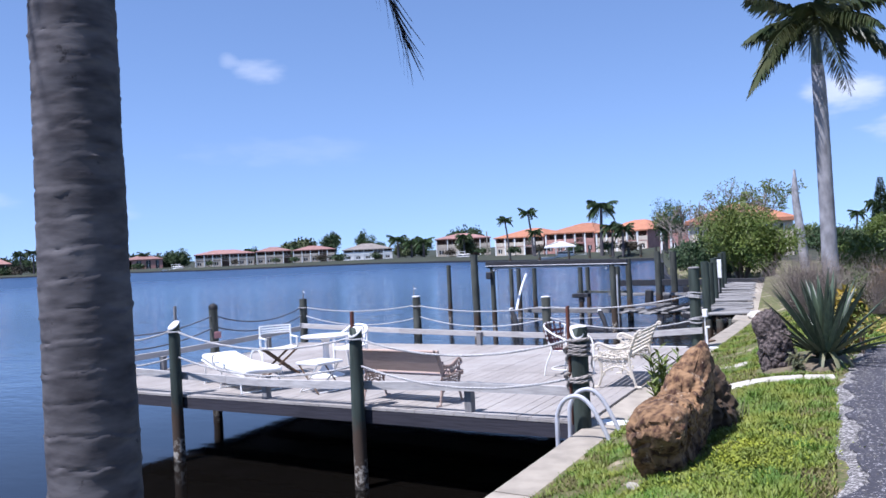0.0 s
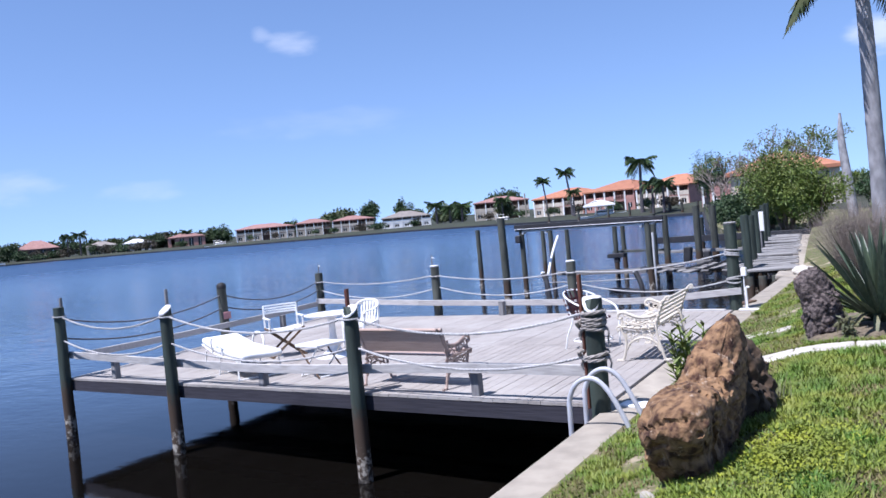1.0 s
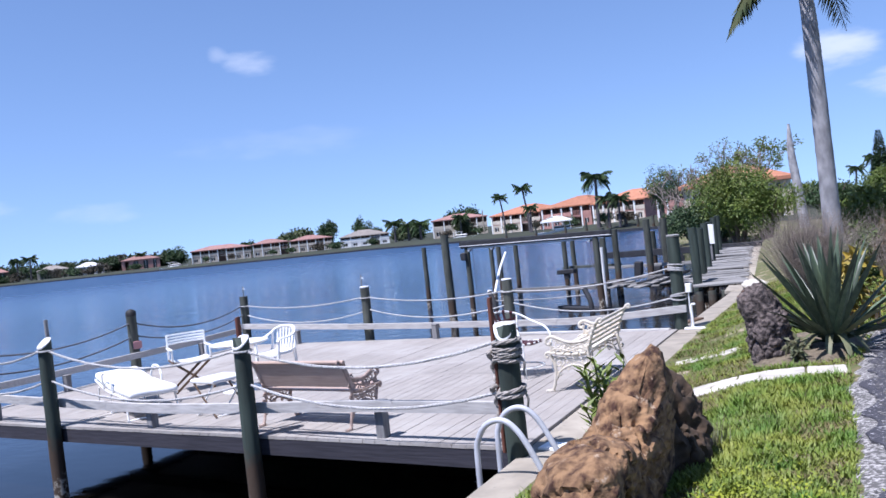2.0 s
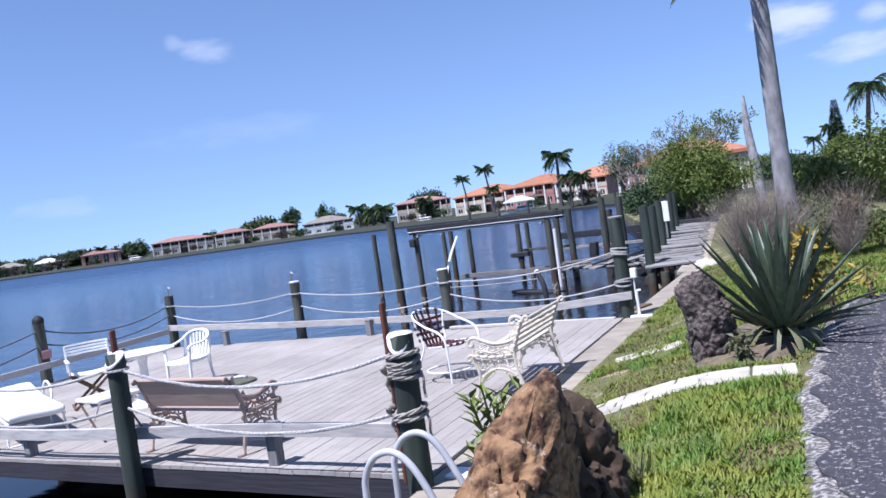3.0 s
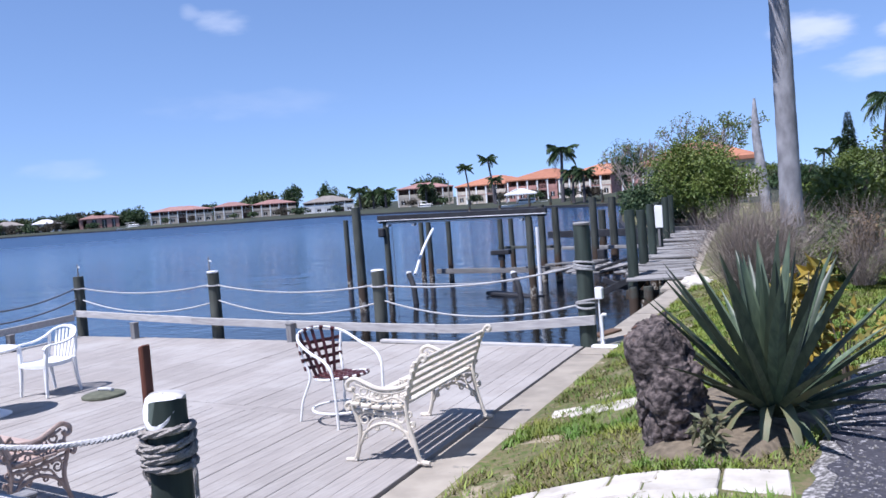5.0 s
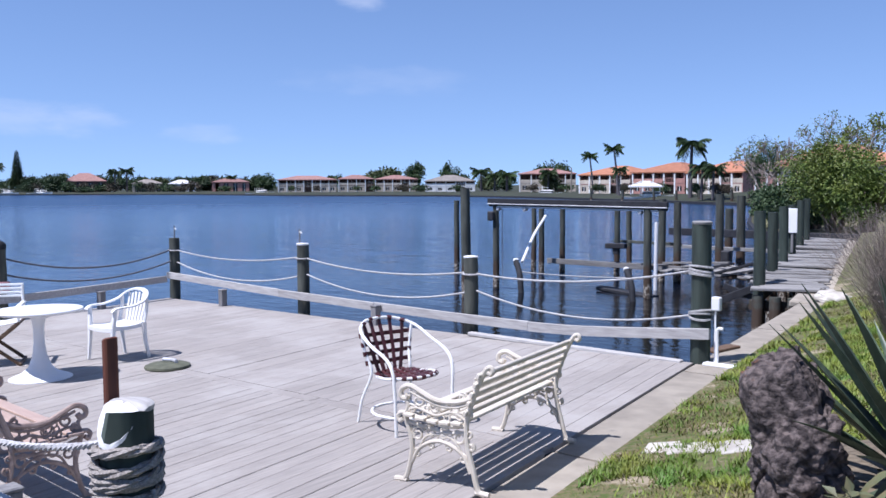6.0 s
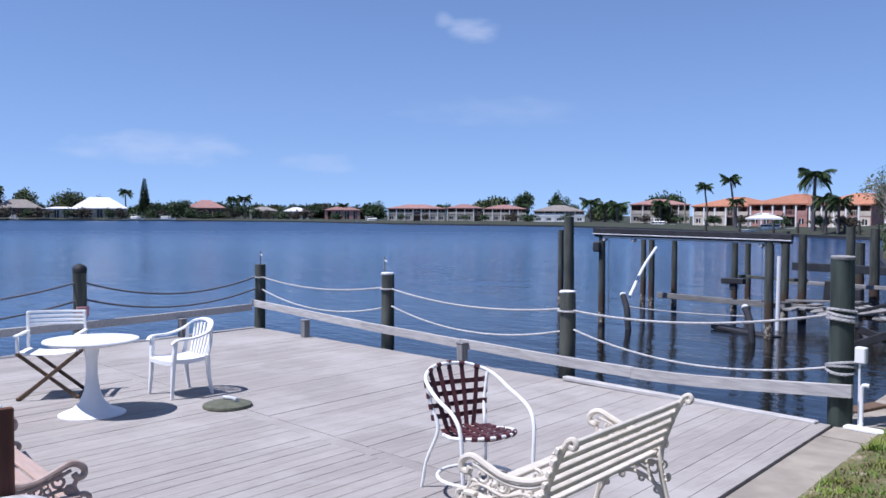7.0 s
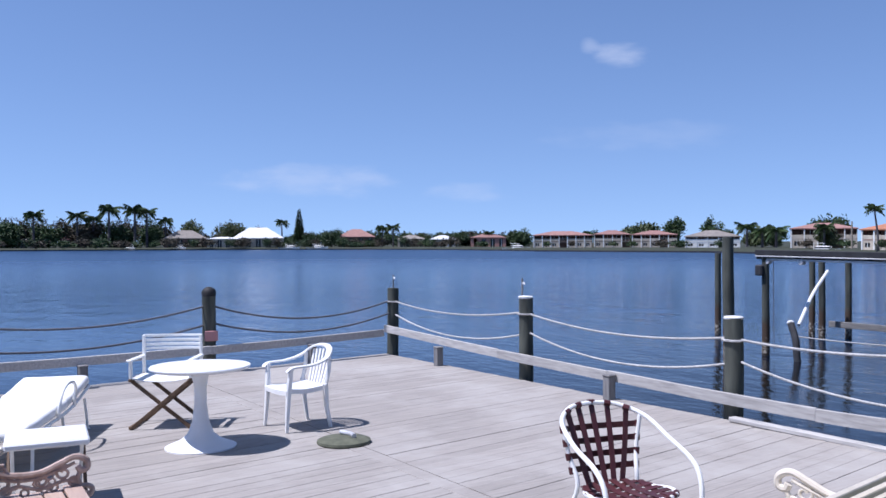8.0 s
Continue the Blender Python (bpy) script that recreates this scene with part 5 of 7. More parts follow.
def boulder(m, heart, blobs, cuts, rough, seed, material, label, level=6, name="boulder"):
    """A boulder grown together from several rounded masses about one heart, split along cuts (point, direction)."""
    bm = bmesh.new()
    bmesh.ops.create_icosphere(bm, subdivisions=level, radius=1)
    off = Vector((seed * 3.1, seed * 1.7, seed * 5.3))
    heart = Vector(heart)
    for v in bm.verts:
        u = v.co.normalized()
        reach = 0.0
        for c, r in blobs:
            o = Vector([-c[k] / r[k] for k in range(3)])
            q = Vector([u[k] / r[k] for k in range(3)])
            a, b, e = q.dot(q), o.dot(q), o.dot(o) - 1
            disc = b * b - a * e
            if disc > 0 and -b + disc ** 0.5 > 0:
                reach += ((-b + disc ** 0.5) / a) ** 9
        p = u * max(0.06, reach ** (1 / 9))
        for c, d in cuts:
            d = Vector(d).normalized()
            over = (p - Vector(c)).dot(d)
            if over > 0:
                p -= d * over * (0.86 + 0.25 * noise.noise(p * 5 + off))
        q = p + off
        lump = 0.045 * noise.noise(q * 2.6) + 0.026 * noise.noise(q * 6.7) + 0.022 * noise.noise(q * 15) + 0.012 * noise.noise(q * 34)
        # the sheltered side is eaten into deep holes, the weather side is smoother
        eaten = 0.12 + 0.88 * smooth(-0.25, 0.35, u.x + 0.7 * noise.noise(q * 2))
        pit = max(0, noise.noise(q * 9 + Vector((4, 1, 2))) - 0.1) + 0.7 * max(0, noise.noise(q * 19) - 0.12)
        crack = max(0, 0.05 - abs(noise.noise(Vector((q.x * 3, q.y * 3, q.z * 1.5 + q.y * 2)))))
        p += u * (lump - eaten * 0.12 * pit - 0.8 * crack) * rough
        p += heart
        p.z = max(p.z, -0.12)
        v.co = p
    ob = part(name, bm, material, smooth=50)
    ob.matrix_world = m
    return tagged(ob, label, "rock", "garden rocks")


boulder(pose(0.26, 5.15, 0.26), (0, 0, 0.32), (((0.07, -0.42, -0.04), (0.27, 0.36, 0.28)), ((0.03, 0.28, 0.0), (0.25, 0.42, 0.4)), ((0.06, 0.38, 0.24), (0.13, 0.22, 0.37)), ((0.02, -0.15, -0.02), (0.23, 0.4, 0.2)), ((0.06, -0.25, -0.28), (0.25, 0.5, 0.3)), ((0.03, 0.2, -0.2), (0.25, 0.42, 0.3))),
        (((-0.12, 0.2, 0.24), (-0.85, 0.1, 0.42)), ((0.23, 0.0, 0.25), (0.95, 0.12, -0.15)), ((0.05, -0.7, -0.1), (0.1, -0.75, -0.65)), ((0.0, -0.3, 0.26), (-0.1, -0.3, 0.9))), 1.0, 4, BOULDER, "large pitted brown limestone boulder rising to a blunt peak")
boulder(pose(0.25, 6.08, 0.24), (0, 0, 0.25), (((0.0, 0, 0.0), (0.2, 0.28, 0.36)), ((-0.06, 0.08, 0.12), (0.13, 0.18, 0.26))), (((0.14, 0, 0.1), (0.9, -0.2, 0.3)),), 1.1, 15, DARKBOULDER, "low dark mossy boulder behind the taller one", 5)
boulder(pose(-0.02, 9.6, 0.17, 0, 0, 12), (0, 0, 0.42), (((-0.02, 0, 0.0), (0.21, 0.21, 0.42)), ((-0.09, 0.0, 0.26), (0.18, 0.19, 0.26)), ((0.06, 0, -0.24), (0.2, 0.22, 0.34))),
        (((-0.1, 0, 0.42), (-0.2, -0.3, 0.95)), ((0.06, 0, 0.3), (0.8, -0.2, 0.55))), 1.2, 8, LAVA, "grey-brown pitted coral rock with a rusty top leaning beside the agave", 6, "standing_rock")
rock("pale_stone", pose(0.35, 11.3, 0.36, 0, 0, 30), (0.16, 0.14, 0.3), (), 0.35, 8, PAVER, "pale rough stone behind the agave", 4)
rock("pale_stone", pose(-2.7, 19.5, 0.06, 14, 8, 30), (0.3, 0.22, 0.1), (), 0.7, 9, PAVER, "pale rubble stone by the old dock", 4)
rock("small_white_stone", pose(0.2, 4.36, 0.2, 0, 0, -40), (0.09, 0.035, 0.04), (), 0.3, 12, PAVER, "small white stone under the boulder", 3)

# ---- agave ----
def agave(x, y, z):
    t = thing("agave", pose(x, y, z), "large spiky green agave with long pointed leaves", "plant")
    rnd = random.Random(42)
    for k in range(62):
        f = k / 62
        a = k * 2.39996 + rnd.uniform(-0.15, 0.15)
        tilt = radians(3 + 76 * f ** 0.9 + rnd.uniform(-8, 8))
        length = (1.17 - 0.2 * f) * rnd.uniform(0.84, 1.08)
        width = (0.1 - 0.04 * smooth(0.3, 0.6, f)) * rnd.uniform(0.85, 1.15)
        sag = (0.05 + 0.4 * max(0, f - 0.55)) * rnd.uniform(0.4, 1.6)
        if f > 0.82 and k % 2 == 0:
            sag, length = rnd.uniform(0.8, 1.15), 0.6 * length
        old = (f > 0.84 and k % 4 == 0) or (k % 17 == 5 and f > 0.4)
        if k >= 56:
            # pale arching leaves low round the front
            a, tilt, sag, length, width, old = radians((-128, -88, -58, -25, -150, 5)[k - 56]), radians(42), 1.25, 0.66, 0.075, True
        bm = bmesh.new()
        n = 8
        rows = []
        out = Vector((math.cos(a), math.sin(a), 0))
        side = Vector((-math.sin(a), math.cos(a), 0))
        for j in range(n + 1):
            s = j / n
            along = length * s
            p = out * (0.03 + math.sin(tilt) * along) + Vector((0, 0, 0.1 + math.cos(tilt) * along - sag * s ** 2.2 * length))
            w = width * (0.75 + 0.5 * s * (1 - s) * 2.4) * (1 - s ** 3.2) * 0.5 + 0.001
            nrm = (out * -math.cos(tilt) + Vector((0, 0, math.sin(tilt)))) * w * 0.55
            th = nrm.normalized() * (0.012 * (1 - s) + 0.002)
            rows.append([bm.verts.new(q) for q in (p + side * w + nrm, p, p - side * w + nrm, p - th)])
        for r0, r1 in zip(rows, rows[1:]):
            for q in range(4):
                bm.faces.new((r0[q], r0[(q + 1) % 4], r1[(q + 1) % 4], r1[q]))
        bm.faces.new(rows[0])
        bm.faces.new(rows[-1][::-1])
        part("leaf", bm, AGAVE_OLD if old else DRYLEAF if f > 0.86 and k % 4 == 1 else AGAVE, t, smooth=60)
    return t


agave(0.5, 9.86, 0.33)

# ---- flower bed ----
bm = bmesh.new()
rings = []
for r, h in ((1.0, -0.01), (0.85, 0.045), (0.45, 0.07), (0.02, 0.08)):
    ring = []
    for k in range(40):
        a = 2 * math.pi * k / 40
        rr = r * (1 + 0.16 * noise.noise(Vector((math.cos(a) * 1.7, math.sin(a) * 1.7, 3))))
        px, py = 0.2 + 0.52 * rr * math.cos(a), 10.1 + 0.98 * rr * math.sin(a)
        ring.append(bm.verts.new((px, py, lawn(px, py) + h)))
    rings.append(ring)
for a, b in zip(rings, rings[1:]):
    for k in range(40):
        bm.faces.new((a[k], a[(k + 1) % 40], b[(k + 1) % 40], b[k]))
tagged(part("planting_bed", bm, BED, smooth=60), "brown mulch bed round the agave", "soil", kind="structure")


def leafy(name, x, y, radii, z, count, size, material, label, seed, stems=6, clumps=10, stem_mat=None):
    t = thing(name, pose(x, y, z), label, "plant")
    rnd = random.Random(seed)
    bm = bmesh.new()
    for k in range(stems):
        a = rnd.uniform(0, 6.28)
        q = Vector((math.cos(a) * radii[0] * rnd.uniform(0.2, 0.8), math.sin(a) * radii[1] * rnd.uniform(0.2, 0.8), radii[2] * rnd.uniform(1.0, 1.7)))
        tube(bm, bend([(0.02 * math.cos(a), 0.02 * math.sin(a), -0.05), q * 0.5 + Vector((0, 0, 0.1 * radii[2])), q], 3), [0.03 * radii[2], 0.027 * radii[2], 0.024 * radii[2], 0.02 * radii[2], 0.016 * radii[2], 0.012 * radii[2], 0.006 * radii[2]], 6)
    part("stem_cluster", bm, stem_mat or TWIG, t)
    V, F = [], []
    crown(V, F, rnd, (0, 0, radii[2]), radii, count, size, clumps)
    shell("foliage", V, F, material, t)
    return t


# broad-leaved shoots behind the boulder
shrub = thing("young_shrub", pose(-0.1, 5.98, 0.2), "young green shrub with broad pointed leaves beside the boulder", "shrub")
rnd = random.Random(6)
for k in range(16):
    a = k * 2.4
    r = rnd.uniform(0.03, 0.2)
    top = Vector((math.cos(a) * r * 0.8 - 0.02, math.sin(a) * r * 1.6, rnd.uniform(0.42, 0.84)))
    bm = bmesh.new()
    tube(bm, bend([(0.03 * math.cos(a), 0.03 * math.sin(a), -0.03), top * 0.55, top], 3), [0.012, 0.011, 0.01, 0.009, 0.007, 0.006, 0.004], 6)
    part("stem", bm, LEAF, shrub)
    V, F = [], []
    for j in range(24):
        h = 0.2 + 0.8 * j / 23
        b = j * 2.4 + k
        leaf(V, F, top * h, (math.cos(b), math.sin(b), 0.7), (0, 0, 1), rnd.uniform(0.09, 0.15), rnd.uniform(0.03, 0.045), 0.2)
    shell("leaf_spray", V, F, LEAF, shrub)
leafy("yellow_croton", 0.75, 11.0, (0.18, 0.2, 0.3), 0.38, 50, 0.1, YELLOW, "yellow-leaved garden plant behind the agave", 3)
leafy("yellow_croton", 0.5, 11.0, (0.22, 0.2, 0.52), 0.38, 420, 0.11, YELLOW, "tall yellow-leaved garden plant behind the agave", 13)
leafy("yellow_croton", 0.95, 12.0, (0.22, 0.2, 0.2), 0.38, 45, 0.09, YELLOW, "low yellow-flowering plant behind the agave", 4)
leafy("green_groundcover", 0.3, 9.25, (0.12, 0.12, 0.12), 0.36, 90, 0.07, AGAVE_OLD, "pale green weed at the foot of the agave", 5)
weeds = thing("weed_patch", pose(0.86, 4.95, lawn(0.86, 4.95)), "low bright yellow-green weeds beside the boulder", "weeds", kind="stuff")
rnd = random.Random(17)
V, F = [], []
for k in range(5200):
    a, r = rnd.uniform(0, 6.28), abs(rnd.gauss(0, 0.42))
    px, py = math.cos(a) * r * 0.62, math.sin(a) * r * 1.25
    b = rnd.uniform(0, 6.28)
    leaf(V, F, (px, py, lawn(0.86 + px, 4.95 + py) - lawn(0.86, 4.95) + rnd.uniform(0.0, 0.06)), (math.cos(b), math.sin(b), rnd.uniform(0.1, 1.0)), (0, 0, 1), rnd.uniform(0.018, 0.036), rnd.uniform(0.011, 0.02), 0.15)
shell("foliage", V, F, WEED, weeds)
for tx, ty, seed in ((0.12, 6.62, 1), (0.35, 6.5, 4)):
    tuft = thing("grass_tuft", pose(tx, ty, lawn(tx, ty)), "pale dry tuft of long grass", "grass", "grass tufts")
    rnd = random.Random(seed)
    V, F = [], []
    for k in range(70):
        a = rnd.uniform(0, 6.28)
        leaf(V, F, (rnd.gauss(0, 0.04), rnd.gauss(0, 0.04), -0.01), (math.cos(a) * 0.4, math.sin(a) * 0.4, 1), (math.cos(a), math.sin(a), 0), rnd.uniform(0.1, 0.28), 0.008, 0.1)
    shell("blades", V, F, AGAVE_OLD, tuft)
leafy("red_flower_bush", 1.35, 17.8, (0.6, 0.35, 0.13), 0.46, 420, 0.08, REDFLOWER, "low bush of red flowers across the grass", 7)
leafy("scrub_bush", 0.2, 16.5, (0.36, 0.36, 0.46), 0.45, 1500, 0.05, DRYLEAF, "tall brownish half-dry scrub across the grass", 21, 16, 16)
leafy("scrub_bush", 0.62, 16.9, (0.4, 0.4, 0.26), 0.45, 1500, 0.06, LEAF, "loose green scrub across the grass", 22, 12, 14)
leafy("scrub_bush", -0.2, 16.9, (0.45, 0.4, 0.4), 0.45, 1900, 0.06, LEAF, "loose green scrub across the grass", 23, 12, 14)
leafy("low_green_bush", -0.3, 17.3, (0.7, 0.6, 0.4), 0.45, 700, 0.14, DARKLEAF, "low dark green bush across the grass", 8)


def dry_bush(x, y, z, w, h, count, seed, label):
    """Fine dead twigs in a dense fan."""
    t = thing("dry_bush", pose(x, y, z), label, "bush", "dry bushes")
    rnd = random.Random(seed)
    V, F = [], []
    for k in range(count):
        a = rnd.uniform(0, 2 * math.pi)
        r0 = rnd.random() ** 0.5 * w * 0.6
        p = Vector((math.cos(a) * r0, math.sin(a) * r0, 0))
        d = Vector((math.cos(a) * rnd.uniform(0, 0.3), math.sin(a) * rnd.uniform(0, 0.3), 1)).normalized()
        for j in range(4):
            L = h * rnd.uniform(0.2, 0.36)
            d = (d + unit(rnd) * 0.42).normalized()
            e = p + d * L
            s = d.cross(unit(rnd)).normalized() * (0.0019 - 0.0003 * j)
            i = len(V)
            V += [p + s, p - s, e - s * 0.7, e + s * 0.7]
            F.append((i, i + 1, i + 2, i + 3))
            p = e
    shell("twig_mass", V, F, DRY, t)
    V, F = [], []
    for k in range(count):
        u = unit(rnd)
        p = Vector((u.x * w * 0.9, u.y * w * 0.9, h * (0.45 + 0.4 * u.z)))
        leaf(V, F, p, unit(rnd), unit(rnd), 0.05, 0.014)
    shell("withered_foliage", V, F, DRY, t)


dry_bush(-0.62, 14.6, 0.4, 0.4, 1.05, 2300, 1, "grey-brown dry bush with fine dead twigs")
dry_bush(0.26, 16.2, 0.42, 0.22, 1.0, 380, 2, "thin grey-brown dry bush with fine dead twigs")


# ---- stepping slabs between path and deck ----
rnd = random.Random(4)
A, B = Vector((0.78, 8.87, 0)), Vector((-1.12, 8.47, 0))
ax = (B - A).normalized()
ay = Vector((ax.y, -ax.x, 0))
for band, (lo, hi) in enumerate(((-0.25, -0.09), (-0.09, 0.08), (0.08, 0.25))):
    pos = 0.34 if band else 0.0
    while pos < (B - A).length - 0.05:
        w = rnd.uniform(0.16, 0.42)
        if band == 0 and pos == 0.0:
            w, lo2, hi2 = 0.335, -0.25, 0.25
        else:
            lo2, hi2 = lo + rnd.uniform(-0.015, 0.0), hi + rnd.uniform(-0.004, 0.004)
        bm = bmesh.new()
        box(bm, (0, 0, 0), (w - rnd.uniform(0.004, 0.012), hi2 - lo2 - rnd.uniform(0.004, 0.012), 0.06), bevel=0.007)
        c = A + ax * (pos + w / 2) + ay * ((lo2 + hi2) / 2)
        for v in bm.verts:
            v.co += Vector((0.022 * noise.noise(v.co * 9 + c), 0.022 * noise.noise(v.co * 7 - c), 0))
        ob = part("paving_slab", bm, PAVER)
        slope = math.degrees(math.atan2(lawn(c.x - 0.1, c.y) - lawn(c.x + 0.1, c.y), 0.2))
        ob.matrix_world = pose(c.x, c.y, lawn(c.x, c.y) - 0.02 + rnd.uniform(-0.005, 0.005), 0, 0, math.degrees(math.atan2(ax.y, ax.x))) @ pose(0, 0, 0, rnd.uniform(-1, 1), -slope, rnd.uniform(-2, 2))
        tagged(ob, "white worn concrete slab set in the grass", "paving slab", "garden slabs")
        pos += w
A, B = Vector((-0.66, 10.8, 0)), Vector((-1.44, 10.9, 0))
for k in range(4):
    c = A.lerp(B, (k + 0.5) / 4)
    bm = bmesh.new()
    box(bm, (0, 0, 0), (0.226, 0.24 + 0.05 * rnd.random(), 0.06), bevel=0.006)
    ob = part("paving_slab", bm, PAVER)
    slope = math.degrees(math.atan2(lawn(c.x - 0.1, c.y) - lawn(c.x + 0.1, c.y), 0.2))
    ob.matrix_world = pose(c.x, c.y, lawn(c.x, c.y) - 0.016, 0, 0, 193) @ pose(0, 0, 0, 0, -slope, rnd.uniform(-4, 4))
    tagged(ob, "small white concrete slab set in the grass", "paving slab", "garden slabs")


# ---- grass blades ----
def on_grass(x, y):
    if x < wall_in(y) + 0.02 + 0.1 * abs(noise.noise(Vector((0.3, y * 3, 1)))):
        return False
    for (x0, y0), (x1, y1) in zip(EDGE, EDGE[1:]):
        if y0 <= y <= y1 and x > x0 + (x1 - x0) * (y - y0) / (y1 - y0) - 0.05:
            return False
    if y > 8.1 and abs((Vector((x, y, 0)) - Vector((-0.17, 8.67, 0))).dot(Vector((-0.206, 0.9785, 0)))) < 0.24:
        return False
    if ((x - 0.2) / 0.55) ** 2 + ((y - 10.1) / 0.95) ** 2 < 1:
        return False
    return True


V, F = [], []
VD, FD = [], []
rnd = random.Random(99)
made = 0
while made < 150000:
    y = 2.6 + 17 * rnd.random() ** 1.5
    x = wall_in(y) + rnd.random() * 3.3
    if not on_grass(x, y):
        continue
    thin = noise.noise(Vector((x * 1.6, y * 1.6, 5))) + 0.45 * noise.noise(Vector((x * 5.2, y * 5.2, 2)))
    dry = 0.6 * smooth(8.6, 9.0, y) * (1 - smooth(9.5, 10.1, y)) + 0.15 * smooth(10, 11, y) * (1 - smooth(12, 14, y))
    sand = noise.noise(Vector((x * 2.1 + 7, y * 1.5, 9)))
    if sand > 0.12 and x - wall_in(y) < 0.75 + 0.4 * sand and rnd.random() < 0.9:
        continue
    withered = thin > (-0.08 + 0.3 * smooth(0.0, 1.0, x - wall_in(y)) - dry) and rnd.random() < 0.8
    if withered and len(FD) > 70000:
        continue
    clump = noise.noise(Vector((x * 4.5, y * 4.5, 0)))
    h = rnd.uniform(0.02, 0.058) * (1 + 0.5 * noise.noise(Vector((x * 2, y * 2, 0))) + 0.7 * max(0, clump)) * (0.6 if withered else 1)
    a = rnd.uniform(0, 6.28)
    d = Vector((math.cos(a), math.sin(a), 0))
    s = Vector((-d.y, d.x, 0)) * rnd.uniform(0.0045, 0.01)
    b = Vector((x, y, lawn(x, y) - 0.004))
    lay = rnd.uniform(0.6, 1.6) if withered else rnd.uniform(0.3, 1.3)
    verts, faces = (VD, FD) if withered else (V, F)
    i = len(verts)
    verts += [b + s, b - s, b + d * h * lay + Vector((0, 0, h))]
    faces.append((i, i + 1, i + 2))
    made += 0 if withered else 1
tagged(shell("dry_grass", VD, FD, THATCH), "withered straw-brown grass between the green", "grass", kind="stuff")
tagged(shell("grass", V, F, BLADE), "short green grass with thin dry patches", "grass", kind="stuff")


# ---- palms on this side ----
def ringed_trunk(pts, radii, ring, depth, material, parent, name="trunk", scars=False):
    """A palm stem with the scars of old leaves."""
    bm = bmesh.new()
    line = bend(pts, 12)
    n = len(line)
    fine, rr = [], []
    total = sum((line[i + 1] - line[i]).length for i in range(n - 1))
    steps = max(24, int(total / ring * (10 if scars else 4)))
    for k in range(steps + 1):
        f = k / steps * (n - 1)
        i = min(int(f), n - 2)
        fine.append(line[i].lerp(line[i + 1], f - i))
        s = k / steps
        q = s * (len(radii) - 1)
        j = min(int(q), len(radii) - 2)
        base = radii[j] + (radii[j + 1] - radii[j]) * (q - j)
        rr.append(base + (0 if scars else depth) * (1 if k % 4 == 0 else 0.55 if k % 4 == 1 else 0.1 if k % 4 == 2 else -0.25))
    if scars:
        # crescents of fallen leaves, uneven in height, breadth and depth
        tube(bm, fine, [r - depth * 0.5 for r in rr], 48)
        for v in bm.verts:
            a = math.atan2(v.co.y, v.co.x)
            turn = Vector((math.cos(a) * 1.3, math.sin(a) * 1.3, v.co.z * 1.2))
            ph = (v.co.z / ring + 0.35 * noise.noise(turn) + 0.1 * noise.noise(turn * 3)) % 1.0
            lip = max(0, 1 - abs(ph - 0.86) * 8) * max(0, noise.noise(Vector((math.cos(a) * 1.6, math.sin(a) * 1.6, round(v.co.z / ring) * 5.3))) + 0.25)
            out = Vector((math.cos(a), math.sin(a), 0))
            v.co += out * (lip * 0.007 - 0.004 * max(0, 1 - abs(ph - 0.97) * 9) - 0.014 * max(0, noise.noise(Vector((math.cos(a) * 3.1, math.sin(a) * 3.1, v.co.z * 9))) - 0.42) + 0.003 * noise.noise(v.co * 9) + 0.0015 * noise.noise(v.co * 40))
    else:
        tube(bm, fine, rr, 20)
    for v in bm.verts:
        if scars:
            break
        v.co += Vector((noise.noise(v.co * 6), noise.noise(v.co * 6 + Vector((9, 0, 0))), 0.6 * noise.noise(v.co * 5))) * depth * 1.1
    return part(name, bm, material, parent, smooth=50)


near = thing("coconut_palm", pose(0.478, -0.105, 0), "coconut palm with a grey ringed trunk beside the path", "palm tree")
ringed_trunk([(0.03, -0.01, 0.2), (0.0, 0, 1.0), (-0.012, 0, 2.0), (-0.02, 0.01, 3.4), (0.0, 0.03, 5.4)], [0.152, 0.131, 0.126, 0.119, 0.112, 0.107], 0.085, 0.0055, BARK, near, scars=True)
rnd = random.Random(21)
V, F = [], []
for k in range(13):
    a = k * 2.4 + 0.5
    if 1.1 < (a % 6.283) < 2.3:
        continue
    frond(V, F, (0, 0.03, 5.3), (math.cos(a), math.sin(a)), rnd.uniform(0.4, 1.8), rnd.uniform(2.3, 2.9), 0.6, 22, rnd, rnd.uniform(0.7, 1.2))
shell("crown", V, F, FROND, near)
V, F = [], []
line = bend([(0.0, 0.05, 5.35), (0.05, 0.5, 5.1), (0.1, 0.85, 4.3), (0.16, 1.0, 3.4), (0.33, 1.12, 2.72)], 8)
for k in range(len(line) - 1):
    d = (line[k + 1] - line[k]).normalized()
    side = Vector((0.75, 0.6, 0)).normalized()
    i = len(V)
    w = 0.016 * (1 - k / len(line)) + 0.003
    V += [line[k] + side * w, line[k] - side * w, line[k + 1] - side * w, line[k + 1] + side * w]
    F.append((i, i + 1, i + 2, i + 3))
    if k > 8:
        for s in (-1, 1):
            for q in (0.0, 0.25, 0.5, 0.75):
                p = line[k].lerp(line[k + 1], q)
                e = p + (side * s * rnd.uniform(0.08, 0.3) + d * 1.0 + unit(rnd) * 0.06).normalized() * rnd.uniform(0.12, 0.24)
                wd = Vector((0.5, -0.6, 0.1)).normalized() * 0.011
                i = len(V)
                V += [p + wd, p - wd, e - wd * 0.3, e + wd * 0.3]
                F.append((i, i + 1, i + 2, i + 3))
shell("hanging_frond", V, F, DARKROPE, near, "withered dark frond hanging down")


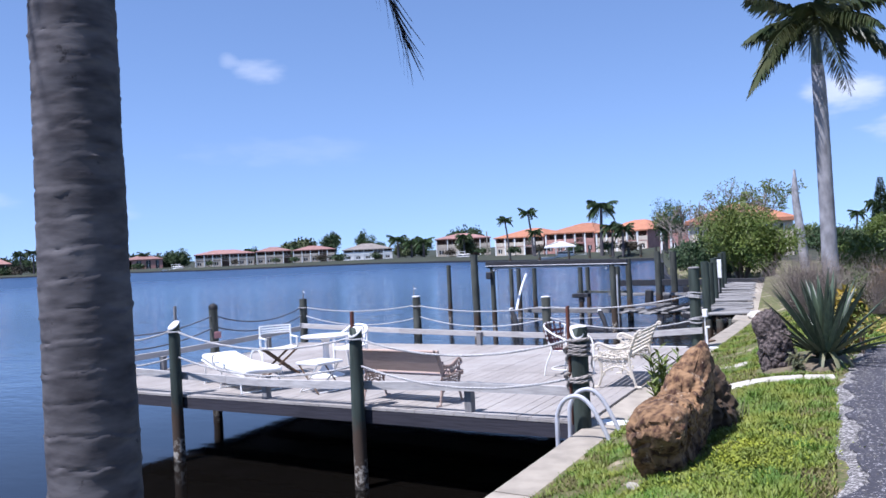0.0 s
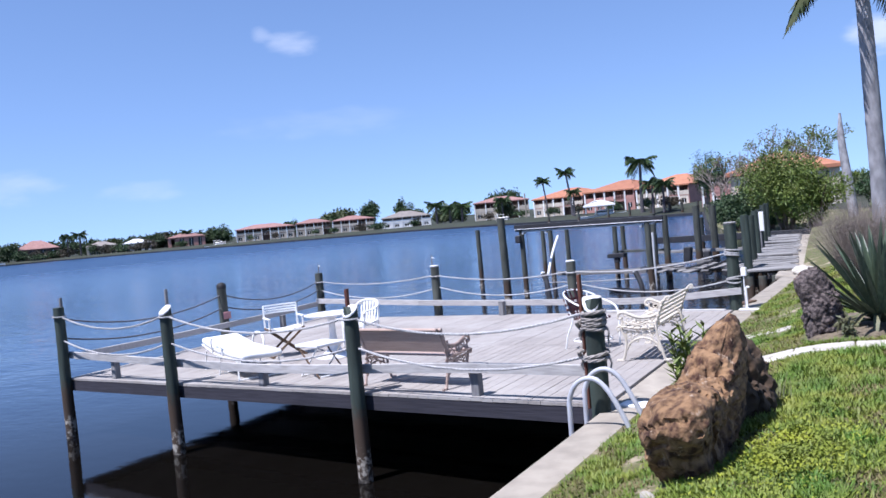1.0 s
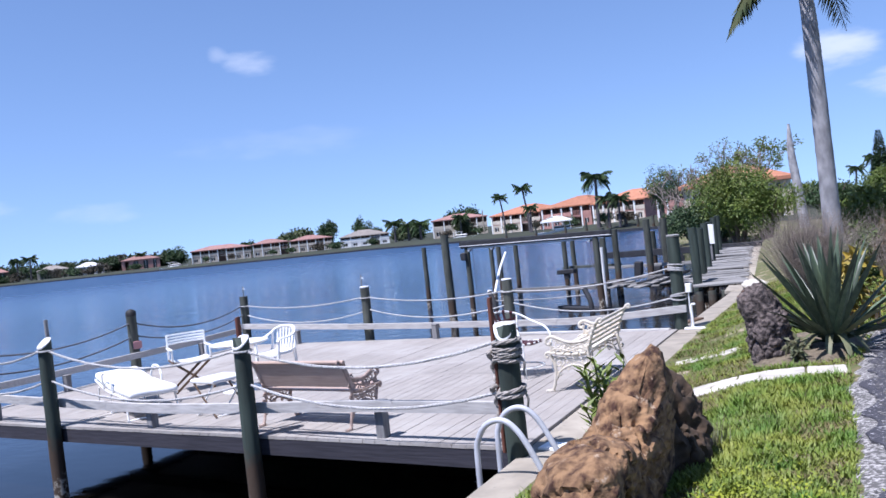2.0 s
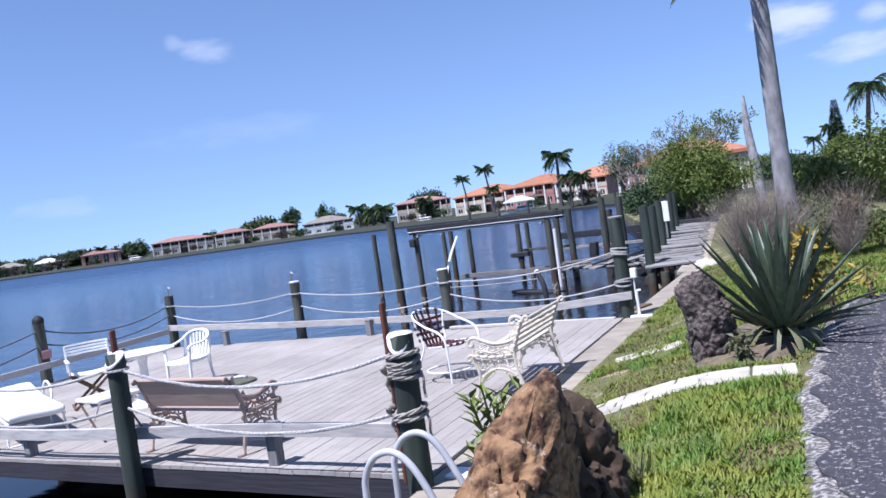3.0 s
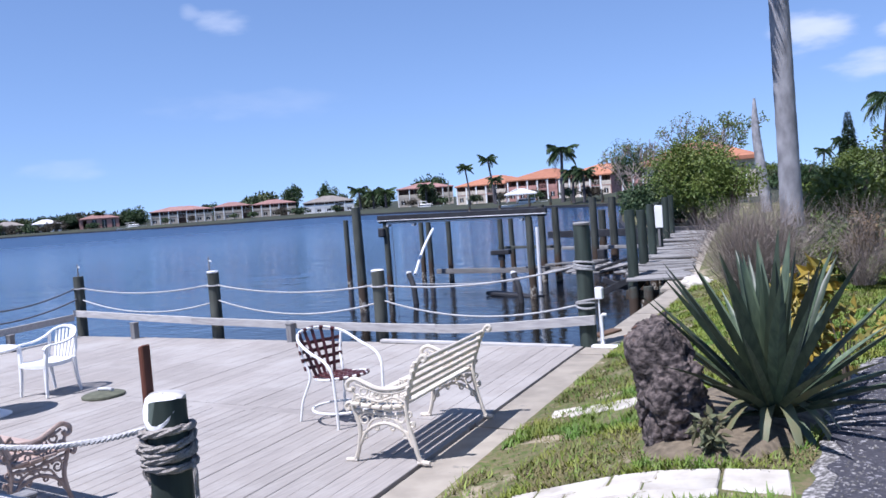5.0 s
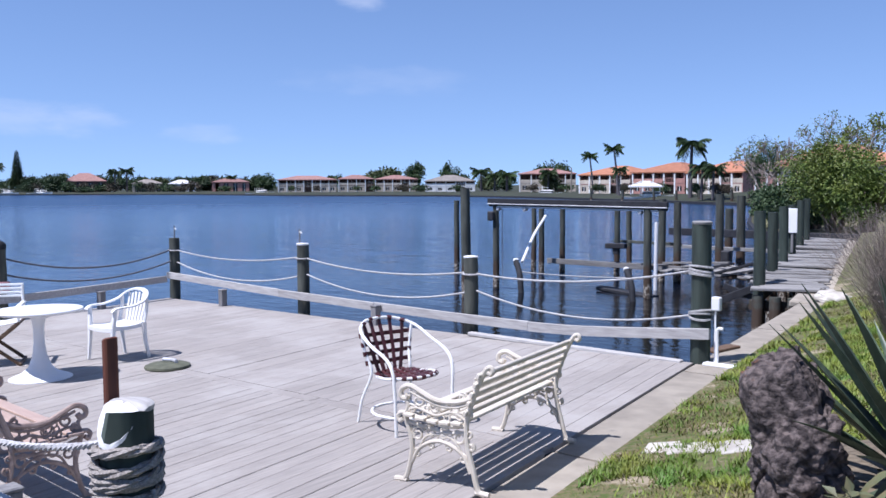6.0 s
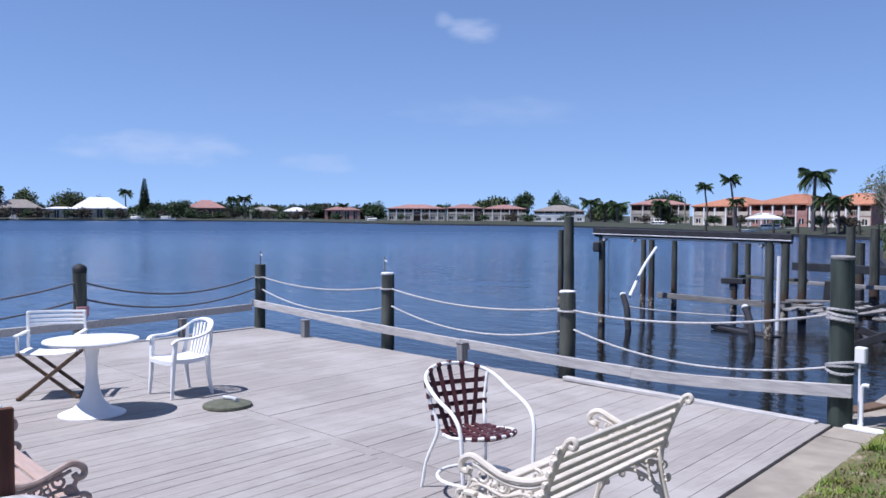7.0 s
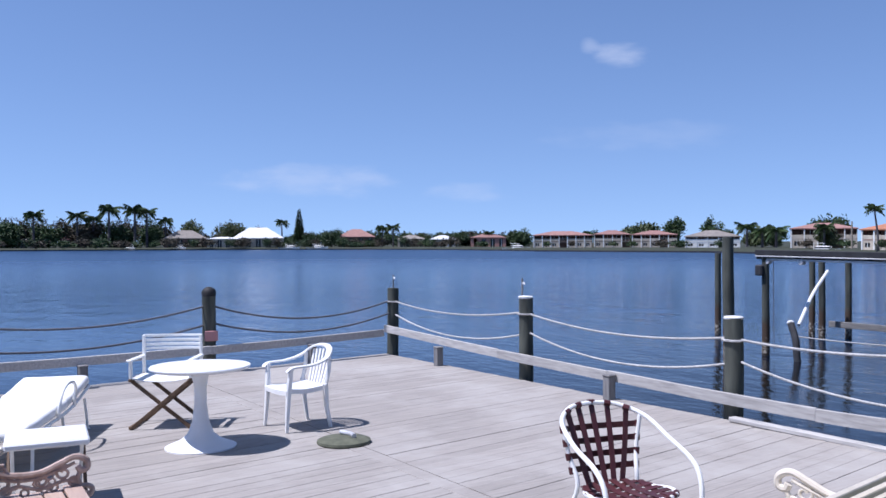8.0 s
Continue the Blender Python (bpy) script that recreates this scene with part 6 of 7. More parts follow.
def royal_palm(x, y, z, top, r, lean, seed, fronds, length, leaflet, label, name="royal_palm", bark=PALEBARK):
    t = thing(name, pose(x, y, z), label, "palm tree", "palm trees")
    h = top - z
    ringed_trunk([(0, 0, -0.2), (lean[0] * 0.3, lean[1] * 0.3, h * 0.35), (lean[0] * 0.6, lean[1] * 0.6, h * 0.7), (lean[0] * 0.9, lean[1] * 0.9, h * 0.83)], [r * 1.25, r * 1.05, r, r * 0.92, r * 0.82], 0.3, r * 0.02, bark, t)
    bm = bmesh.new()
    tube(bm, bend([(lean[0] * 0.9, lean[1] * 0.9, h * 0.825), (lean[0] * 0.95, lean[1] * 0.95, h * 0.93), (lean[0], lean[1], h)], 4), [r * 0.84, r * 0.8, r * 0.75, r * 0.7, r * 0.66, r * 0.6, r * 0.52, r * 0.4, r * 0.3], 14)
    part("crownshaft", bm, SHAFT, t)
    rnd = random.Random(seed)
    V, F = [], []
    for k in range(fronds):
        a = k * 2.39996 + seed
        f = k / fronds
        frond(V, F, (lean[0], lean[1], h - 0.05), (math.cos(a), math.sin(a)), length * (0.7 - 1.15 * f), length * rnd.uniform(0.85, 1.1), leaflet, 34, rnd, 0.42 + 0.45 * f, fat=1.3)
    shell("crown", V, F, FROND, t)
    return t


royal_palm(-1.04, 19.0, 0.4, 6.75, 0.153, (-0.12, 0.1), 3, 17, 1.95, 0.55, "tall royal palm with a pale smooth trunk")

# ---- old boat lift beyond the deck ----
OLD = "weathered old mooring pile standing in the water"
for x, y, top, r in ((-12.7, 22.88, 1.76, 0.125), (-17.06, 27.8, 1.33, 0.09), (-13.2, 24.83, 1.3, 0.088), (-9.03, 25.68, 1.25, 0.105), (-15.13, 29.5, 1.15, 0.085), (-14.49, 29.0, 1.12, 0.09), (-14.27, 29.9, 1.15, 0.09),
                     (-12.08, 29.6, 1.05, 0.09), (-12.31, 30.8, 1.05, 0.09), (-10.38, 29.2, 1.4, 0.11), (-10.03, 29.5, 1.3, 0.11), (-9.88, 32.2, 1.5, 0.13), (-11.69, 37.4, 0.9, 0.15), (-9.66, 33.4, 1.45, 0.14)):
    post(x, y, top, r, "plain", OLD, "mooring_pile", -2.6, (random.Random(int(x * 10)).uniform(-0.012, 0.012), 0), OLDPILE, "mooring piles")


def beam(name, a, b, w, h, material, label, category="beam", group="dock beams"):
    a, b = Vector(a), Vector(b)
    d = b - a
    bm = bmesh.new()
    box(bm, (0, 0, 0), (d.length, w, h), bevel=min(w, h) * 0.12)
    ob = part(name, bm, material)
    ob.matrix_world = Matrix.Translation((a + b) / 2) @ d.to_track_quat("X", "Z").to_matrix().to_4x4()
    return tagged(ob, label, category, group)


lift = thing("boat_lift", pose(0, 0, 0), "dark boat-lift beam with a white track on old piles", "boat lift")
a, b = Vector((-13.41, 24.78, 1.38)), Vector((-8.54, 25.78, 1.3))
d = b - a
for nm, dz, w, h, mt in (("top_beam", 0.02, 0.2, 0.13, DARKBEAM), ("flange", -0.065, 0.24, 0.03, ALU), ("lower_track", -0.14, 0.1, 0.05, ALU), ("web", -0.09, 0.05, 0.1, DARKBEAM)):
    bm = bmesh.new()
    box(bm, (0, 0, 0), (d.length - (0.5 if dz < -0.1 else 0), w, h), bevel=0.006)
    ob = part(nm, bm, mt, lift)
    ob.matrix_basis = Matrix.Translation((a + b) / 2 + Vector((0, 0, dz))) @ d.to_track_quat("X", "Z").to_matrix().to_4x4()
for f in (0.06, 0.22, 0.86):
    bm = bmesh.new()
    lathe(bm, [(0.05, -0.07), (0.06, -0.05), (0.03, 0), (0.06, 0.05), (0.05, 0.07)], 12)
    ob = part("pulley", bm, ALU, lift)
    ob.matrix_basis = Matrix.Translation(a.lerp(b, f) + Vector((0, 0, -0.19))) @ pose(0, 0, 0, 90)
bm = bmesh.new()
box(bm, (-13.28, 24.72, 0.98), (0.2, 0.16, 0.26), bevel=0.03)
part("motor", bm, DARKBEAM, lift, "small dark winch motor")
for x, y in ((-13.01, 24.86), (-9.2, 25.64)):
    bm = bmesh.new()
    tube(bm, [(x, y, 1.2), (x + 0.02, y, -0.95)], 0.008, 6)
    part("cable", bm, DARKROPE, lift)
beam("cross_timber", (-14.63, 29.55, -0.66), (-9.64, 29.0, -0.62), 0.07, 0.17, DOCKWOOD, "bleached timber fixed low between old piles")
beam("cross_timber", (-12.42, 30.0, 0.05), (-9.93, 29.6, 0.05), 0.07, 0.09, OLDPILE, "dark timber between old piles")
beam("cross_timber", (-13.8, 36.8, 0.02), (-6.43, 35.4, 0.05), 0.12, 0.28, DARKBEAM, "long dark timber across the old slip")
beam("cross_timber", (-12.66, 33.6, -0.3), (-6.28, 32.4, -0.26), 0.1, 0.12, DOCKWOOD, "grey timber across the old slip")
beam("cross_timber", (-9.31, 30.6, -0.58), (-6.36, 27.6, -0.55), 0.14, 0.16, DOCKWOOD, "bleached leaning timber of a broken dock")
rnd = random.Random(31)
for k in range(13):
    x = -10.6 + 0.42 * k
    y = 29.4 - 0.18 * k + rnd.uniform(-0.15, 0.15)
    bm = bmesh.new()
    box(bm, (0, 0, 0), (rnd.uniform(0.18, 0.3), rnd.uniform(1.2, 1.9), 0.05), bevel=0.006)
    ob = part("broken_plank", bm, DOCKWOOD)
    ob.matrix_world = pose(x, y, -0.56 + rnd.uniform(-0.05, 0.05), rnd.uniform(-5, 5), rnd.uniform(-6, 6), rnd.uniform(-25, 25))
    tagged(ob, "bleached broken plank of the old slip", "plank", "broken planks")
# joist under the broken planks
beam("cross_timber", (-10.63, 29.5, -0.65), (-5.17, 27.0, -0.65), 0.12, 0.12, OLDPILE, "dark timber under the broken planks")

for a, b, w, h, label in (((-7.95, 27.5, -0.5), (-6.75, 27.2, -0.14), 0.24, 0.06, "dark rotten plank sticking up from the broken slip"),
                          ((-8.9, 28.4, -0.55), (-7.8, 28.1, -0.3), 0.2, 0.06, "dark rotten plank sticking up from the broken slip"),
                          ((-5.25, 20.95, -0.36), (-4.4, 21.15, 0.02), 0.05, 0.13, "dark leaning brace at the old walkway's end"),
                          ((-5.1, 21.0, -0.04), (-4.45, 21.2, -0.3), 0.05, 0.11, "dark leaning brace at the old walkway's end"),
                          ((-12.2, 29.15, -0.05), (-11.5, 29.1, -0.03), 0.2, 0.16, "black iron bracket on an old pile"),
                          ((-11.85, 29.15, -0.3), (-11.85, 29.15, 0.0), 0.16, 0.2, "black iron bracket on an old pile"),
                          ((-9.25, 29.4, -0.45), (-9.2, 29.4, 0.12), 0.26, 0.26, "black stub of a broken pile"),
                          ((-8.75, 30.0, -0.95), (-8.75, 30.0, -0.1), 0.24, 0.24, "black stub of a broken pile"),
                          ((-10.3, 29.2, -0.48), (-8.2, 28.9, -0.35), 0.18, 0.05, "bleached plank fallen across the old slip")):
    beam("old_timber", a, b, w, h, DOCKWOOD if "bleached" in label else DARKBEAM, label, "timber", "broken timbers")

# guide pipes and leaning stumps
for pts, lab, r in (([(-9.62, 27.3, -1.6), (-9.6, 27.3, 0.8)], "white plastic guide pipe standing in the water", 0.055),
                 ([(-12.26, 24.75, -0.25), (-12.74, 26.0, 0.4), (-13.27, 27.4, 0.9)], "white plastic guide pipe leaning from a stump", 0.04)):
    bm = bmesh.new()
    tube(bm, bend(pts, 4), r, 10)
    tagged(part("guide_pipe", bm, PLASTIC), lab, "pipe", "guide pipes")
for x, y, z in ((-12.43, 24.7, -0.22), (-9.26, 25.0, -0.3)):
    t = thing("leaning_stump", pose(x, y, z), "black leaning stump with a white cap in the water", "stump", "leaning stumps")
    bm = bmesh.new()
    tube(bm, bend([(0.42, -0.2, -1.6), (0.27, -0.15, -0.75), (0.2, -0.1, -0.36), (0, 0, 0)], 4), 0.08, 10)
    part("stump_shaft", bm, DARKBEAM, t)
    bm = bmesh.new()
    lathe(bm, [(0.08, -0.01), (0.07, 0.05), (0.03, 0.07)], 10)
    part("cap", bm, CAP, t, "white cap")
bm = bmesh.new()
box(bm, (-9.89, 26.2, -1.04), (1.9, 0.35, 0.1), pose(0, 0, 0, 0, 3, -12), 0.02)
tagged(part("floating_timber", bm, DARKBEAM), "dark waterlogged timber at the water's surface", "timber")
rope((-12.31, 24.65, -0.5), (-9.21, 25.0, -0.5), 0.04, 0.016, ROPE, "pale rope between two leaning stumps")

# ---- old walkway along the seawall ----
def walk_x(y):
    return wall_out(y) - 0.06


walkway = thing("old_walkway", pose(0, 0, 0), "bleached uneven plank walkway along the seawall", "walkway", kind="structure")
for off in (-0.15, 0.68):
    bm = bmesh.new()
    slab(bm, ((walk_x(20.5) - off - 0.1, 20.5), (walk_x(20.5) - off, 20.5), (walk_x(36) - off, 36), (walk_x(36) - off - 0.1, 36)), -0.2, -0.035)
    part("bearer", bm, OLDPILE, walkway)
for y in (20.6, 24.0, 28.0, 32.0):
    bm = bmesh.new()
    box(bm, (walk_x(y) - 0.3, y, -0.29), (1.25, 0.14, 0.18), bevel=0.01)
    part("cross_bearer", bm, OLDPILE, walkway)
rnd = random.Random(17)
planks = []
for k in range(3):
    bm = bmesh.new()
    box(bm, (0, 0, 0), (1.1 + 0.08 * k, 0.19, 0.045), bevel=0.006)
    me = bpy.data.meshes.new("plank")
    bm.to_mesh(me)
    bm.free()
    me.materials.append(DOCKWOOD)
    planks.append(me)
for k in range(76):
    y = 20.5 + 0.205 * k
    if k in (19, 20, 34, 47, 48):
        continue
    ob = new("plank", planks[k % 3])
    ob.parent = walkway
    ob.matrix_basis = pose(walk_x(y) - 0.3 - 0.02 * (y - 20.5) + rnd.uniform(-0.12, 0.08), y, -0.012 + rnd.uniform(0, 0.06), rnd.uniform(-5, 5), rnd.uniform(-2, 2), 14 + rnd.uniform(-5, 5))
for k, y in enumerate((21.05, 23.4, 25.9, 28.3, 31.4, 34.0)):
    post(walk_x(y) - 0.83 - 0.025 * (y - 21), y, (1.34, 1.25, 1.3, 1.28, 1.35, 1.35)[k], 0.105, "plain", "green treated pile along the old walkway", "dock_pile", -2.4, (rnd.uniform(-0.01, 0.01), 0), PILING, "walkway piles")
for k in range(4):
    post(walk_x(20.4) + 0.14 - 0.3 * k, 20.4, -0.1, 0.1, "plain", "dark short pile under the old walkway", "dock_pile", -2.4, (0, 0), OLDPILE, "walkway piles")
sign = thing("notice_board", pose(walk_x(28.3) - 0.98, 28.16, 0.07), "small blank white notice board on a pile", "sign")
bm = bmesh.new()
box(bm, (0.02, -0.02, 0.82), (0.26, 0.03, 0.62), bevel=0.006)
part("board", bm, WHITE, sign)
bm = bmesh.new()
box(bm, (0.02, 0.01, 0.55), (0.06, 0.04, 1.1), bevel=0.006)
part("batten", bm, STUBWOOD, sign)
# rough bank below the walkway's end
bm = bmesh.new()
box(bm, (-2.95, 19.7, -0.05), (0.9, 1.0, 0.12), pose(0, 0, 0, 0, 4, 12), 0.03)
tagged(part("broken_slab", bm, CONCRETE), "broken pale concrete slab by the old walkway", "slab")
bm = bmesh.new()
box(bm, (-2.55, 14.8, 0.005), (0.5, 0.16, 0.03), pose(0, 0, 0, 0, 0, 80), 0.006)
tagged(part("loose_board", bm, CHAIRWOOD), "short brown board lying on the seawall", "board")

# ---- the far shore and what stands behind the garden ----
def at(az, dist):
    """A place at that azimuth, left of +y, and distance from the garden."""
    az -= 0.35
    return 0.5 - dist * math.sin(radians(az)), 6.6 + dist * math.cos(radians(az))


def high(el, dist):
    return 1.75 + dist * math.tan(radians(el))


def hip_roof(bm, x0, x1, y0, y1, z0, z1, over, ridge=0.5):
    x0, x1, y0, y1 = x0 - over, x1 + over, y0 - over, y1 + over
    inset = min((y1 - y0) / 2, (x1 - x0) * 0.4) * ridge * 2
    c = (y0 + y1) / 2
    lo = [bm.verts.new(v) for v in ((x0, y0, z0 - 0.25), (x1, y0, z0 - 0.25), (x1, y1, z0 - 0.25), (x0, y1, z0 - 0.25))]
    ea = [bm.verts.new(v) for v in ((x0, y0, z0), (x1, y0, z0), (x1, y1, z0), (x0, y1, z0))]
    r0, r1 = bm.verts.new((x0 + inset, c, z1)), bm.verts.new((x1 - inset, c, z1))
    bm.faces.new(lo[::-1])
    for k in range(4):
        bm.faces.new((lo[k], lo[(k + 1) % 4], ea[(k + 1) % 4], ea[k]))
    bm.faces.new((ea[0], ea[1], r1, r0))
    bm.faces.new((ea[1], ea[2], r1))
    bm.faces.new((ea[2], ea[3], r0, r1))
    bm.faces.new((ea[3], ea[0], r0))


def house(name, az0, az1, dist, eave, ridge, wall, roof, label, storeys=1, bays=4, depth=10, balcony=False, base=-0.1, seed=1, lower=None, dist1=None):
    """A house that faces the water, between two azimuths; eave and ridge are heights above sea."""
    ax, ay = at(az0, dist)
    bx, by = at(az1, dist1 or dist)
    length = math.hypot(bx - ax, by - ay)
    t = thing(name, Matrix.Translation((ax, ay, 0)) @ pose(0, 0, 0, 0, 0, math.degrees(math.atan2(by - ay, bx - ax))), label, "house", "houses across the water")
    rnd = random.Random(seed)
    hgt = (eave - base) / storeys
    bay = length / bays
    # side and rear walls, and a front wall in strips round the openings
    for nm, c, s in (("side_wall", (0.1, depth / 2, (base + eave) / 2), (0.2, depth, eave - base)), ("side_wall", (length - 0.1, depth / 2, (base + eave) / 2), (0.2, depth, eave - base)), ("rear_wall", (length / 2, depth - 0.1, (base + eave) / 2), (length - 0.4, 0.2, eave - base))):
        bm = bmesh.new()
        box(bm, c, s)
        part(nm, bm, wall, t, smooth=0)
    bm = bmesh.new()
    hip_roof(bm, 0, length, 0, depth, eave, ridge, 0.3)
    part("roof", bm, roof, t, smooth=0)
    for f in range(storeys):
        z0 = base + hgt * f
        setback = 1.6 if balcony and f == storeys - 1 else 0.0
        bm = bmesh.new()
        box(bm, (length / 2, setback + 0.1, z0 + hgt * 0.93), (length - 0.4, 0.2, hgt * 0.14))
        if balcony and f == 0:
            # white blocks of rooms between dark brown panels, the painted shade of open stairways
            for k in range(bays):
                x = (k + 0.5) * bay
                a, b = max(0.2, k * bay), min(length - 0.2, (k + 1) * bay)
                hole = bmesh.new()
                if k % 4 == 3:
                    box(hole, ((a + b) / 2, 1.0, z0 + hgt * 0.43), (b - a, 0.06, hgt * 0.86))
                    part("stairway", hole, BROWN_WALL_AND_SHADE, t, smooth=0)
                    continue
                w = bay * 0.42
                for c, s in ((((a + x - w / 2) / 2, z0 + hgt * 0.43), (x - w / 2 - a, hgt * 0.86)), (((b + x + w / 2) / 2, z0 + hgt * 0.43), (b - x - w / 2, hgt * 0.86)),
                             ((x, z0 + hgt * 0.13), (w, hgt * 0.26)), ((x, z0 + hgt * 0.78), (w, hgt * 0.16))):
                    box(bm, (c[0], 0.1, c[1]), (s[0], 0.2, s[1]))
                box(hole, (x, 0.14, z0 + hgt * 0.48), (w, 0.06, hgt * 0.44))
                pane = part("window", hole, DARKGLASS, t, smooth=0)
                bar = bmesh.new()
                box(bar, (x, 0.08, z0 + hgt * 0.48), (0.1, 0.05, hgt * 0.44))
                part("window_frame", bar, WHITE, pane, smooth=0)
            part("front_wall", bm, lower or wall, t, smooth=0)
            continue
        if not balcony or f < storeys - 1:
            for k in range(bays + 1):
                w = bay * (0.5 if 0 < k < bays else 0.3)
                box(bm, (min(max(k * bay, 0.2 + w / 2), length - 0.2 - w / 2), setback + 0.1, z0 + hgt * 0.43), (w, 0.2, hgt * 0.86))
        else:
            for k in range(bays + 1):
                w = bay * (0.55 if k % 3 == 0 else 0.25)
                box(bm, (min(max(k * bay, 0.2 + w / 2), length - 0.2 - w / 2), setback + 0.1, z0 + hgt * 0.43), (w, 0.2, hgt * 0.86))
        # set-back storey and its openings go dark brown: recess shade put into the colour
        part("front_wall", bm, BROWN_WALL_AND_SHADE if setback else wall, t, smooth=0)
        for k in range(bays):
            x = (k + 0.5) * bay
            if rnd.random() < 0.12 and f == 0:
                continue
            win = bmesh.new()
            box(win, (x, setback + 0.16, z0 + hgt * 0.44), (bay * 0.7, 0.06, hgt * 0.84))
            wo = part("window", win, DARKGLASS if not (balcony and f == storeys - 1) else BROWN_WALL_AND_SHADE, t, smooth=0)
            fr = bmesh.new()
            for dx in (0,):
                box(fr, (x, setback + 0.09, z0 + hgt * 0.44), (0.1, 0.05, hgt * 0.84))
            part("window_frame", fr, WHITE, wo, smooth=0)
        if balcony and f == storeys - 1:
            bm = bmesh.new()
            box(bm, (length / 2, 0.8, z0 - 0.02), (length - 0.4, 1.7, 0.2))
            part("balcony_floor", bm, wall, t, smooth=0)
            for k in range(bays):
                bm = bmesh.new()
                x = (k + 0.5) * bay
                if k % 4 == 3:
                    box(bm, (x, 0.0, z0 + 0.95), (bay - 0.1, 0.06, 0.09))
                    for q in range(7):
                        box(bm, (x - bay / 2 + bay * (q + 0.5) / 7, 0.0, z0 + 0.5), (0.07, 0.05, 0.85))
                else:
                    box(bm, (x, 0.0, z0 + 0.42), (bay, 0.12, 0.84), bevel=0.02)
                part("balcony_railing", bm, lower or wall, t, smooth=0)
                bm = bmesh.new()
                box(bm, (k * bay + 0.2, -0.02, (base + eave) / 2), (0.28, 0.28, eave - base - 0.1))
                part("balcony_post", bm, WHITE, t, smooth=0)
    return t


def far_palm(az, dist, top_el, size, seed, label="distant palm with a ragged dark crown", lean=0.0, fronds=16, droop=1.0, base=-0.1):
    x, y = at(az, dist)
    top = high(top_el, dist)
    t = thing("palm", pose(x, y, base), label, "palm tree", "palms across the water")
    rnd = random.Random(seed)
    h = top - base - size * 0.3
    bm = bmesh.new()
    tube(bm, bend([(0, 0, -0.3), (lean * 0.2, 0, h * 0.4), (lean, 0, h)], 4), [size * 0.085 * (1.25 - 0.5 * k / 8) for k in range(9)], 8)
    part("trunk", bm, BARK, t)
    V, F = [], []
    for k in range(fronds):
        a = k * 2.4 + seed
        f = k / fronds
        frond(V, F, (lean, 0, h), (math.cos(a), math.sin(a)), size * (0.75 - 1.0 * f), size * rnd.uniform(0.85, 1.15), size * 0.36, 11, rnd, droop * (0.6 + 0.5 * f), fat=1.9 if dist > 100 else 1.2)
    shell("crown", V, F, DARKLEAF, t)


def far_tree(az, dist, top_el, width, seed, material=None, label="distant leafy tree behind the houses", base=-0.1, low=0.0, count=620, name="tree", depth=None):
    x, y = at(az, dist)
    top = high(top_el, dist)
    h = top - base
    t = thing(name, pose(x, y, base), label, "tree", "trees across the water")
    rnd = random.Random(seed)
    bm = bmesh.new()
    tube(bm, bend([(0, 0, -0.3), (rnd.uniform(-0.2, 0.2), 0, h * 0.3), (rnd.uniform(-0.4, 0.4), 0, h * 0.7)], 3), [h * 0.035 * (1.3 - 0.13 * k) for k in range(7)], 7)
    for q in range(4):
        a = q * 1.7 + seed
        tube(bm, bend([(0, 0, h * 0.3), (math.cos(a) * width * 0.2, math.sin(a) * width * 0.2, h * 0.52), (math.cos(a) * width * 0.36, math.sin(a) * width * 0.36, h * 0.72)], 3), [h * 0.018 * (1.2 - 0.14 * k) for k in range(7)], 6)
    part("trunk", bm, TWIG, t)
    V, F = [], []
    zc = h * (0.5 + low / 2)
    crown(V, F, rnd, (0, 0, zc), (width / 2, (depth or width) / 2, h - zc), int(count * (9 if dist < 100 else 4)), width * 0.045 if dist < 100 else max(0.2, width * 0.095), 34)
    shell("crown", V, F, material or DARKLEAF, t)


def conifer(az, dist, top_el, width, seed, base=0.3):
    x, y = at(az, dist)
    h = high(top_el, dist) - base
    t = thing("conifer", pose(x, y, base), "tall narrow dark conifer behind the houses", "tree", "trees across the water")
    rnd = random.Random(seed)
    bm = bmesh.new()
    tube(bm, [(0, 0, -0.3), (0, 0, h * 0.5), (0, 0, h)], [h * 0.02, h * 0.014, h * 0.002], 7)
    part("trunk", bm, TWIG, t)
    V, F = [], []
    for k in range(44):
        f = k / 44
        z = h * (0.12 + 0.87 * f)
        r = width / 2 * (1 - f) ** 0.8 * rnd.uniform(0.75, 1.15) + 0.1
        for q in range(13):
            a = q * 0.5 + k * 1.3 + rnd.uniform(-0.2, 0.2)
            for j in range(4):
                rr = r * (0.25 + 0.25 * j)
                leaf(V, F, (math.cos(a) * rr, math.sin(a) * rr, z - 0.12 * rr), (math.cos(a), math.sin(a), -0.25 + rnd.uniform(-0.3, 0.3)), (0, 0, 1), h * 0.1 * (1.1 - 0.8 * f), h * 0.045 * (1.1 - 0.7 * f))
    shell("needles", V, F, DARKLEAF, t)


# long two-storey block with a reddish roof, and its neighbours
for k, (a0, a1, up) in enumerate(((51.5, 47.7, 0.0), (47.6, 45.3, 0.2), (45.2, 42.4, 0.05))):
    house("apartment_block", a0, a1, 278, 3.9 + up, 5.2 + up, BROWN_WALL_AND_SHADE, REDTILE, "long two-storey apartment block with a reddish roof and pale ground floor", 2, (7, 4, 5)[k], 12, True, -0.1, 2 + k, STUCCO)
house("apartment_block", 41.9, 38.6, 262, 3.2, 5.0, WHITE, GREYROOF, "two-storey white apartment block with a brown roof", 2, 5, 12, True, -0.1, 3)
house("apartment_block", 35.7, 32.0, 235, 4.9, 6.3, STUCCO, REDTILE, "two-storey cream block with a red-brown roof", 2, 5, 12, True, -0.1, 4)
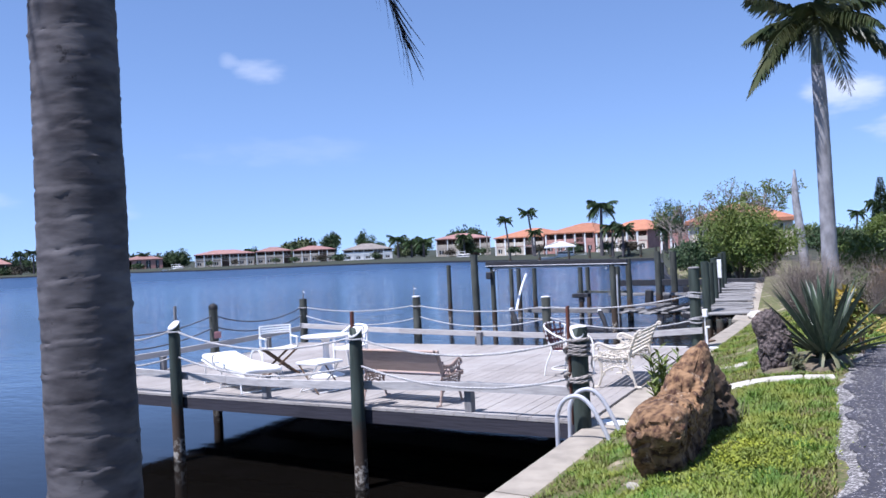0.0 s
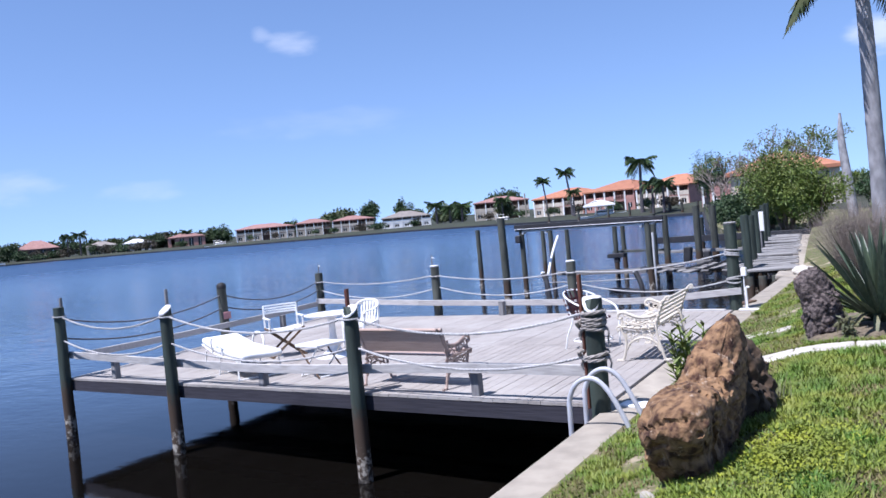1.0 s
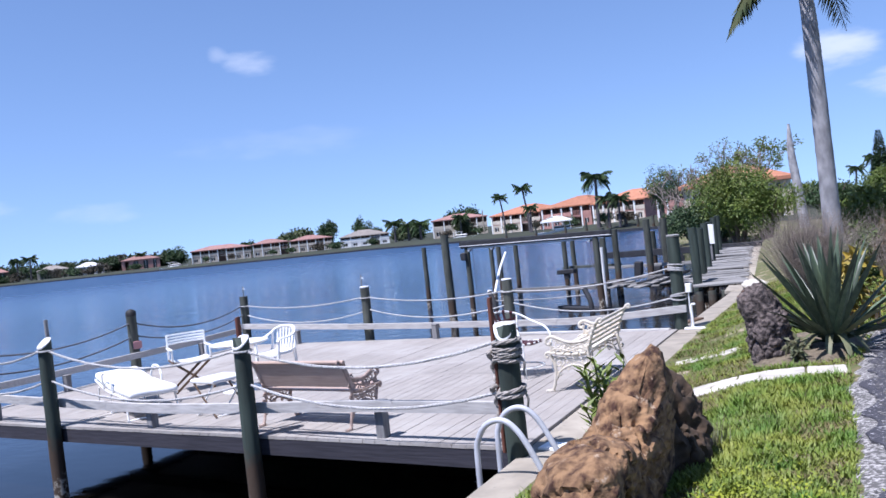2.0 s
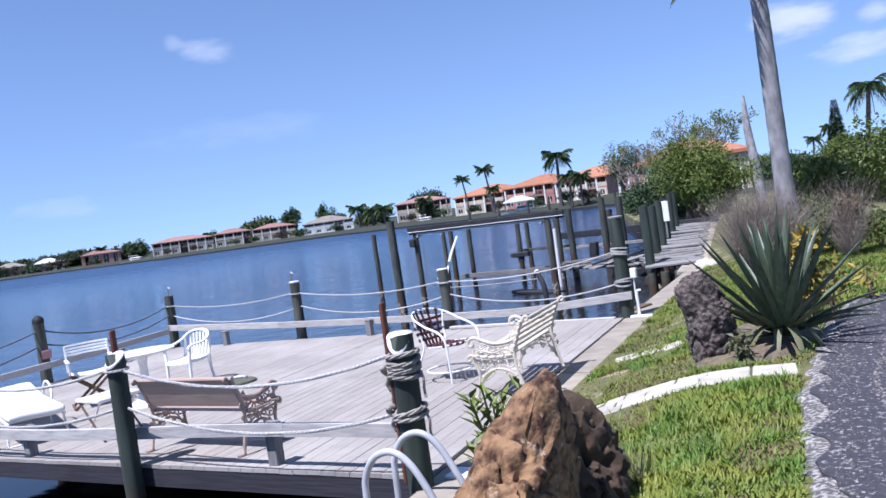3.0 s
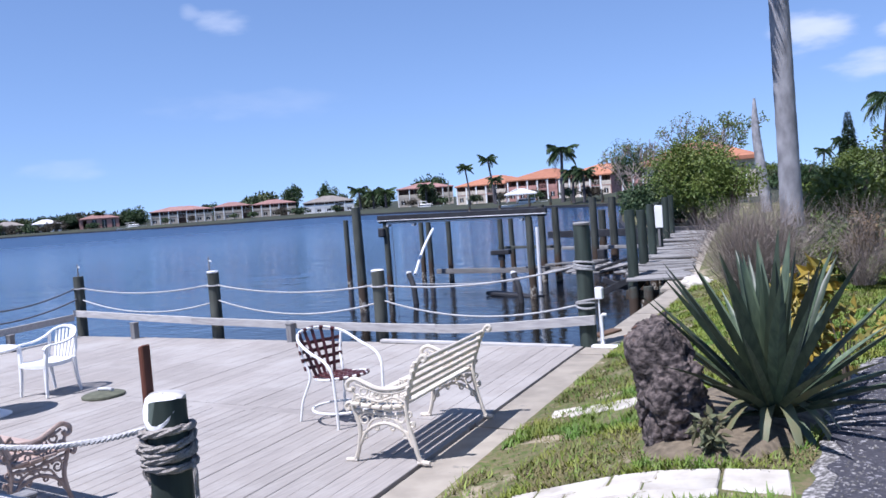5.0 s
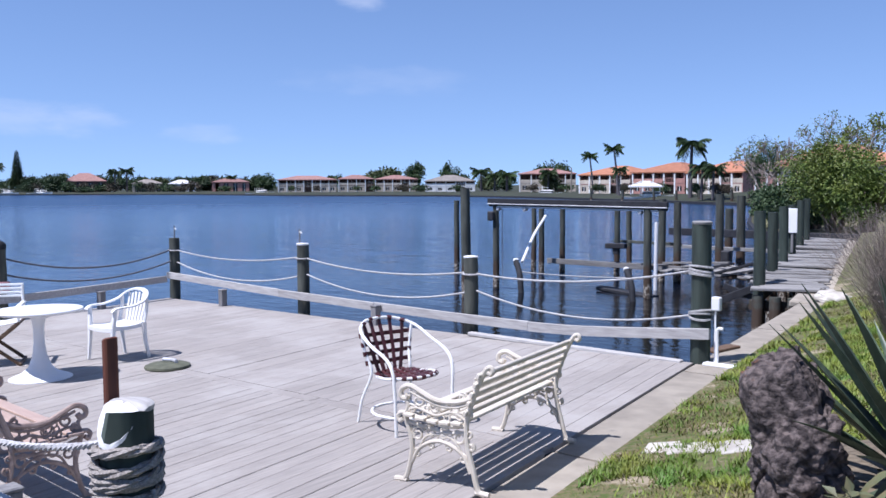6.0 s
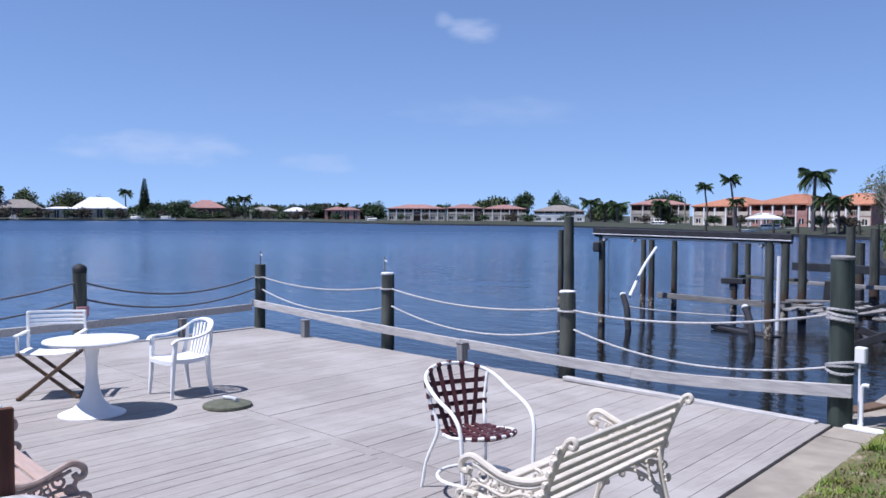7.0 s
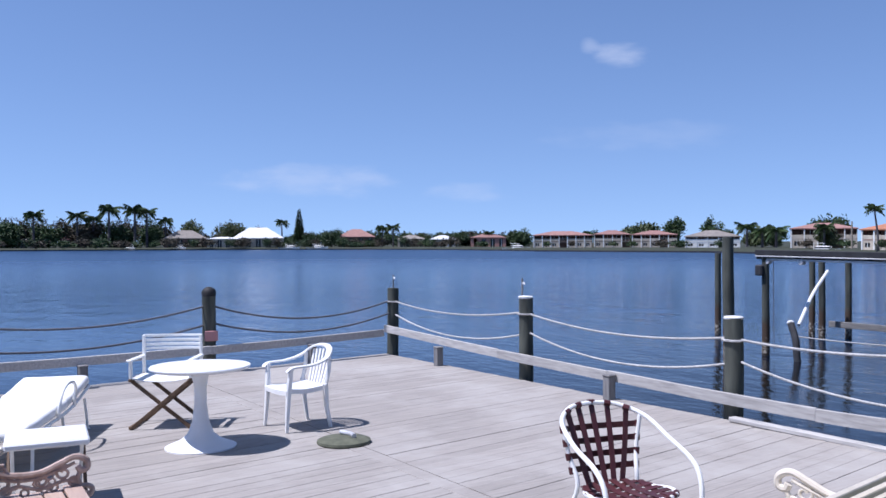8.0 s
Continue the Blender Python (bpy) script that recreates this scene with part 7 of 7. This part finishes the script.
house("apartment_block", 31.8, 28.5, 190, 4.0, 5.9, PEACH, ORANGETILE, "two-storey peach wing with an orange tile roof", 2, 5, 14, True, -0.1, 5, STUCCO, 183)
house("apartment_block", 28.4, 25.1, 180, 4.3, 6.3, PEACH, ORANGETILE, "two-storey peach block with a tall orange hipped roof", 2, 5, 16, True, -0.1, 15, PEACH, 174)
house("apartment_block", 25.0, 21.6, 172, 4.1, 6.2, PEACH, ORANGETILE, "two-storey peach wing with an orange tile roof beside palms", 2, 5, 14, True, -0.1, 25, STUCCO, 165)
house("apartment_block", 20.9, 19.0, 120, 4.0, 4.6, PEACH, REDTILE, "peach two-storey block behind bare trees", 2, 3, 10, True, -0.1, 6)
house("tiled_house", 19.2, 12.2, 60, 3.2, 4.5, STUCCO, ORANGETILE, "low house with an orange tile roof behind shrubs", 1, 6, 9, False, -0.1, 7)
# low houses along the left shore
house("white_roofed_house", 71.0, 67.8, 390, 3.9, 8.6, STUCCO, WHITEROOF, "house with a broad white hipped roof", 1, 5, 14, False, -0.1, 8)
house("low_house", 72.6, 70.5, 385, 3.6, 4.4, STUCCO, WHITEROOF, "low house with a flat white awning", 1, 4, 10, False, -0.1, 9)
house("low_house", 75.2, 72.6, 395, 3.9, 7.4, BROWN_WALL_AND_SHADE, GREYROOF, "low house with a grey-brown roof", 1, 4, 12, False, -0.1, 10)
house("low_house", 81.2, 78.7, 410, 3.4, 7.0, BROWN_WALL_AND_SHADE, REDTILE, "low dark red house under trees", 1, 4, 12, False, -0.1, 11)
house("low_house", 85.0, 82.0, 410, 3.2, 6.4, STUCCO, GREYROOF, "low cream house with a grey roof", 1, 4, 12, False, -0.1, 15)
house("low_house", 64.3, 61.9, 375, 4.3, 7.6, BROWN_WALL_AND_SHADE, REDTILE, "low brown house with a red-brown roof", 1, 4, 12, False, -0.1, 12)
house("low_house", 60.4, 58.6, 360, 3.2, 4.9, STUCCO, GREYROOF, "low pale house with a grey roof", 1, 4, 12, False, -0.1, 13)
house("low_house", 55.6, 53.3, 340, 3.6, 5.2, PEACH, REDTILE, "low peach house with a red roof", 1, 4, 12, False, -0.1, 14)
house("low_house", 58.3, 56.6, 350, 3.0, 4.6, WHITE, WHITEROOF, "low white house with a pale roof", 1, 3, 10, False, -0.1, 16)

for i, (az, dist, el, size) in enumerate(((82.6, 400, 1.95, 5.5), (80.2, 405, 1.95, 5.5), (78.4, 400, 2.35, 6.5), (76.9, 395, 2.35, 6.5), (76.2, 398, 2.2, 5.5), (75.1, 400, 1.6, 4.5), (79.3, 408, 1.7, 5), (60.7, 365, 1.2, 4), (61.4, 368, 1.1, 4),
                                              (38.2, 262, 1.15, 4.2), (36.5, 250, 0.95, 4.0), (37.3, 255, 0.85, 3.6), (33.8, 228, 1.05, 3.4), (44.9, 292, 0.75, 2.4), (48.0, 295, 0.7, 2.2), (67.9, 395, 1.5, 4.0), (54.4, 345, 0.75, 3.0), (40.5, 275, 0.9, 3.0))):
    far_palm(az, dist, el, size, i + 1)
far_palm(30.9, 178, 2.1, 2.2, 40, lean=-0.8, droop=0.8)
far_palm(29.3, 165, 2.6, 2.5, 41, lean=-0.9, droop=0.8)
far_palm(24.75, 138, 2.95, 3.4, 42, "tall palm with a full drooping crown before a peach building", 0.2, 16, 1.15)
far_palm(24.05, 130, 1.4, 2.4, 43, "short palm with a dense crown", 0.1, 18, 1.2)
far_palm(23.35, 128, 1.3, 2.3, 44, "short palm with a dense crown", 0.1, 18, 1.2)
far_palm(29.2, 160, 1.2, 2.0, 45, "short palm with a dense crown", 0.1, 18, 1.2)
for i, (az, dist, el, width, green) in enumerate(((84.3, 405, 1.35, 16, 0), (82.0, 410, 1.1, 16, 0), (79.7, 412, 1.2, 18, 0), (77.8, 405, 1.2, 16, 0), (75.8, 405, 1.15, 12, 0), (73.5, 410, 1.5, 11, 1), (71.1, 400, 1.5, 13, 1), (69.6, 405, 1.1, 9, 0), (66.0, 400, 0.7, 8, 0),
                                                     (64.7, 375, 1.0, 9, 0), (62.6, 390, 0.75, 12, 0), (60.0, 380, 0.6, 10, 0), (58.9, 375, 0.62, 10, 1), (57.4, 372, 0.55, 10, 0), (56.4, 365, 0.62, 10, 0), (53.0, 350, 0.7, 9, 0), (52.2, 345, 0.8, 8, 0),
                                                     (44.6, 345, 1.4, 15, 1), (47.5, 340, 0.95, 4, 0), (42.5, 325, 1.55, 9, 0), (40.3, 330, 1.6, 8.5, 0), (39.3, 300, 0.9, 6, 0), (37.7, 280, 0.8, 8, 1), (36.6, 285, 0.85, 7, 0), (34.0, 300, 1.55, 11, 0), (32.9, 290, 1.4, 9, 0), (33.6, 230, 0.8, 6, 1), (86.5, 405, 1.3, 18, 0), (89, 405, 1.2, 18, 0))):
    far_tree(az, dist, el, width, i + 60, (OLIVELEAF if green else BROWNLEAF if i % 5 == 2 else DARKLEAF))
for i, (az, dist, w) in enumerate(((50.6, 272, 3), (49.0, 268, 3), (46.4, 262, 3), (45.2, 260, 3.4), (43.4, 255, 5), (42.2, 252, 6), (39.8, 245, 4), (34.8, 222, 4), (32.6, 214, 4), (30.5, 178, 4), (28.9, 172, 4), (26.6, 160, 4), (24.3, 140, 4), (22.9, 132, 4), (63.2, 362, 8), (68.0, 378, 7), (73.6, 385, 8), (77, 392, 9), (80, 398, 10), (57.6, 340, 6), (54.8, 325, 6))):
    far_tree(az, dist, (2.1 - 1.75) / dist * 57.3, w, i + 200, BROWNLEAF if i % 3 == 1 else DARKLEAF, "clipped dark shrub along the far seawall", 0.2, 0.0, 160, "waterside_shrub")
conifer(66.8, 405, 2.25, 3.8, 7)
conifer(42.9, 330, 1.35, 3.4, 8)

rnd = random.Random(77)
for i in range(46):
    az = 53 + 33 * (i + rnd.random()) / 46
    far_tree(az, 415 - max(0, 62 - az) * 7, rnd.uniform(0.4, 0.8) + (0.85 if az > 74.5 else 0), rnd.uniform(9, 15), 700 + i, BROWNLEAF if i % 3 == 0 or (az > 70 and i % 3 == 1) else DARKLEAF, "dark tree in the row behind the far houses", 0.3, 0.0, 260)
for i in range(26):
    az = 56 + 30 * (i + rnd.random()) / 26
    far_tree(az, 372 - max(0, 62 - az) * 6, 0.18 + 0.2 * rnd.random(), rnd.uniform(5, 10), 800 + i, BROWNLEAF if i % 2 == 0 else DARKLEAF, "clipped dark shrub along the far seawall", 0.2, 0.0, 160, "waterside_shrub")

# low seawall of the far bank
far_wall = thing("far_seawall", pose(0, 0, 0), "dark seawall along the far bank", "seawall", kind="structure")
for (x0, y0), (x1, y1) in zip(SHORE[2:], SHORE[3:]):
    d = Vector((x1 - x0, y1 - y0, 0))
    c = Vector(((x0 + x1) / 2, (y0 + y1) / 2, -1.33))
    bm = bmesh.new()
    box(bm, c, (d.length + 0.3, 0.5, 1.3), pose(0, 0, 0, 0, 0, math.degrees(math.atan2(d.y, d.x))))
    part("wall_section", bm, DARKBEAM, far_wall, smooth=0)


def motor_boat(az, dist, length, turn, seed):
    x, y = at(az, dist)
    t = thing("motor_boat", pose(x, y, WL, 0, 0, turn), "small white motor boat moored at the far bank", "boat", "moored boats")
    bm = bmesh.new()
    rows = []
    for k in range(9):
        f = k / 8
        w = length * 0.16 * (1 - max(0, f - 0.45) ** 2 * 3.2)
        sheer = 0.75 + 0.35 * f * f
        rows.append([bm.verts.new(v) for v in ((length * (f - 0.5), -w, sheer), (length * (f - 0.5), -w * 0.75, 0.0), (length * (f - 0.5), 0, -0.25), (length * (f - 0.5), w * 0.75, 0.0), (length * (f - 0.5), w, sheer))])
    for a, b in zip(rows, rows[1:]):
        for k in range(4):
            bm.faces.new((a[k], a[k + 1], b[k + 1], b[k]))
        bm.faces.new((a[4], a[0], b[0], b[4]))
    bm.faces.new(rows[0])
    bm.faces.new(rows[-1][::-1])
    part("hull", bm, WHITE, t)
    bm = bmesh.new()
    box(bm, (0.05 * length, 0, 1.25), (length * 0.36, length * 0.22, 0.9), bevel=0.2)
    part("cabin", bm, WHITE, t)
    bm = bmesh.new()
    box(bm, (0.05 * length, 0, 1.4), (length * 0.365, length * 0.225, 0.3), bevel=0.05)
    part("cabin_window", bm, DARKGLASS, t)
    bm = bmesh.new()
    box(bm, (-0.05 * length, 0, 2.3), (length * 0.3, length * 0.2, 0.08), bevel=0.03)
    for sx in (-1, 1):
        for sy in (-1, 1):
            tube(bm, [(-0.05 * length + sx * length * 0.12, sy * length * 0.08, 1.0), (-0.05 * length + sx * length * 0.12, sy * length * 0.08, 2.3)], 0.05, 6)
    part("canopy", bm, WHITE, t)


for i, (az, dist, ln, turn) in enumerate(((77.2, 378, 9, 10), (74.2, 375, 7, 20), (67.4, 365, 9, 40), (65.6, 360, 10, 30), (52.6, 282, 9, 35), (34.0, 205, 8, 30), (27.3, 150, 8, 20))):
    motor_boat(az, dist, ln, turn, i)
x, y = at(27.55, 150)
tent = thing("white_canopy", pose(x, y, 0.3, 0, 0, 27), "white peaked canopy tent before the peach building", "tent")
bm = bmesh.new()
hip_roof(bm, -2.6, 2.6, -1.8, 1.8, 1.3, 2.1, 0.2, 0.9)
part("roof", bm, WHITE, tent, smooth=0)
for sx in (-1, 1):
    for sy in (-1, 1):
        bm = bmesh.new()
        tube(bm, [(sx * 2.4, sy * 1.6, -0.2), (sx * 2.4, sy * 1.6, 1.1)], 0.06, 6)
        part("pole", bm, WHITE, tent)
x, y = at(32.3, 205)
bm = bmesh.new()
tube(bm, [(x, y, 0), (x, y, high(1.15, 205))], [0.2, 0.14], 8)
tagged(part("utility_pole", bm, CONCRETE), "pale concrete utility pole on the far bank", "pole")
for i, az in enumerate((31.0, 29.0, 27.0, 25.6, 24.2, 23.0, 22.2, 21.2)):
    d = 150 - 4 * i
    x, y = at(az, d)
    post(x, y, 0.9, 0.2, "plain", "distant mooring pile at the far bank", "mooring_pile", -2.5, (0, 0), OLDPILE, "far mooring piles")

# ---- behind the garden: snag, hedge and trees ----
snag = thing("dead_palm_trunk", pose(-6.79, 43.1, 0.4), "bare pale dead palm trunk with a pointed top", "tree trunk")
ringed_trunk([(0.25, 0, -0.2), (0.1, 0, 1.6), (-0.05, 0, 3.3), (-0.05, 0, 4.66)], [0.22, 0.21, 0.19, 0.15, 0.05], 0.3, 0.006, PALEBARK, snag)


def thicket(name, x, y, base, radii, count, size, material, label, seed, clumps=30, category="tree"):
    t = thing(name, pose(x, y, base), label, category, "trees behind the garden")
    rnd = random.Random(seed)
    bm = bmesh.new()
    for k in range(7):
        a = k * 2.4
        q = Vector((math.cos(a) * radii[0] * 0.6, math.sin(a) * radii[1] * 0.6, radii[2] * rnd.uniform(0.9, 1.6)))
        tube(bm, bend([(q.x * 0.15, q.y * 0.15, -0.2), q * 0.5, q], 3), [0.09, 0.08, 0.07, 0.06, 0.05, 0.035, 0.02], 6)
    part("limb_work", bm, TWIG, t)
    V, F = [], []
    crown(V, F, rnd, (0, 0, radii[2] * 0.98), radii, count, size, clumps)
    shell("foliage", V, F, material, t)


thicket("leafy_tree", -9.12, 41.5, 0.1, (2.2, 2.0, 1.8), 15000, 0.13, LEAF, "dense bright green tree by the water", 1, 34)
thicket("withered_tree", -10.67, 44.2, 0.1, (1.7, 1.7, 1.7), 5200, 0.12, DRYLEAF, "tree overgrown with withered brown vine", 6, 26)
thicket("leafy_tree", -7.54, 40.2, 0.1, (1.6, 1.6, 1.5), 9000, 0.13, LEAF, "dense bright green shrub by the water", 2, 26)
thicket("leafy_tree", -11.08, 43.5, 0.0, (1.9, 1.9, 1.15), 6000, 0.16, DARKLEAF, "low olive shrub at the water's edge", 3, 24)
thicket("leafy_tree", -12.64, 46.0, 0.0, (1.8, 1.8, 1.0), 5000, 0.16, DARKLEAF, "low olive shrub at the water's edge", 4, 22)
thicket("leafy_tree", -6.02, 47.0, 0.2, (1.5, 1.5, 1.2), 5200, 0.16, DARKLEAF, "dark green shrub behind the old dock", 5, 22)
for i, (x, y, rx, rz, mt) in enumerate(((-0.06, 27.5, 1.6, 1.15, LEAF), (1.67, 29.5, 1.9, 1.45, LEAF), (3.88, 30, 2.2, 1.5, LEAF), (-0.85, 22.4, 1.1, 0.75, LEAF))):
    thicket("sea_grape", x, y, 0.45, (rx, rx, rz), 7000, 0.12, mt, "broad-leaved green shrub beyond the lawn", 30 + i, 24, "shrub")


def bare_tree(x, y, base, h, spread, seed, leaves, label):
    t = thing("bare_tree", pose(x, y, base), label, "tree", "trees behind the garden")
    rnd = random.Random(seed)
    bm = bmesh.new()
    V, F = [], []

    def grow(p, d, length, r, depth):
        q = p + d * length
        r = max(r, 0.009)
        tube(bm, [p, p.lerp(q, 0.5) + unit(rnd) * length * 0.06, q], [r, r * 0.85, r * 0.65], 5, caps=False)
        if depth == 0:
            for _ in range(leaves):
                leaf(V, F, q + unit(rnd) * 0.15, unit(rnd), unit(rnd), 0.17, 0.075)
            return
        for _ in range(3 if depth > 1 else 4):
            grow(q, (d + unit(rnd) * spread).normalized(), length * rnd.uniform(0.6, 0.85), r * 0.62, depth - 1)

    grow(Vector((0, 0, -0.2)), Vector((0, 0, 1)), h * 0.28, h * 0.016, 5)
    part("limb_work", bm, DRY, t)
    if V:
        shell("sparse_foliage", V, F, LEAF, t)


bare_tree(-12.63, 46.5, 0.3, 4.2, 0.55, 3, 0, "bare pale-branched tree by the water")
bare_tree(-14.21, 47.5, 0.3, 4.6, 0.5, 4, 1, "nearly bare pale-branched tree by the water")
bare_tree(-12.6, 53.0, 0.3, 5.6, 0.6, 5, 2, "thin tree with sparse leaves against the sky")
bare_tree(-10.7, 52.0, 0.3, 6.1, 0.6, 6, 5, "thin tree with sparse leaves against the sky")
far_tree(20.6, 95, 2.9, 4.0, 300, DARKLEAF, "tall dark clump of trees behind the peach block", 0.3, 0.2, 500)
far_tree(19.6, 98, 3.2, 2.6, 301, DARKLEAF, "tall dark clump of trees behind the peach block", 0.3, 0.2, 400)
conifer(7.15, 110, 3.5, 1.7, 11)
for i, (az, dist, el, size) in enumerate(((8.75, 150, 1.4, 1.9), (7.85, 150, 1.95, 1.9), (4.35, 36, 4.9, 1.25), (1.6, 40, 4.4, 1.5))):
    far_palm(az, dist, el, size, 500 + i, "palm with drooping grey-green fronds beyond the lawn", 0.3, 16, 1.25, 0.6)
for i, (az, dist, el, w) in enumerate(((12.0, 80, 0.8, 5), (10.0, 75, 0.5, 5), (6.3, 60, 1.3, 4), (4.4, 55, 0.9, 4), (3.0, 60, 1.6, 7), (1.0, 60, 1.6, 7), (-2, 60, 1.6, 8), (-6, 60, 1.8, 8))):
    far_tree(az, dist, el, w, 400 + i, OLIVELEAF if i % 2 else LEAF, "leafy green tree beyond the lawn", 0.6, 0.1, 700)

# ---- deck boards, one by one ----
PITCH = 0.1465
def board_mesh(y0, y1, gap, chamfer):
    bm = bmesh.new()
    w = PITCH - gap
    rows = []
    for y in (y0, y1):
        dx = SKEW * (y - y0)
        rows.append([bm.verts.new((dx + px, y - y0, pz)) for px, pz in ((0, -0.034), (w, -0.034), (w, -chamfer), (w - chamfer, 0), (chamfer, 0), (0, -chamfer))])
    a, b = rows
    for k in range(6):
        bm.faces.new((a[k], a[(k + 1) % 6], b[(k + 1) % 6], b[k]))
    bm.faces.new(a)
    bm.faces.new(b[::-1])
    bmesh.ops.recalc_face_normals(bm, faces=bm.faces)
    me = bpy.data.meshes.new("deck_board")
    bm.to_mesh(me)
    bm.free()
    me.materials.append(DECK)
    return me


rnd = random.Random(11)
for y0, y1, gap, chamfer in ((FRONT, SEAM - 0.075, 0.0055, 0.004), (SEAM + 0.075, REAR, 0.003, 0.0025)):
    variants = [board_mesh(y0 - e, y1, gap * g, chamfer) for e, g in ((0.0, 1), (0.006, 0.6), (0.012, 1.3), (0.004, 0.45))]
    for k in range(66):
        ob = new("deck_board", rnd.choice(variants))
        ob.location = (wall_out(y0) - 0.002 - PITCH * (k + 1), y0, rnd.uniform(-0.002, 0.0025))
        ob.parent = deck
me = bpy.data.meshes.new("seam_board")
bm = bmesh.new()
box(bm, (0, 0, -0.017), (2.4, 0.137, 0.034), bevel=0.004)
bm.to_mesh(me)
bm.free()
me.materials.append(DECK)
for k in range(4):
    ob = new("seam_board", me)
    ob.location = (wall_out(SEAM) - 0.02 - 1.205 - 2.412 * k, SEAM, 0.001)
    ob.parent = deck
